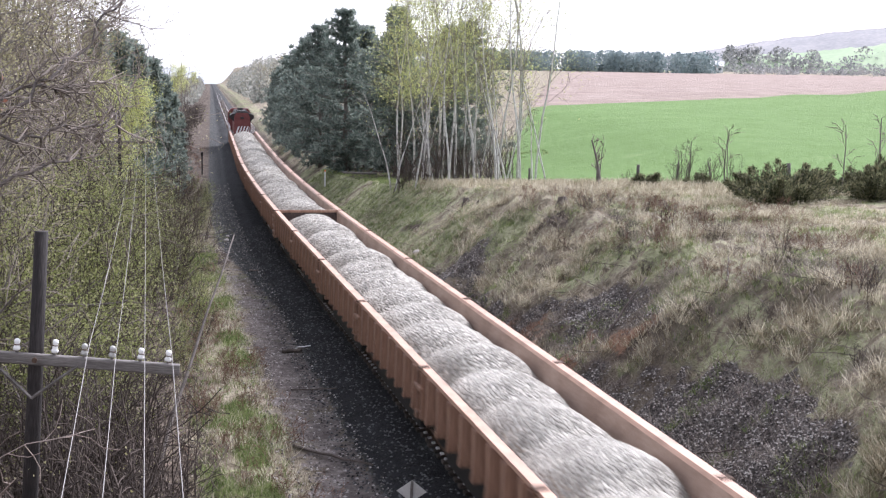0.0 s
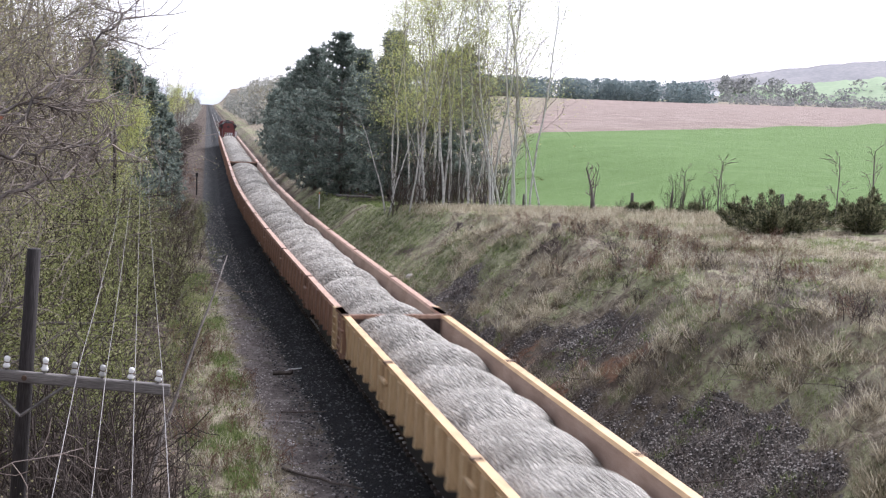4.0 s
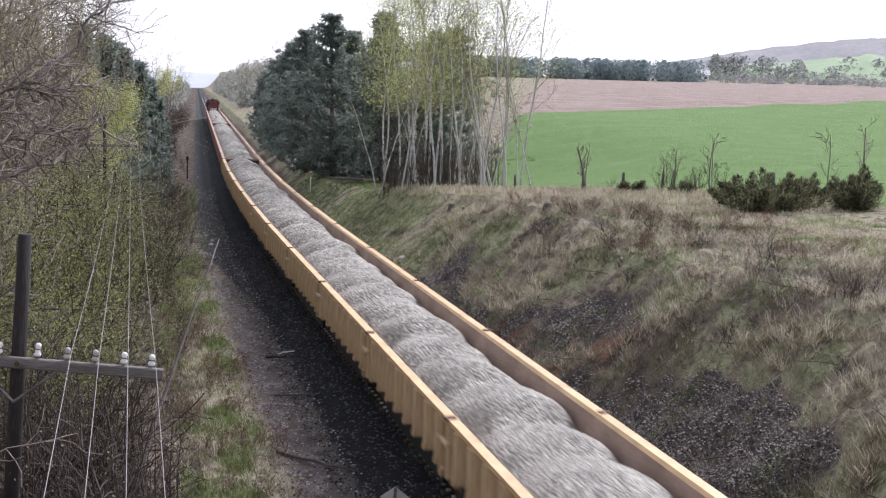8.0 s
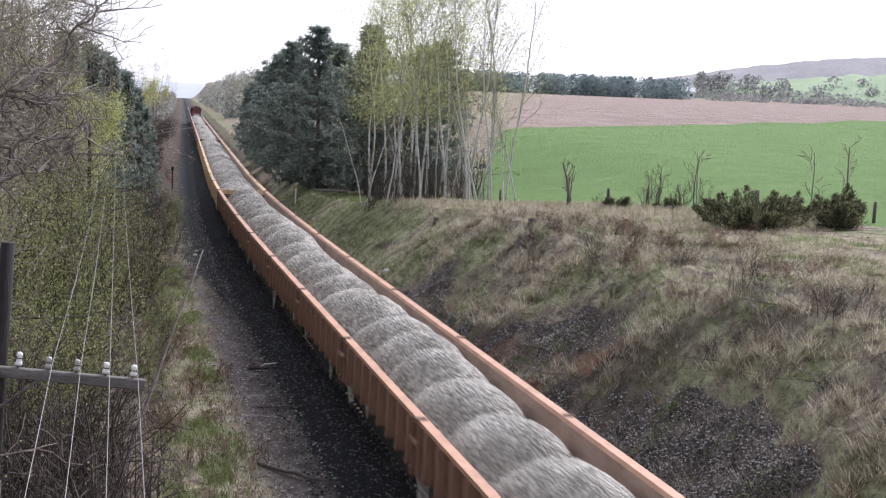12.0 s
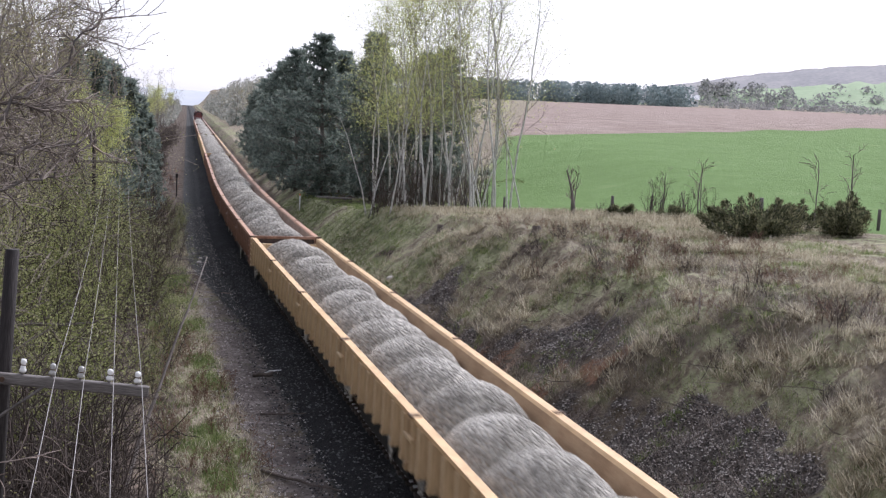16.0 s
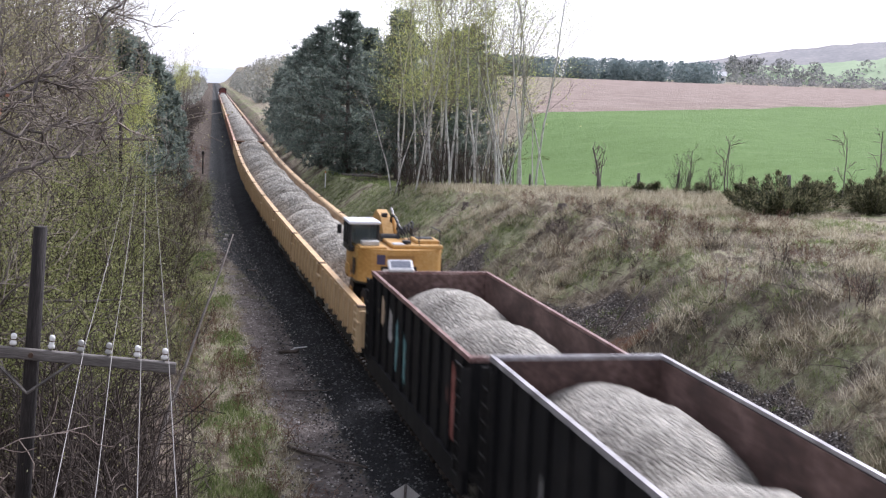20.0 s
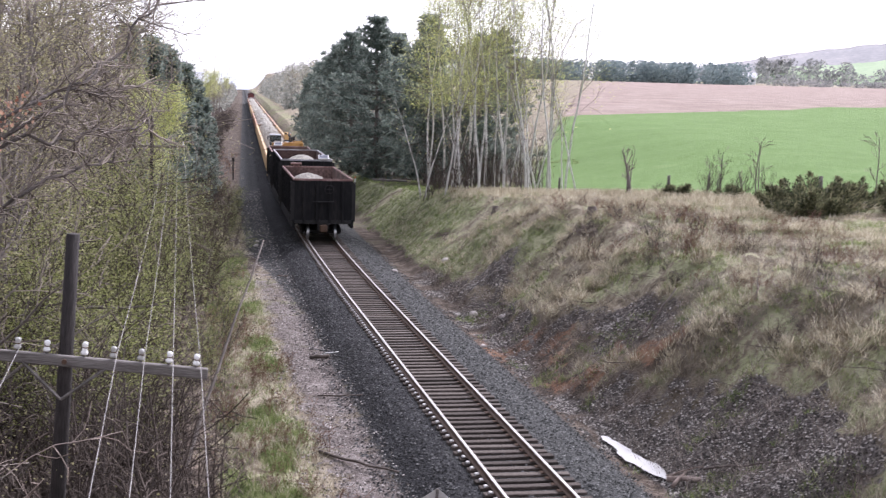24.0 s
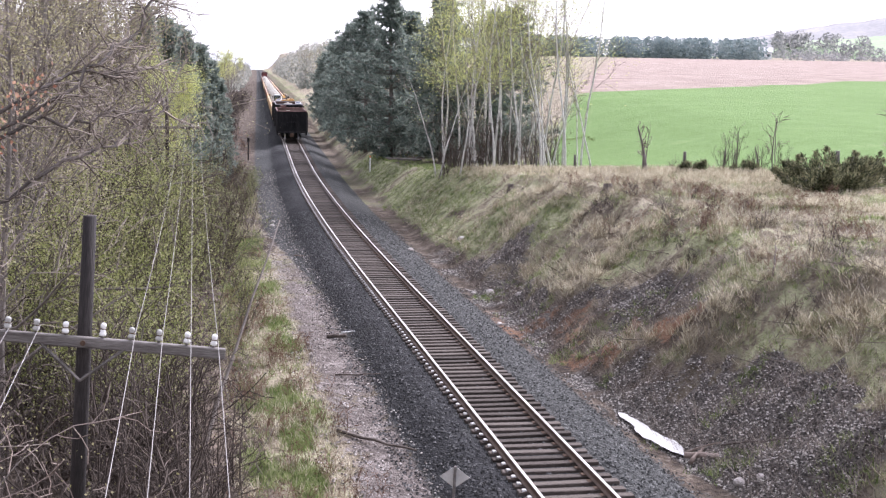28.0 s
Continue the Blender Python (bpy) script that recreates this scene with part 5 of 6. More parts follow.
# pale branches close below the bridge
for d, y, k, s, t in ((-11.4, 10.0, 0, 0.95, 20), (-10.5, 9.4, 1, 0.86, 310), (-12.6, 12.0, 1, 1.0, 200), (-10.9, 6.2, 1, 0.85, 95), (-14.3, 10.5, 0, 1.08, 140), (-12.2, 15.5, 0, 0.92, 300), (-10.6, 12.6, 0, 0.86, 60), (-11.6, 8.2, 1, 0.92, 250)):
    plant("bare_tree", near[k], "pale-twigged bare tree with reddish buds below the bridge", "tree", "near bare trees", stand(d, y, s, t, 0.1))
# one old tree whose dark limbs reach across beside the pole
def reaching_tree():
    r = random.Random(14)
    e = thing("reaching_tree", "old bare tree with dark crooked limbs reaching over the pole line", "tree")
    part("trunk", Shape().tube([(-4.6, 14.0, -1.0), (-4.3, 14.3, 2.5), (-3.9, 14.4, 5.0), (-3.3, 14.6, 7.0), (-3.0, 14.5, 9.5)], [0.2, 0.17, 0.14, 0.11, 0.06], 9, False), M["bark_dark"], e, smooth=True)
    runs = (((-3.6, 14.4, 6.4), (-2.2, 14.5, 7.5), (-1.27, 14.6, 8.14), (-0.99, 15.2, 8.45), (-0.74, 15.8, 8.69), (-0.5, 16.3, 9.05), (-0.28, 16.8, 9.4)),
            ((-4.1, 14.4, 5.0), (-2.8, 14.5, 6.4), (-1.74, 14.6, 7.02), (-1.32, 15.2, 7.24), (-0.96, 15.8, 7.32), (-0.76, 16.4, 7.47), (-0.48, 17.2, 7.71), (-0.36, 17.8, 7.96)),
            ((-3.3, 14.5, 7.2), (-1.67, 14.5, 8.09), (-1.2, 15.2, 8.19), (-0.93, 15.8, 8.24), (-0.71, 16.4, 8.29)),
            ((-3.6, 14.5, 6.6), (-1.61, 14.5, 7.68), (-1.15, 15.3, 7.67), (-0.87, 16.0, 7.74), (-0.47, 17.0, 7.83)),
            ((-3.0, 14.5, 9.3), (-2.2, 15.0, 10.2), (-1.4, 15.6, 10.8), (-0.8, 16.5, 11.4)))
    light = Shape()
    for run in runs:
        pts = [Vector(q) for q in run]
        full = []
        for i in range(len(pts) - 1):
            for k in range(3):
                full.append(pts[i].lerp(pts[i + 1], k / 3) + unit(r) * 0.075)
        full.append(pts[-1])
        n = len(full)
        part("limb", Shape().tube(full, [0.021 * (1 - 0.78 * i / n) + 0.005 for i in range(n)], 6, False), M["limb_dark"], e, smooth=True)
        for i in range(3, n):
            for k in range(3):
                wood = []
                d = ((full[i] - full[i - 1]).normalized() + unit(r) * 0.9).normalized()
                grow(r, full[i].copy(), d, r.uniform(0.25, 0.75), 0.012, 2, BARE, wood, [])
                for path, radii, level in wood:
                    light.tube(path, [max(q, 0.005) for q in radii], 3, False)
    tagged(part("twig_mass", light, M["twig"], e), kind="stuff")
    tips = [(Vector(q) + unit(r) * 0.13 * k, None) for q in ((-1.44, 12.5, 8.16), (-1.58, 12.5, 7.93), (-1.94, 12.5, 7.64), (-2.08, 12.5, 7.49)) for k in range(3)]
    tagged(part("dead_leaves", Shape().quads(leaf_quads(r, tips, 12, 0.045, 0.09, 1.0)), M["dead_leaf"], e, "few withered orange leaves left on the twigs"), kind="stuff")


reaching_tree()
# leafing shrubs on the wood's edge
for i in range(46):
    y = 30 + i * 1.05 + rng.uniform(-0.8, 0.8)
    d = -7.7 - rng.random() ** 1.3 * 4.0 + ramp(y, 40, 60) * 0.9
    k = rng.randrange(3)
    plant("shrub", shrub[k], "leafing green shrub with thin brown stems", "shrub", "trackside shrubs", stand(d, y, rng.uniform(0.75, 1.1) * (0.75 if d > -8.3 else 1), rng.uniform(0, 360), 0.05))
for i in range(34):
    y = 29 + i * 0.75 + rng.uniform(-0.6, 0.6)
    plant("shrub", shrub[i % 3], "leafing green shrub with thin brown stems", "shrub", "trackside shrubs", stand(-9.0 - rng.random() * 4.5, y, rng.uniform(0.95, 1.25), rng.uniform(0, 360), 0.05))
for i in range(66):
    y = 12 + i * (0.5 if i < 36 else 1.9) - (0 if i < 36 else 49) + rng.uniform(-1, 1)
    d = -7.9 - rng.random() * (6 if i < 36 else 9)
    plant("thicket", thicket[i % 2], "dense thicket of bare grey-brown stems", "shrub", "trackside thickets", stand(d, y, rng.uniform(0.8, 1.25), rng.uniform(0, 360), 0.05))
for i in range(56):
    y = 24 + i * (0.9 if i < 30 else 4.6) - (0 if i < 30 else 108) + rng.uniform(-1.5, 1.5)
    d = (-4.7 - rng.random() * 1.7) if i % 4 or y > 40 else -4.0 - rng.random() * 0.6
    plant("weed_clump", rusty, "red-brown clump of last year's weed stems", "weeds", "trackside weeds", stand(d, y, rng.uniform(0.3, 0.6), rng.uniform(0, 360), 0.05, rng.uniform(0.5, 0.8)))
for i in range(30):
    y = 40 + i * 2.4 + rng.uniform(-1, 1)
    d = -5.2 - rng.random() * 1.6 + 0.8 * ramp(y, 60, 90)
    plant("shrub", (shrub[0], thicket[0], thicket[1])[i % 3], "low brownish shrub with first olive leaves", "shrub", "verge shrubs", stand(d, y, rng.uniform(0.35, 0.6), rng.uniform(0, 360), 0.05))
for i in range(26):
    y = 15 + i * 0.55 + rng.uniform(-0.5, 0.5)
    plant("thicket", thicket[i % 2], "dense thicket of bare grey-brown stems", "shrub", "trackside thickets", stand(-6.9 - rng.random() * 3.2, y, rng.uniform(0.6, 1.0), rng.uniform(0, 360), 0.05))
for i in range(16):
    y = 54 + i * 2.6 + rng.uniform(-1, 1)
    plant("thicket", thicket[i % 2], "dense thicket of bare grey-brown stems", "shrub", "trackside thickets", stand(-6.3 - rng.random() * 1.8, y, rng.uniform(0.8, 1.1), rng.uniform(0, 360), 0.05))
plant("lime_tree", lime, "slender tree in bright yellow-green new leaf", "tree", "", stand(-9.0, 62, 0.86, 40, 0.1, 0.6))
plant("lime_tree", lime, "slender tree in bright yellow-green new leaf", "tree", "", stand(-9.4, 68, 0.95, 160, 0.1, 0.65))


def pine_meshes(seed, height, wide, lean_in=0.55, start=0.12, clumps=7):
    """A dark conifer: trunk, whorled limbs and tufts of needles with gaps between the tiers."""
    r = random.Random(seed)
    rs = np.random.RandomState(seed)
    trunk = Shape().tube([(0, 0, -0.3), (0.05, 0.03, height * 0.4), (0, 0.05, height * 0.75), (0.03, 0, height)], [0.2, 0.16, 0.08, 0.02], 8)
    limbs, quads = Shape(), []
    tiers = int(height / 0.55)
    for t in range(tiers):
        f = start + (1 - start) * (t + r.uniform(-0.3, 0.3)) / tiers
        f = min(max(f, start), 0.985)
        z = f * height
        reach = wide * ((1 - f) ** lean_in) * r.uniform(0.6, 1.12)
        reach *= min(1, 0.55 + (f - start) * 3)
        turn = r.uniform(0, 6.28)
        for b in range(6):
            a = turn + b * 1.047 + r.uniform(-0.3, 0.3)
            rr = reach * r.uniform(0.5, 1.1) * (0.95 + 0.75 * noise.noise(Vector((math.cos(a) * 1.1, math.sin(a) * 1.1, z * 0.33 + seed * 5))))
            tip = Vector((math.cos(a) * rr, math.sin(a) * rr, z + rr * r.uniform(-0.1, 0.45)))
            base = Vector((0, 0, z - 0.1))
            mid = base.lerp(tip, 0.55) + Vector((0, 0, -0.08 * rr))
            limbs.tube([base, mid, tip], [0.045, 0.03, 0.012], 3, False)
            for c in range(clumps):
                u = 0.3 + 0.72 * (c + r.random()) / clumps
                q = base.lerp(mid, u / 0.55) if u < 0.55 else mid.lerp(tip, (u - 0.55) / 0.45)
                q = q + Vector((r.uniform(-1, 1), r.uniform(-1, 1), r.uniform(-0.4, 0.6))) * 0.34 * (0.5 + rr * 0.25)
                n = 10
                dirs = rs.normal(0, 1, (n, 3)) + np.array([math.cos(a) * 0.6, math.sin(a) * 0.6, 0.5])
                dirs /= np.linalg.norm(dirs, axis=1, keepdims=True)
                side = np.cross(dirs, rs.normal(0, 1, (n, 3)))
                side /= np.linalg.norm(side, axis=1, keepdims=True) + 1e-9
                o = np.array(q) + rs.normal(0, 0.06, (n, 3))
                ln = rs.uniform(0.25, 0.5, (n, 1))
                quads.append(np.stack([o - side * 0.055, o + side * 0.055, o + dirs * ln + side * 0.03, o + dirs * ln - side * 0.03], 1))
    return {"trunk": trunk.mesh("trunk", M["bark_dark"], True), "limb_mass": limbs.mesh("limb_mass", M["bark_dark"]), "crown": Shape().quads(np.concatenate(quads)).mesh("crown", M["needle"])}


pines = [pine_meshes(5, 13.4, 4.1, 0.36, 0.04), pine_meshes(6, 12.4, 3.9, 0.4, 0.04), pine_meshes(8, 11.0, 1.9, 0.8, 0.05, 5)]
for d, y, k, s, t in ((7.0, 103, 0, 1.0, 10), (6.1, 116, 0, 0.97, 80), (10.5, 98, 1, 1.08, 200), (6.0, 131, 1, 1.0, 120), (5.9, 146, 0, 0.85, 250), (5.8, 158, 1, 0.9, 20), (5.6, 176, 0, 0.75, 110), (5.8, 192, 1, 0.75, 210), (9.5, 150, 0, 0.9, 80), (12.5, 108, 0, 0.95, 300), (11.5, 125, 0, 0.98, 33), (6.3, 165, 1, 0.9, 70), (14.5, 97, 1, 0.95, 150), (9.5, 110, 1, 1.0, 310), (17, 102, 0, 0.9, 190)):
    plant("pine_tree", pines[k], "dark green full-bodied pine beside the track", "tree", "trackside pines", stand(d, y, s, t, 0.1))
for d, y, s, t in ((-9.6, 80, 1.12, 10), (-8.6, 84, 1.06, 80), (-7.7, 88, 0.98, 50), (-7.1, 93, 0.88, 130), (-6.6, 98, 0.76, 200), (-6.2, 104, 0.6, 120), (-10.6, 76, 1.15, 60), (-9.4, 92, 1.1, 20), (-8.4, 100, 1.0, 300)):
    plant("spruce_tree", pines[2], "narrow dark spruce at the wood's edge", "tree", "wood-edge spruces", stand(d, y, s, t, 0.1))

aspens = [tree_meshes(80 + k, with_(ASPEN, height=(15.5, 14.0, 16.5)[k], lean=(0.04, 0.09, 0.06)[k]), "birch", "twig", ("leaf_aspen", (8, 10, 6)[k], 0.085, 0.42, 0.85)) for k in range(3)]
poles = [tree_meshes(90 + k, with_(ASPEN, height=(9.0, 7.0)[k], radius=0.06, lean=0.16, kids=(12, 5)), "birch", "twig", ("leaf_aspen", 2, 0.09, 0.12, 0.3)) for k in range(2)]
rng = random.Random(33)
for d, y in ((7.6, 83), (8.6, 80.5), (9.3, 82.5), (9.9, 78.5), (10.7, 80), (11.3, 77), (11.9, 79.5), (12.6, 76.5), (13.2, 78.5), (13.9, 75.5), (14.4, 78), (9.0, 86), (10.4, 84.5), (12.3, 83), (13.6, 82), (15.3, 77), (8.3, 88.5), (11.2, 88), (8.9, 78.8), (10.2, 82), (11.6, 81.2), (12.9, 80.2), (14.9, 80), (9.7, 76.8)):
    k = 1 if d < 10.6 else rng.choice((0, 2))
    plant("aspen_tree", aspens[k], "tall pale-barked aspen in young yellow-green leaf", "tree", "aspen stand", stand(d + 0.8, y, rng.uniform(0.88, 1.06), rng.uniform(0, 360), 0.1))
for i in range(15):
    d, y = rng.uniform(7.2, 17.0), rng.uniform(74, 86)
    plant("aspen_sapling", poles[i % 2], "thin pale aspen stem with few leaves", "tree", "aspen saplings", stand(d, y, rng.uniform(0.7, 1.1), rng.uniform(0, 360), 0.1))

thin = [tree_meshes(15 + k, with_(BARE, height=9.5 + k, kids=(10, 5, 3)), "bark_dark", "twig", ("leaf_dull", 2, 0.14, 0.12, 0.7)) for k in range(3)]
for i in range(16):
    d, y = rng.uniform(7.4, 16.0), rng.uniform(76, 86)
    plant("thicket", thicket[i % 2], "dense thicket of bare grey-brown stems", "shrub", "aspen thickets", stand(d, y, rng.uniform(0.7, 1.15), rng.uniform(0, 360), 0.05))
# trees along the line beyond the pines and the spruces
for i in range(26):
    y = 120 + i * 17 + rng.uniform(-5, 5)
    plant("bare_tree", thin[i % 3] if i % 4 else lime, "grey-brown deciduous tree beside the distant track", "tree", "far trackside trees", stand(-9.5 - rng.random() * 7, y, rng.uniform(0.8, 1.2), rng.uniform(0, 360), 0.1))
for i in range(22):
    y = 172 + i * 18 + rng.uniform(-5, 5)
    plant("bare_tree", thin[i % 3], "grey-brown deciduous tree beside the distant track", "tree", "far trackside trees", stand(9.0 + rng.random() * 8, y, rng.uniform(0.85, 1.25), rng.uniform(0, 360), 0.1))
for i in range(34):
    y = 70 + i * 7 + rng.uniform(-3, 3)
    plant("thicket", thicket[i % 2], "dense thicket of bare grey-brown stems", "shrub", "trackside thickets", stand(-6.1 - rng.random() * 2.6, y, rng.uniform(0.9, 1.5), rng.uniform(0, 360), 0.05))


def juniper_mesh(seed, rx, ry, height, plumes=26):
    """A spreading evergreen: plumes that slant outwards from one foot, each a tapering mass of sprays."""
    r = random.Random(seed)
    rs = np.random.RandomState(seed)
    stems, quads = Shape(), []
    for k in range(plumes):
        a, f = 6.283 * (k + r.random()) / plumes * 3, math.sqrt(r.random())
        base = Vector((math.cos(a) * rx * f * 0.45, math.sin(a) * ry * f * 0.45, 0.0))
        ln = height * r.uniform(0.7, 1.12)
        tip = base + Vector((math.cos(a) * rx * (0.1 + 0.8 * f), math.sin(a) * ry * (0.1 + 0.7 * f), ln * (1 - 0.5 * f)))
        mid = base.lerp(tip, 0.5) + Vector((0, 0, -0.06 * ln))
        stems.tube([base, mid, tip], [0.035, 0.022, 0.006], 4, False)
        n = 430
        u = rs.uniform(0.05, 1.0, (n, 1)) ** 0.8
        line = np.where(u < 0.5, np.array(base) + (np.array(mid) - np.array(base)) * u * 2, np.array(mid) + (np.array(tip) - np.array(mid)) * (u * 2 - 1))
        fat = 0.36 * np.sin(np.clip(u * 0.9 + 0.1, 0, 1) * np.pi) ** 0.7 + 0.03
        o = line + rs.normal(0, 0.52, (n, 3)) * fat
        o[:, 2] = np.maximum(o[:, 2], 0.02)
        axis = np.array((tip - mid).normalized())
        dirs = axis * 1.0 + rs.normal(0, 0.5, (n, 3))
        dirs /= np.linalg.norm(dirs, axis=1, keepdims=True)
        side = np.cross(dirs, rs.normal(0, 1, (n, 3)))
        side /= np.linalg.norm(side, axis=1, keepdims=True) + 1e-9
        w = 0.02
        l = rs.uniform(0.09, 0.22, (n, 1))
        quads.append(np.stack([o - side * w, o + side * w, o + dirs * l + side * w * 0.4, o + dirs * l - side * w * 0.4], 1))
    return {"limb_mass": stems.mesh("limb_mass", M["bark_dark"]), "crown": Shape().quads(np.concatenate(quads)).mesh("crown", M["juniper"])}


jun = [juniper_mesh(3, 2.9, 1.5, 2.1, 44), juniper_mesh(4, 1.7, 1.1, 2.1, 22), juniper_mesh(7, 1.1, 0.8, 1.2, 9)]
for x, y, k, s in ((27.6, 51.5, 0, 1.0), (32.9, 53.0, 1, 1.0), (31.4, 55.6, 1, 0.85), (25.0, 61.2, 2, 0.8), (27.7, 60.6, 2, 0.75)):
    plant("juniper_bush", jun[k], "dark olive spreading juniper on the bank top", "bush", "junipers", stand(x - centre(y), y, s * 0.98, x * 40, 0.05, s))

# dead and budding saplings by the fence
sap = [tree_meshes(120 + k, with_(SAPLING, height=(3.6, 2.6, 4.2)[k], radius=(0.06, 0.09, 0.04)[k]), "bark_dark", "twig") for k in range(3)]
for x, y, k, s in ((23.1, 63.1, 1, 1.25), (23.3, 63.4, 0, 0.7), (29.6, 61.5, 2, 0.9), (30.0, 62.5, 0, 0.8), (32.3, 54.7, 2, 1.05), (34.0, 54.6, 0, 1.1), (28.3, 63.5, 0, 0.7), (29.0, 62.2, 1, 0.7), (27.2, 62.5, 2, 0.6), (35.5, 53, 2, 0.8), (18.5, 71, 0, 0.6), (20, 69, 2, 0.5)):
    plant("sapling", sap[k], "leafless grey sapling by the fence", "tree", "fence saplings", stand(x - centre(y), y, s, x * 57, 0.05))


for x, y, s in ((27.2, 62.6, 0.45), (27.9, 63.0, 0.5), (28.6, 62.2, 0.42), (29.4, 62.6, 0.5), (30.1, 61.8, 0.38), (24.4, 62.6, 0.3)):
    plant("thicket", thicket[int(x * 10) % 2], "thin grey thicket along the field fence", "shrub", "fence thickets", stand(x - centre(y), y, s * 1.25, x * 71, 0.05, s))


# ---- grass and weeds: blades in one sheet of stuff each ----
def blades(seed, spots, height, width, lean, per):
    rs = np.random.RandomState(seed)
    c = np.repeat(np.array(spots, float), per, 0)
    n = len(c)
    c[:, :2] += rs.normal(0, 0.07, (n, 2))
    a = rs.uniform(0, 2 * np.pi, n)
    h = height * rs.uniform(0.4, 1.25, n)
    d = np.stack([np.cos(a) * lean * rs.uniform(0.2, 1.2, n), np.sin(a) * lean * rs.uniform(0.2, 1.2, n), np.ones(n)], 1) * h[:, None]
    s = np.stack([-np.sin(a), np.cos(a), np.zeros(n)], 1) * width
    tip = c + d + rs.normal(0, 0.02, (n, 3))
    return Shape().quads(np.stack([c - s, c + s, tip + s * 0.4, tip - s * 0.4], 1))


def scatter(seed, count, d0, d1, y0, y1, want):
    r = random.Random(seed)
    out = []
    while len(out) < count:
        d = r.uniform(d0, d1)
        y = y0 + (y1 - y0) * r.random() ** 1.25
        if r.random() < want(d, y):
            out.append(spot(d, y, 0.02))
    return out


def grassy(d, y):
    z = zones(d, y)
    return max(0.0, 1 - 1.3 * z["shale"] - z["crop"] - 0.9 * z["clay"] - 0.5 * z["litter"]) * ramp(d, 4.2, 5.2)


def greenish(d, y):
    z = zones(d, y)
    return max(grassy(d, y), 0.7 if z["green"] > 0.95 else 0.0) * ramp(z["green"], 0.35, 0.75)


straw = blades(1, scatter(1, 8000, 4.5, 24, 20, 80, lambda d, y: grassy(d, y) * ramp(rough(d, y, 1.7) + 0.6 * rough(d, y, 0.5), -0.15, 0.5)), 0.19, 0.0075, 1.6, 10)
tagged(new("dry_grass", straw.mesh("dry_grass", M["straw"])), "pale dry grass tufts on the bank", "grass", kind="stuff")
lowtuft = blades(12, scatter(12, 700, 3.6, 7.4, 21, 50, lambda d, y: ramp(rough(d + 4, y, 0.55) + 0.5 * rough(d, y, 1.5), 0.1, 0.45)), 0.15, 0.008, 1.3, 9)
tagged(new("low_tufts", lowtuft.mesh("low_tufts", M["grass"])), "thin green tufts among the loose stones", "grass", kind="stuff")
green = blades(2, scatter(2, 9000, 3.6, 24, 20, 110, greenish), 0.16, 0.009, 1.0, 9)
tagged(new("green_grass", green.mesh("green_grass", M["grass"])), "fresh green grass tufts on the bank", "grass", kind="stuff")
verge = blades(3, scatter(3, 3800, -6.4, -4.2, 20, 70, lambda d, y: 0.06 + ramp(zones(d, y)["green"], 0.4, 0.9)), 0.16, 0.008, 0.9, 9)
tagged(new("verge_grass", verge.mesh("verge_grass", M["grass"])), "green grass on the trackside verge", "grass", kind="stuff")
verge2 = blades(4, scatter(4, 1300, -6.6, -4.0, 20, 90, lambda d, y: 0.5 - 0.5 * rough(d, y, 0.35)), 0.24, 0.0075, 1.3, 9)
tagged(new("verge_straw", verge2.mesh("verge_straw", M["straw"])), "dry straw on the trackside verge", "grass", kind="stuff")
brush = blades(6, scatter(6, 3600, 4.2, 15, 21, 60, lambda d, y: 0.15 + ramp(zones(d, y)["litter"], 0.15, 0.5)), 0.34, 0.0055, 1.9, 7)
tagged(new("dead_brush", brush.mesh("dead_brush", M["twig"])), "tangle of dead brown stalks on the bank", "brush", kind="stuff")
tuft_r = random.Random(9)
tuft_spots = []
for q in scatter(9, 1500, 5, 18, 21, 62, lambda d, y: grassy(d, y) * ramp(rough(d + 2, y, 0.6), -0.1, 0.4)):
    tuft_spots += [(q[0] + tuft_r.gauss(0, 0.1), q[1] + tuft_r.gauss(0, 0.1), q[2]) for _ in range(5)]
tufts = blades(9, tuft_spots, 0.36, 0.0075, 1.5, 8)
tagged(new("straw_tufts", tufts.mesh("straw_tufts", M["straw"])), "shaggy clumps of dry straw hanging on the bank", "grass", kind="stuff")
fence_grass = blades(5, scatter(5, 2600, 8, 26, 54, 80, lambda d, y: 1 - ramp(abs(y + 1.15 * (centre(y) + d) - 90), 0, 7)), 0.38, 0.009, 0.8, 9)
tagged(new("tall_straw", fence_grass.mesh("tall_straw", M["straw"])), "tall pale straw along the field fence", "grass", kind="stuff")
for x, y, s in ((20.0, 44, 1.0), (21.3, 43, 1.2), (19.0, 47.5, 0.8), (17.5, 52, 0.7), (22.5, 41.5, 1.1), (20.5, 40.5, 0.9), (24.0, 45, 0.8), (19.5, 34, 0.9), (22.0, 36, 0.9), (14.5, 60, 0.6), (25.5, 48, 0.8)):
    plant("weed_clump", rusty, "red-brown clump of last year's weed stems", "weeds", "bank weeds", stand(x - centre(y), y, s * 0.55, x * 91, 0.05, s * 0.7))
rng = random.Random(62)
for i in range(44):
    y = rng.uniform(25, 50)
    d = rng.uniform(7.6, 13.5)
    plant("brush_clump", thicket[i % 2], "small clump of dead brown brush on the bank", "shrub", "bank brush", stand(d, y, rng.uniform(0.14, 0.3), rng.uniform(0, 360), 0.03, rng.uniform(0.22, 0.4)))
rng = random.Random(61)
for i in range(40):
    y = rng.uniform(27, 56)
    d = rng.uniform(8.2, 14.0)
    s = rng.uniform(0.35, 0.8)
    plant("weed_clump", rusty, "red-brown clump of last year's weed stems", "weeds", "bank weeds", stand(d, y, s * 0.8, rng.uniform(0, 360), 0.05, s))


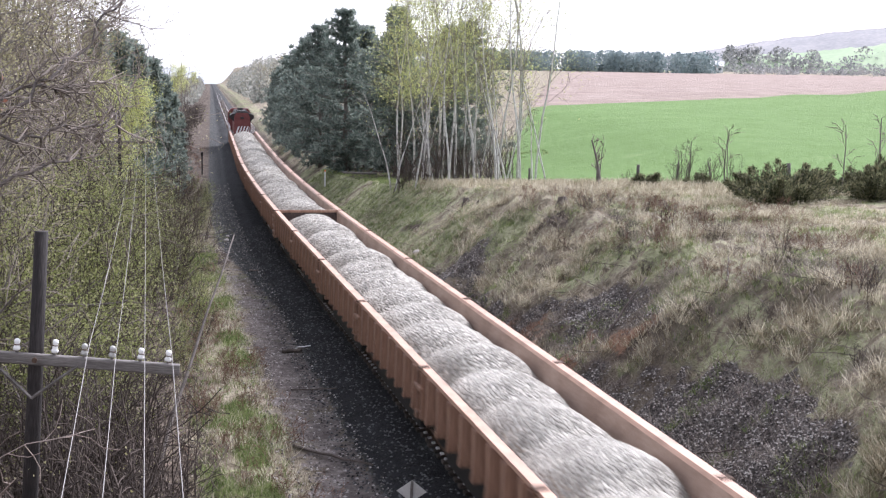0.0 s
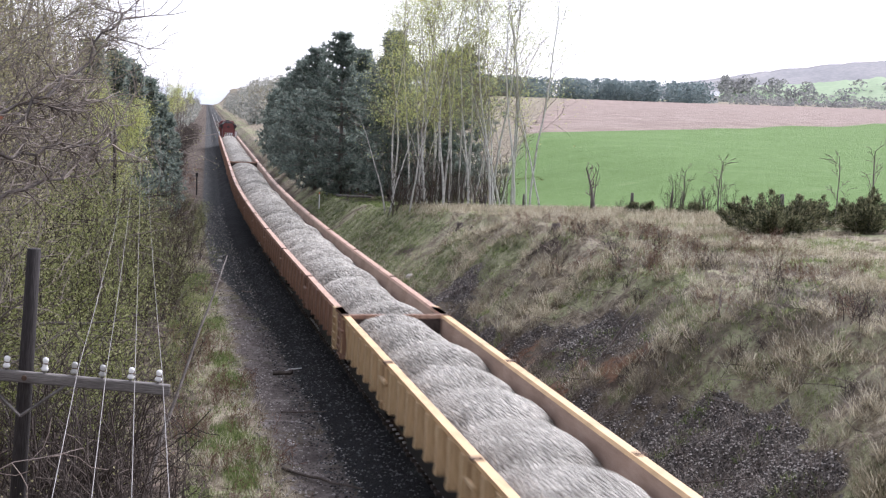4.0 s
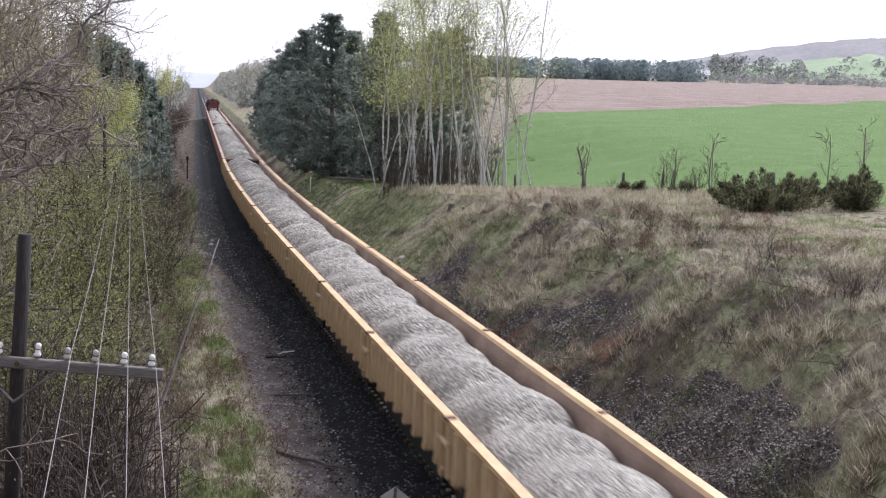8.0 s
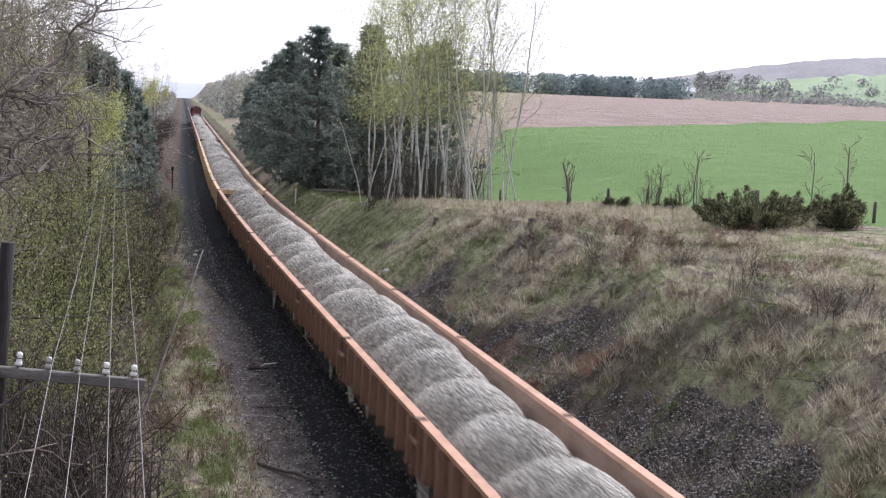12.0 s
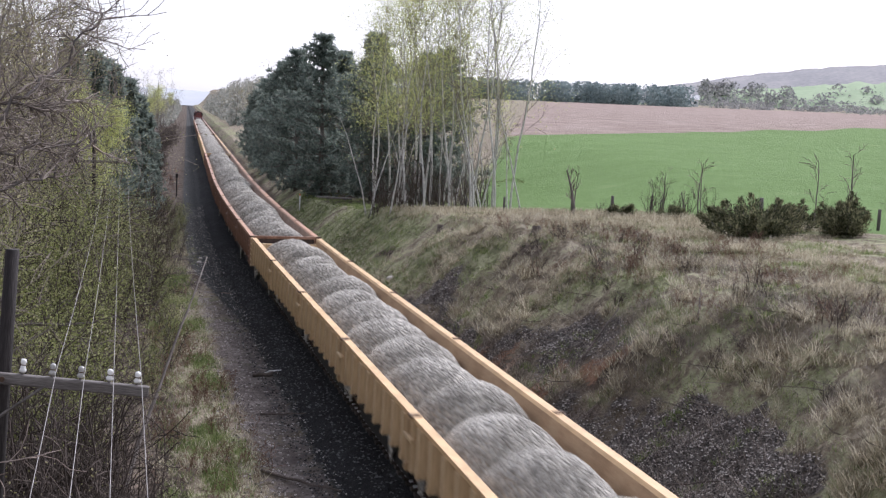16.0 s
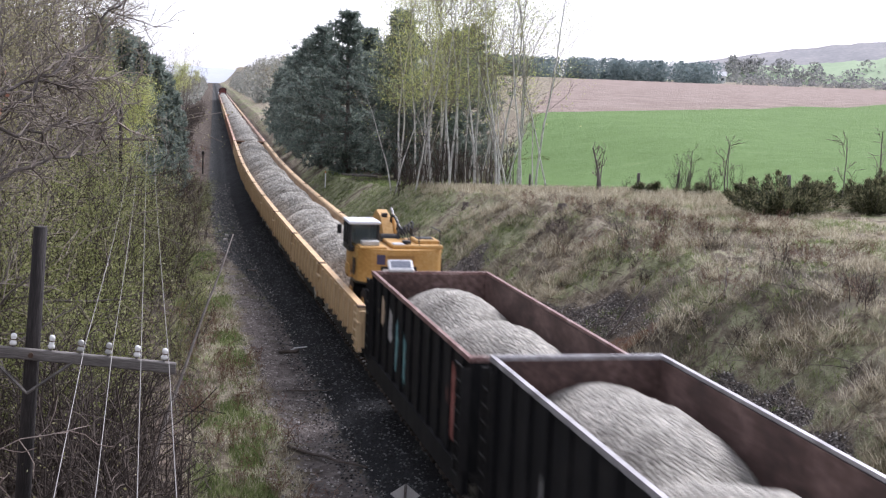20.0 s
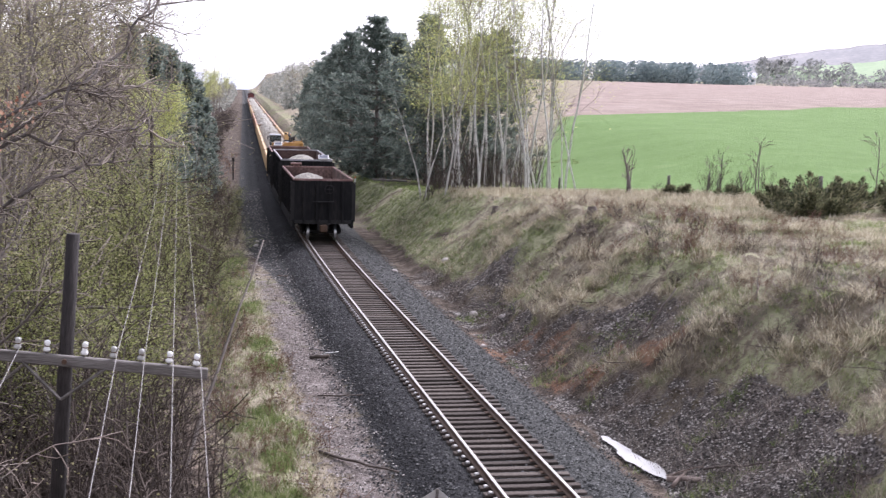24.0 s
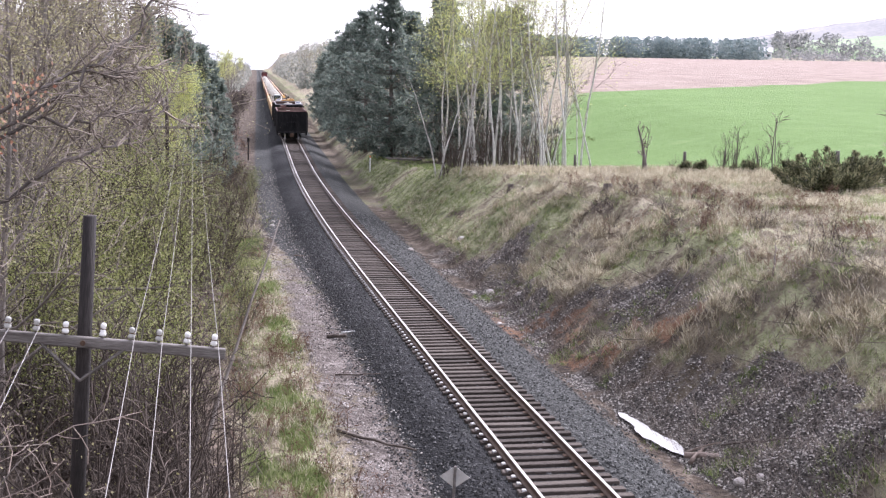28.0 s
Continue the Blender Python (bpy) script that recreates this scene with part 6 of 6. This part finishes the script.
# ---- the pole line ----
def pole(x, y, base, arm_z, top_z, lean, tilt, label):
    """A creosoted pole with one ten-pin crossarm, braces and insulators."""
    e = thing("telegraph_pole", label, "utility pole", "telegraph poles", at=pose(x, y, arm_z, 0, lean, 0))
    part("shaft", Shape().tube([(0, 0, base - arm_z), (0, 0, 0), (0, 0, top_z - arm_z)], [0.105, 0.08, 0.073], 14), M["pole"], e, smooth=True)
    turn = pose(0, 0, 0, 0, tilt, 0)
    arm = part("crossarm", Shape().soft_box(-1.56, 1.56, -0.2, -0.11, -0.06, 0.06, 0.012, steps=1), M["arm"], e, at=turn)
    part("bolt", Shape().disc((0, -0.21, 0), 0.03, 0.03, "y", 8), M["plate"], arm)
    for sx in (-1, 1):
        part("brace", Shape().tube([(sx * 0.46, -0.19, -0.03), (0, -0.15, -0.44)], [0.018, 0.018], 4), M["arm"], arm)
    for i, px in enumerate((-1.42, -1.12, -0.81, -0.51, -0.2, 0.2, 0.51, 0.81, 1.12, 1.42)):
        part("pin", Shape().tube([(px, -0.155, 0.05), (px, -0.155, 0.13)], [0.016, 0.014], 6), M["arm"], arm)
        h = 0.02 if i == 5 else 0
        body = Shape().tube([(px, -0.155, 0.09), (px, -0.155, 0.115), (px, -0.155, 0.13), (px, -0.155, 0.165 + h), (px, -0.155, 0.18 + h), (px, -0.155, 0.205 + h), (px, -0.155, 0.215 + h)],
                            [0.037, 0.041, 0.029, 0.028, 0.035, 0.03, 0.012], 12)
        ins = part("insulator", body, M["porcelain"] if i in (1, 4, 5, 8, 9) else M["glass_ins"], arm, "white porcelain insulator" if i in (1, 4, 5, 8, 9) else "cloudy grey glass insulator", True)
        part("tie_wire", Shape().tube([(px + 0.034 * math.cos(t), -0.155 + 0.034 * math.sin(t), 0.15 + h) for t in [k * 0.7854 for k in range(9)]], [0.006] * 9, 4, False), M["plate"], ins)
    return e


M["glass_ins"] = material("cloudy_grey_glass", [(0.3, 0.3, 0.28), (0.5, 0.5, 0.47)], 30, 0.15, 0, 0)
POLES = ((-1.24, 14.4, -0.8, 5.28, 6.67, 3.6, 2.7), (-1.3, 60.0, -0.6, 5.4, 6.8, 0.0, 0.0), (-1.85, 105.0, -0.5, 5.5, 6.9, 0.5, 0.0), (0.0, 150.0, -0.5, 5.6, 7.0, 0.0, 0.0), (-1.2, -30.0, -0.8, 5.3, 6.7, 0.0, 0.0))
for k, q in enumerate(POLES):
    pole(*q, "dark creosoted telegraph pole with a weathered ten-pin crossarm")


def pin_place(k, px):
    x, y, base, arm_z, top_z, lean, tilt = POLES[k]
    return pose(x, y, arm_z, 0, lean, 0) @ pose(0, 0, 0, 0, tilt, 0) @ Vector((px + 0.04, -0.155, 0.15))


for a, b in ((4, 0), (0, 1), (1, 2), (2, 3)):
    for px in ((-1.12, -0.81, -0.51, 0.51, 0.81, 1.12, 1.42) if a == 4 else (0.51, 0.81, 1.12, 1.42)):
        p, q = pin_place(a, px), pin_place(b, px)
        pts = [p.lerp(q, t / 16) - Vector((0, 0, 0.5 * 4 * (t / 16) * (1 - t / 16))) for t in range(17)]
        tagged(new("wire", Shape().tube(pts, [0.0038] * 17, 4, False).mesh("wire", M["wire"])), "thin pale telegraph wire between the poles", "wire", "telegraph wires")


# ---- small things beside the track ----
def sign():
    e = thing("track_sign", "grey diamond-shaped sign seen from behind on a steel post", "sign", at=pose(4.78, 23.0, -0.86, 0, 2, -12))
    part("post", Shape().soft_box(-0.028, 0.028, -0.028, 0.028, -0.2, 1.66, 0.008, steps=1), M["arm"], e)
    part("plate", Shape().extrude([(-0.29, 1.44), (0, 1.22), (0.29, 1.44), (0, 1.66)], 0.03, 0.036), M["sign_back"], e)
    part("bolt", Shape().disc((0, -0.03, 1.5), 0.012, 0.02, "y", 8), M["plate"], e)


sign()
M["orange_plastic"] = material("orange_plastic", [(0.6, 0.12, 0.03), (0.75, 0.2, 0.06)], 8, 0.5, 0, 0.05)
stake = thing("marker_stake", "small orange marker stake in the gravel", "stake", at=pose(*spot(-3.7, 22.4)))
part("stake", Shape().soft_box(-0.035, 0.035, -0.02, 0.02, -0.1, 0.6, 0.01, steps=1), M["orange_plastic"], stake)
mp = thing("marker_post", "slim white marker post in the grass", "post", at=pose(*spot(5.1, 100)))
part("post", Shape().tube([(0, 0, -0.1), (0, 0, 1.15)], [0.045, 0.045], 8), M["white"], mp)
part("cap", Shape().tube([(0, 0, 1.15), (0, 0, 1.28)], [0.05, 0.045], 8), M["orange_plastic"], mp)
mp = thing("signal_post", "slim dark post beside the track bed", "post", at=pose(*spot(-4.6, 122)))
part("post", Shape().tube([(0, 0, -0.1), (0, 0, 2.0)], [0.07, 0.06], 8), M["pole"], mp)
part("head", Shape().soft_box(-0.12, 0.12, -0.1, 0.1, 1.8, 2.15, 0.03, steps=1), M["pole"], mp)

rng = random.Random(77)


def stick(name, label, category, p, q, r0, r1, mat, crook=0.05):
    pts = []
    for i in range(7):
        v = Vector(p).lerp(Vector(q), i / 6)
        pts.append(v + unit(rng) * crook * (0.5 if 0 < i < 6 else 0))
    ob = new(name, Shape().tube(pts, [r0 + (r1 - r0) * i / 6 for i in range(7)], 7).mesh(name, M[mat], True))
    return tagged(ob, label, category)


def on(x, y, up=0.0):
    return (x, y, ground_z(x - centre(y), y) + up)


stick("fallen_pole", "long dark rotten pole lying in the gravel", "log", on(3.43, 30.8, 0.04), on(5.03, 28.4, 0.05), 0.045, 0.025, "rotten", 0.08)
stick("fallen_branch", "thin dark branch on the gravel path", "branch", on(4.0, 36.5, 0.05), on(5.2, 35.6, 0.05), 0.03, 0.015, "rotten")
stick("old_board", "dark broken board on the gravel path", "board", on(4.3, 41.9, 0.06), on(4.9, 41.6, 0.06), 0.07, 0.06, "rotten", 0.02)
stick("pale_stick", "bleached stick lying on the ballast edge", "stick", on(4.6, 42.1, 0.04), on(5.2, 41.6, 0.05), 0.03, 0.015, "white", 0.12)
stick("pale_stick", "bleached stick lying on the ballast edge", "stick", on(4.6, 60.5, 0.05), on(5.0, 59.6, 0.05), 0.03, 0.02, "twig_pale", 0.04)
stick("fallen_log", "pale broken log beside the puddle", "log", on(11.62, 28.1, 0.12), on(12.05, 27.2, 0.2), 0.08, 0.05, "twig_pale", 0.05)
stick("fallen_log", "pale broken log beside the puddle", "log", on(11.5, 27.5, 0.1), on(12.0, 27.9, 0.26), 0.06, 0.03, "twig_pale", 0.05)
stick("fallen_branch", "forked bleached branch by the puddle", "branch", on(11.7, 28.4, 0.1), on(12.2, 27.4, 0.35), 0.03, 0.012, "twig_pale", 0.06)
stick("fallen_branch", "forked bleached branch by the puddle", "branch", on(11.55, 27.0, 0.05), on(12.1, 27.6, 0.2), 0.03, 0.012, "rotten", 0.06)
stick("fallen_branch", "long thin dead branch across the ditch", "branch", on(12.3, 27.6, 0.2), on(13.2, 25.0, 0.25), 0.03, 0.012, "rotten", 0.05)
stick("fallen_log", "grey log in the grass below the pines", "log", on(15.0, 100.5, 0.12), on(17.6, 99.0, 0.12), 0.12, 0.09, "arm", 0.05)
stick("fallen_branch", "grey dead branch lying on the bank", "branch", on(15.3, 50.0, 0.1), on(17.1, 49.0, 0.12), 0.05, 0.02, "rotten", 0.1)
stick("fallen_branch", "grey dead branch lying on the bank", "branch", on(13.7, 36.0, 0.1), on(15.3, 37.2, 0.15), 0.045, 0.02, "rotten", 0.1)
stick("fallen_branch", "grey dead branch lying on the bank", "branch", on(16.0, 33.0, 0.1), on(16.9, 34.8, 0.2), 0.04, 0.02, "rotten", 0.1)
stick("leaning_sapling", "dark bare sapling leaning out over the verge", "tree", on(-0.2, 27.0, 0.0), (2.0, 31.0, 4.6), 0.06, 0.015, "bark_dark", 0.12)
for x, y, r in ((11.75, 49.7, 0.2), (11.2, 50.4, 0.12), (10.8, 44.0, 0.12), (12.2, 46.8, 0.14), (10.6, 62.5, 0.15), (12.9, 61.0, 0.22), (3.9, 33.0, 0.1), (18.2, 56.5, 0.16), (18.8, 55.8, 0.13), (4.2, 72.0, 0.16), (4.4, 74.0, 0.12), (11.9, 25.6, 0.14), (12.2, 25.2, 0.1)):
    b = bmesh.new()
    bmesh.ops.create_icosphere(b, subdivisions=2, radius=r)
    for w in b.verts:
        w.co = w.co * (1 + 0.35 * noise.noise(w.co * (2.2 / r) * 0.5 + Vector((x, y, 0))))
        w.co.z *= 0.7
    me = bpy.data.meshes.new("rock")
    b.to_mesh(me)
    b.free()
    me.materials.append(M["stone_pale"])
    tagged(new("rock", me), "pale rock lying beside the track", "rock", "loose rocks").matrix_basis = pose(*on(x, y, r * 0.25), 0, 0, x * 77)

# tree stumps and a burrow's dark mouth on the bank
for x, y, s in ((17.2, 51.5, 0.3), (20.9, 40.6, 0.28), (15.6, 62.0, 0.25)):
    st = thing("tree_stump", "dark weathered stump in the bank grass", "stump", "bank stumps", at=pose(*on(x, y)))
    part("stump", Shape().tube([(0, 0, -0.2), (0.02, 0, 0.1), (0, 0.03, 0.3)], [s, s * 0.75, s * 0.6], 10), M["rotten"], st, smooth=True)

# puddle in the ditch, an even pale grey with a soft gloss
wm = bpy.data.materials.new("pale_puddle")
wm.use_nodes = True
wb = wm.node_tree.nodes["Principled BSDF"]
wb.inputs["Base Color"].default_value = (0.55, 0.55, 0.54, 1)
wb.inputs["Roughness"].default_value = 0.3
wb.inputs["Specular IOR Level"].default_value = 0.5
wb.inputs["IOR"].default_value = 1.33
pts = []
for i in range(40):
    a = 2 * math.pi * i / 40
    u = math.cos(a)
    half = 0.25 + 0.08 * math.sin(3 * a + 1) + 0.05 * math.sin(7 * a) + 0.03 * math.sin(17 * a)
    pts.append((11.46 - 0.17 * u + math.sin(a) * half, 30.1 + 2.0 * u, 0))
water_z = ground_z(4.02, 30.1) + 0.1
wme = bpy.data.meshes.new("puddle")
wme.from_pydata([(x, y, water_z) for x, y, _ in pts], [], [list(range(40))])
wme.materials.append(wm)
tagged(new("puddle", wme), "pale puddle lying in the ditch", "puddle", kind="structure")

# fence posts along the field
for x, y, h, r in ((24.6, 61.5, 1.15, 0.09), (31.9, 59.2, 1.3, 0.12), (27.9, 64.2, 1.2, 0.05), (28.4, 64.0, 0.9, 0.04), (23.1, 63.3, 1.0, 0.1), (20.6, 67.5, 1.0, 0.07), (18.9, 69.5, 0.9, 0.06), (36.0, 55.0, 1.2, 0.09)):
    fp = thing("fence_post", "grey weathered wooden fence post", "fence post", "field fence posts", at=pose(*on(x, y), rng.uniform(-4, 4), rng.uniform(-4, 4), 0))
    part("post", Shape().tube([(0, 0, -0.3), (0, 0, h * 0.6), (0.01, 0, h)], [r, r * 0.95, r * 0.9], 9), M["fence"], fp, smooth=True)


# ---- loose stones: joined, too many to count ----
def stones(seed, count, d0, d1, y0, y1, want, s0, s1):
    r = random.Random(seed)
    rs = np.random.RandomState(seed)
    pts = []
    while len(pts) < count:
        d, y = r.uniform(d0, d1), y0 + (y1 - y0) * r.random() ** 1.4
        if r.random() < want(d, y):
            pts.append(spot(d, y, -0.01))
    c = np.array(pts)
    base = np.array([(1, 0, 0), (0, 1, 0), (-1, 0, 0), (0, -1, 0), (0, 0, 0.8), (0, 0, -0.8)], float)
    k = len(c)
    size = rs.uniform(s0, s1, (k, 1, 1))
    a = rs.uniform(0, 6.28, k)
    v = base[None] * rs.uniform(0.6, 1.3, (k, 6, 1)) * size
    x, y = v[..., 0] * np.cos(a)[:, None] - v[..., 1] * np.sin(a)[:, None], v[..., 0] * np.sin(a)[:, None] + v[..., 1] * np.cos(a)[:, None]
    v = np.stack([x, y, v[..., 2]], -1) + c[:, None]
    f = np.array([(0, 1, 4), (1, 2, 4), (2, 3, 4), (3, 0, 4)])
    s = Shape()
    s.v = v.reshape(-1, 3).tolist()
    s.f = (f[None] + (np.arange(k) * 6)[:, None, None]).reshape(-1, 3).tolist()
    s.n = len(s.v)
    return s


tagged(new("ballast_stones", stones(1, 8000, 1.2, 3.5, 18, 75, lambda d, y: 1.0 if abs(d) > 1.35 else 0.4, 0.022, 0.05).mesh("ballast_stones", M["stone"])), "grey crushed ballast stones beside the rails", "stones", kind="stuff")
tagged(new("sooty_ballast_stones", stones(7, 9000, -3.0, 1.2, 18, 75, lambda d, y: 1.0 if d < -1.15 else 0.2, 0.022, 0.05).mesh("sooty_ballast_stones", M["stone_soot_shade"])), "ballast stones coloured dark for soot and train shade along the track's edge", "stones", kind="stuff")
tagged(new("shale_stones", stones(2, 17000, 3.4, 8.5, 20, 60, lambda d, y: ramp(zones(d, y)["shale"], 0.3, 0.7), 0.014, 0.042).mesh("shale_stones", M["stone_dark"])), "dark loose shale spilled down the bank", "stones", kind="stuff")
tagged(new("path_gravel", stones(3, 7000, -4.8, -2.3, 20, 110, lambda d, y: 0.9, 0.018, 0.05).mesh("path_gravel", M["stone_pale"])), "pale mixed gravel of the trackside path", "stones", kind="stuff")

# dead sticks scattered on the bank and under the shrubs
litter = Shape()
for i in range(700):
    if i % 2:
        d, y = rng.uniform(4.4, 13), 20 + 45 * rng.random() ** 1.3
    else:
        d, y = rng.uniform(-12, -6.5), 14 + 45 * rng.random()
    p = Vector(spot(d, y, -0.03))
    a = rng.uniform(0, 6.28)
    ln = rng.uniform(0.4, 1.5)
    q = p + Vector((math.cos(a) * ln, math.sin(a) * ln, rng.uniform(0.0, 0.5) if i % 2 else rng.uniform(0.2, 1.6)))
    litter.tube([p, p.lerp(q, 0.5) + unit(rng) * 0.06, q], [0.014, 0.011, 0.006], 3, False)
tagged(new("dead_sticks", litter.mesh("dead_sticks", M["twig"])), "dead sticks and stalks on the ground", "sticks", kind="stuff")


# ---- distance: woods at the field's end, hills, a farm ----
def polar(a, r):
    return r * math.sin(math.radians(a)), r * math.cos(math.radians(a))


def woods(name, seed, spots, mat, label):
    """A far wood: every tree a trunkless mass of leaf clumps with an uneven top."""
    rs = np.random.RandomState(seed)
    quads = []
    for x, y, z, h, w in spots:
        n = 90
        u = rs.uniform(0.05, 1, (n, 1))
        a = rs.uniform(0, 6.28, (n, 1))
        rad = w * np.sqrt(rs.uniform(0.05, 1, (n, 1))) * np.sin(np.clip(u, 0.12, 0.97) * np.pi) ** 0.5
        c = np.concatenate([x + np.cos(a) * rad, y + np.sin(a) * rad, z + u * h], 1)
        d1 = rs.normal(0, 1, (n, 3))
        d1 /= np.linalg.norm(d1, axis=1, keepdims=True)
        d2 = np.cross(d1, rs.normal(0, 1, (n, 3)))
        d2 /= np.linalg.norm(d2, axis=1, keepdims=True)
        s = w * rs.uniform(0.1, 0.22, (n, 1))
        quads.append(np.stack([c - d1 * s, c + d2 * s * 0.7, c + d1 * s, c - d2 * s * 0.7], 1))
    return tagged(new(name, Shape().quads(np.concatenate(quads)).mesh(name, M[mat])), label, "woods", kind="stuff")


def land(x, y):
    return ground_z((x - centre(y)) / (1 + 0.25 * ramp(y, 600, 2400)), y)


r = random.Random(5)
spots = []
for i in range(420):
    a = 9 + 16 * r.random()
    x, y = polar(a, 575 + r.uniform(0, 45))
    spots.append((x, y, land(x, y) - 1, r.uniform(8.5, 11), r.uniform(2.5, 4.5)))
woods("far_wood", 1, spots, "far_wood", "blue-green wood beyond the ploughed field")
spots = []
for i in range(170):
    a = 25 + 22 * r.random()
    x, y = polar(a, r.choice((590, 600, 640, 700, 760)) + r.uniform(0, 30))
    spots.append((x, y, land(x, y) - 1, r.uniform(2, 4.5), r.uniform(2, 3.5)))
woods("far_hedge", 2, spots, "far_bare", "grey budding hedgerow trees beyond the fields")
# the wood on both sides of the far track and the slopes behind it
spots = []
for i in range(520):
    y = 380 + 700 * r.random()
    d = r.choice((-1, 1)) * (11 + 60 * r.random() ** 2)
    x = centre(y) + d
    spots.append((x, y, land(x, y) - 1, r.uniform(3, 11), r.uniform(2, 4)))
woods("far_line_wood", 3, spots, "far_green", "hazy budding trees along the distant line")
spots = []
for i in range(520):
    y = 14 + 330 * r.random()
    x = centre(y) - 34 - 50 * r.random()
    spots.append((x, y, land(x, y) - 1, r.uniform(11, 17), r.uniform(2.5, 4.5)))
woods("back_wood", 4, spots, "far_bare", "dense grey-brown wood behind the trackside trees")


def ridge(name, mat, label, dist, tops, depth=300):
    """A far hill: tops gives pairs of bearing and height."""
    s = Shape()
    k = 120
    a0, a1 = tops[0][0], tops[-1][0]
    for i in range(k + 1):
        a = a0 + (a1 - a0) * i / k
        h = table(a, tops) + 2.0 * noise.noise(Vector((a * 1.3, dist, 0))) + 1.2 * noise.noise(Vector((a * 6, dist, 3))) + 0.9 * noise.noise(Vector((a * 17, dist, 5)))
        for rr, hh in ((dist - depth, 0.0), (dist - depth * 0.4, h * 0.6), (dist, h), (dist + depth, 0.0)):
            x, y = polar(a, rr)
            s.v.append((x, y, hh))
    s.n = len(s.v)
    s.f = [[i * 4 + j, i * 4 + j + 1, i * 4 + j + 5, i * 4 + j + 4] for i in range(k) for j in range(3)]
    tagged(new(name, s.mesh(name, M[mat], True)), label, "hill", kind="structure")


# Haze laid into the hill colours: greyed woods, pale blue ridge.
M["hill_wood"] = material("haze_tinted_wooded_hill", [(0.17, 0.175, 0.185), (0.225, 0.225, 0.23), (0.29, 0.28, 0.275)], 0.02, 0.95, 0, 0, 0.2)
M["hill_blue"] = material("haze_blue_hill", [(0.4, 0.43, 0.47), (0.46, 0.49, 0.52)], 0.01, 0.95, 0, 0, 0.1)
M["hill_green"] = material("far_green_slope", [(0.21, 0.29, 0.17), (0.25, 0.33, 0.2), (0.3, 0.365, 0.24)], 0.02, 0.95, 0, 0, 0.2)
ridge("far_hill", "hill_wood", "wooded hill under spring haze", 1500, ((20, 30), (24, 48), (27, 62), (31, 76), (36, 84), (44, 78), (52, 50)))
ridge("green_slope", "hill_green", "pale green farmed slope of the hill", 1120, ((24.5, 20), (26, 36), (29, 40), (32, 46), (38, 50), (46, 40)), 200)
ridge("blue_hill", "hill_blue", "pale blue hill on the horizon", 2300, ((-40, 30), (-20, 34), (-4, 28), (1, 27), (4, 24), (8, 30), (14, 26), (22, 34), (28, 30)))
spots = []
for i in range(150):
    a = 25.5 + 20 * r.random() ** 2
    q = r.choice((1000, 1040, 1075))
    x, y = polar(a, q + r.uniform(0, 25))
    spots.append((x, y, 14 + (q - 1000) * 0.2, r.uniform(9, 15), r.uniform(4, 8)))
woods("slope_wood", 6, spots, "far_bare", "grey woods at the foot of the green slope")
spots = []
for a, q, h in ((32.2, 520, 9), (32.6, 522, 12), (32.9, 518, 10), (33.3, 524, 8), (31.6, 526, 6), (34.0, 520, 11)):
    x, y = polar(a, q)
    spots.append((x, y, land(x, y) - 0.5, h, 1.6))
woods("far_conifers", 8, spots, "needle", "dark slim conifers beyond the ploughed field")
M["barn"] = material("white_farm_siding", [(0.6, 0.6, 0.6), (0.78, 0.78, 0.78)], 0.5, 0.7, 0, 0)
M["barn_roof"] = material("grey_metal_roof", [(0.3, 0.31, 0.33), (0.45, 0.46, 0.48)], 0.5, 0.5, 0.2, 0)
for a, dist, w in ((12.6, 560, 22), (14.2, 565, 12), (24.9, 640, 9)):
    x, y = polar(a, dist)
    z = land(x, y)
    fb = thing("farm_building", "low white farm building with a grey roof", "building", "far farm buildings", at=pose(x, y, z, 0, 0, -a))
    part("wall", Shape().box(-w / 2, w / 2, -4, 4, -1, 3.4), M["barn"], fb)
    part("roof", Shape().extrude([(-4.6, 3.3), (4.6, 3.3), (0, 5.6)], -w / 2 - 0.4, w / 2 + 0.4, "x"), M["barn_roof"], fb)
    for i in range(3):
        part("window", Shape().box(-w * 0.35 + i * w * 0.3, -w * 0.35 + i * w * 0.3 + 1.4, -4.02, -3.98, 1.2, 2.4), M["cab_dark"], fb)


motions()
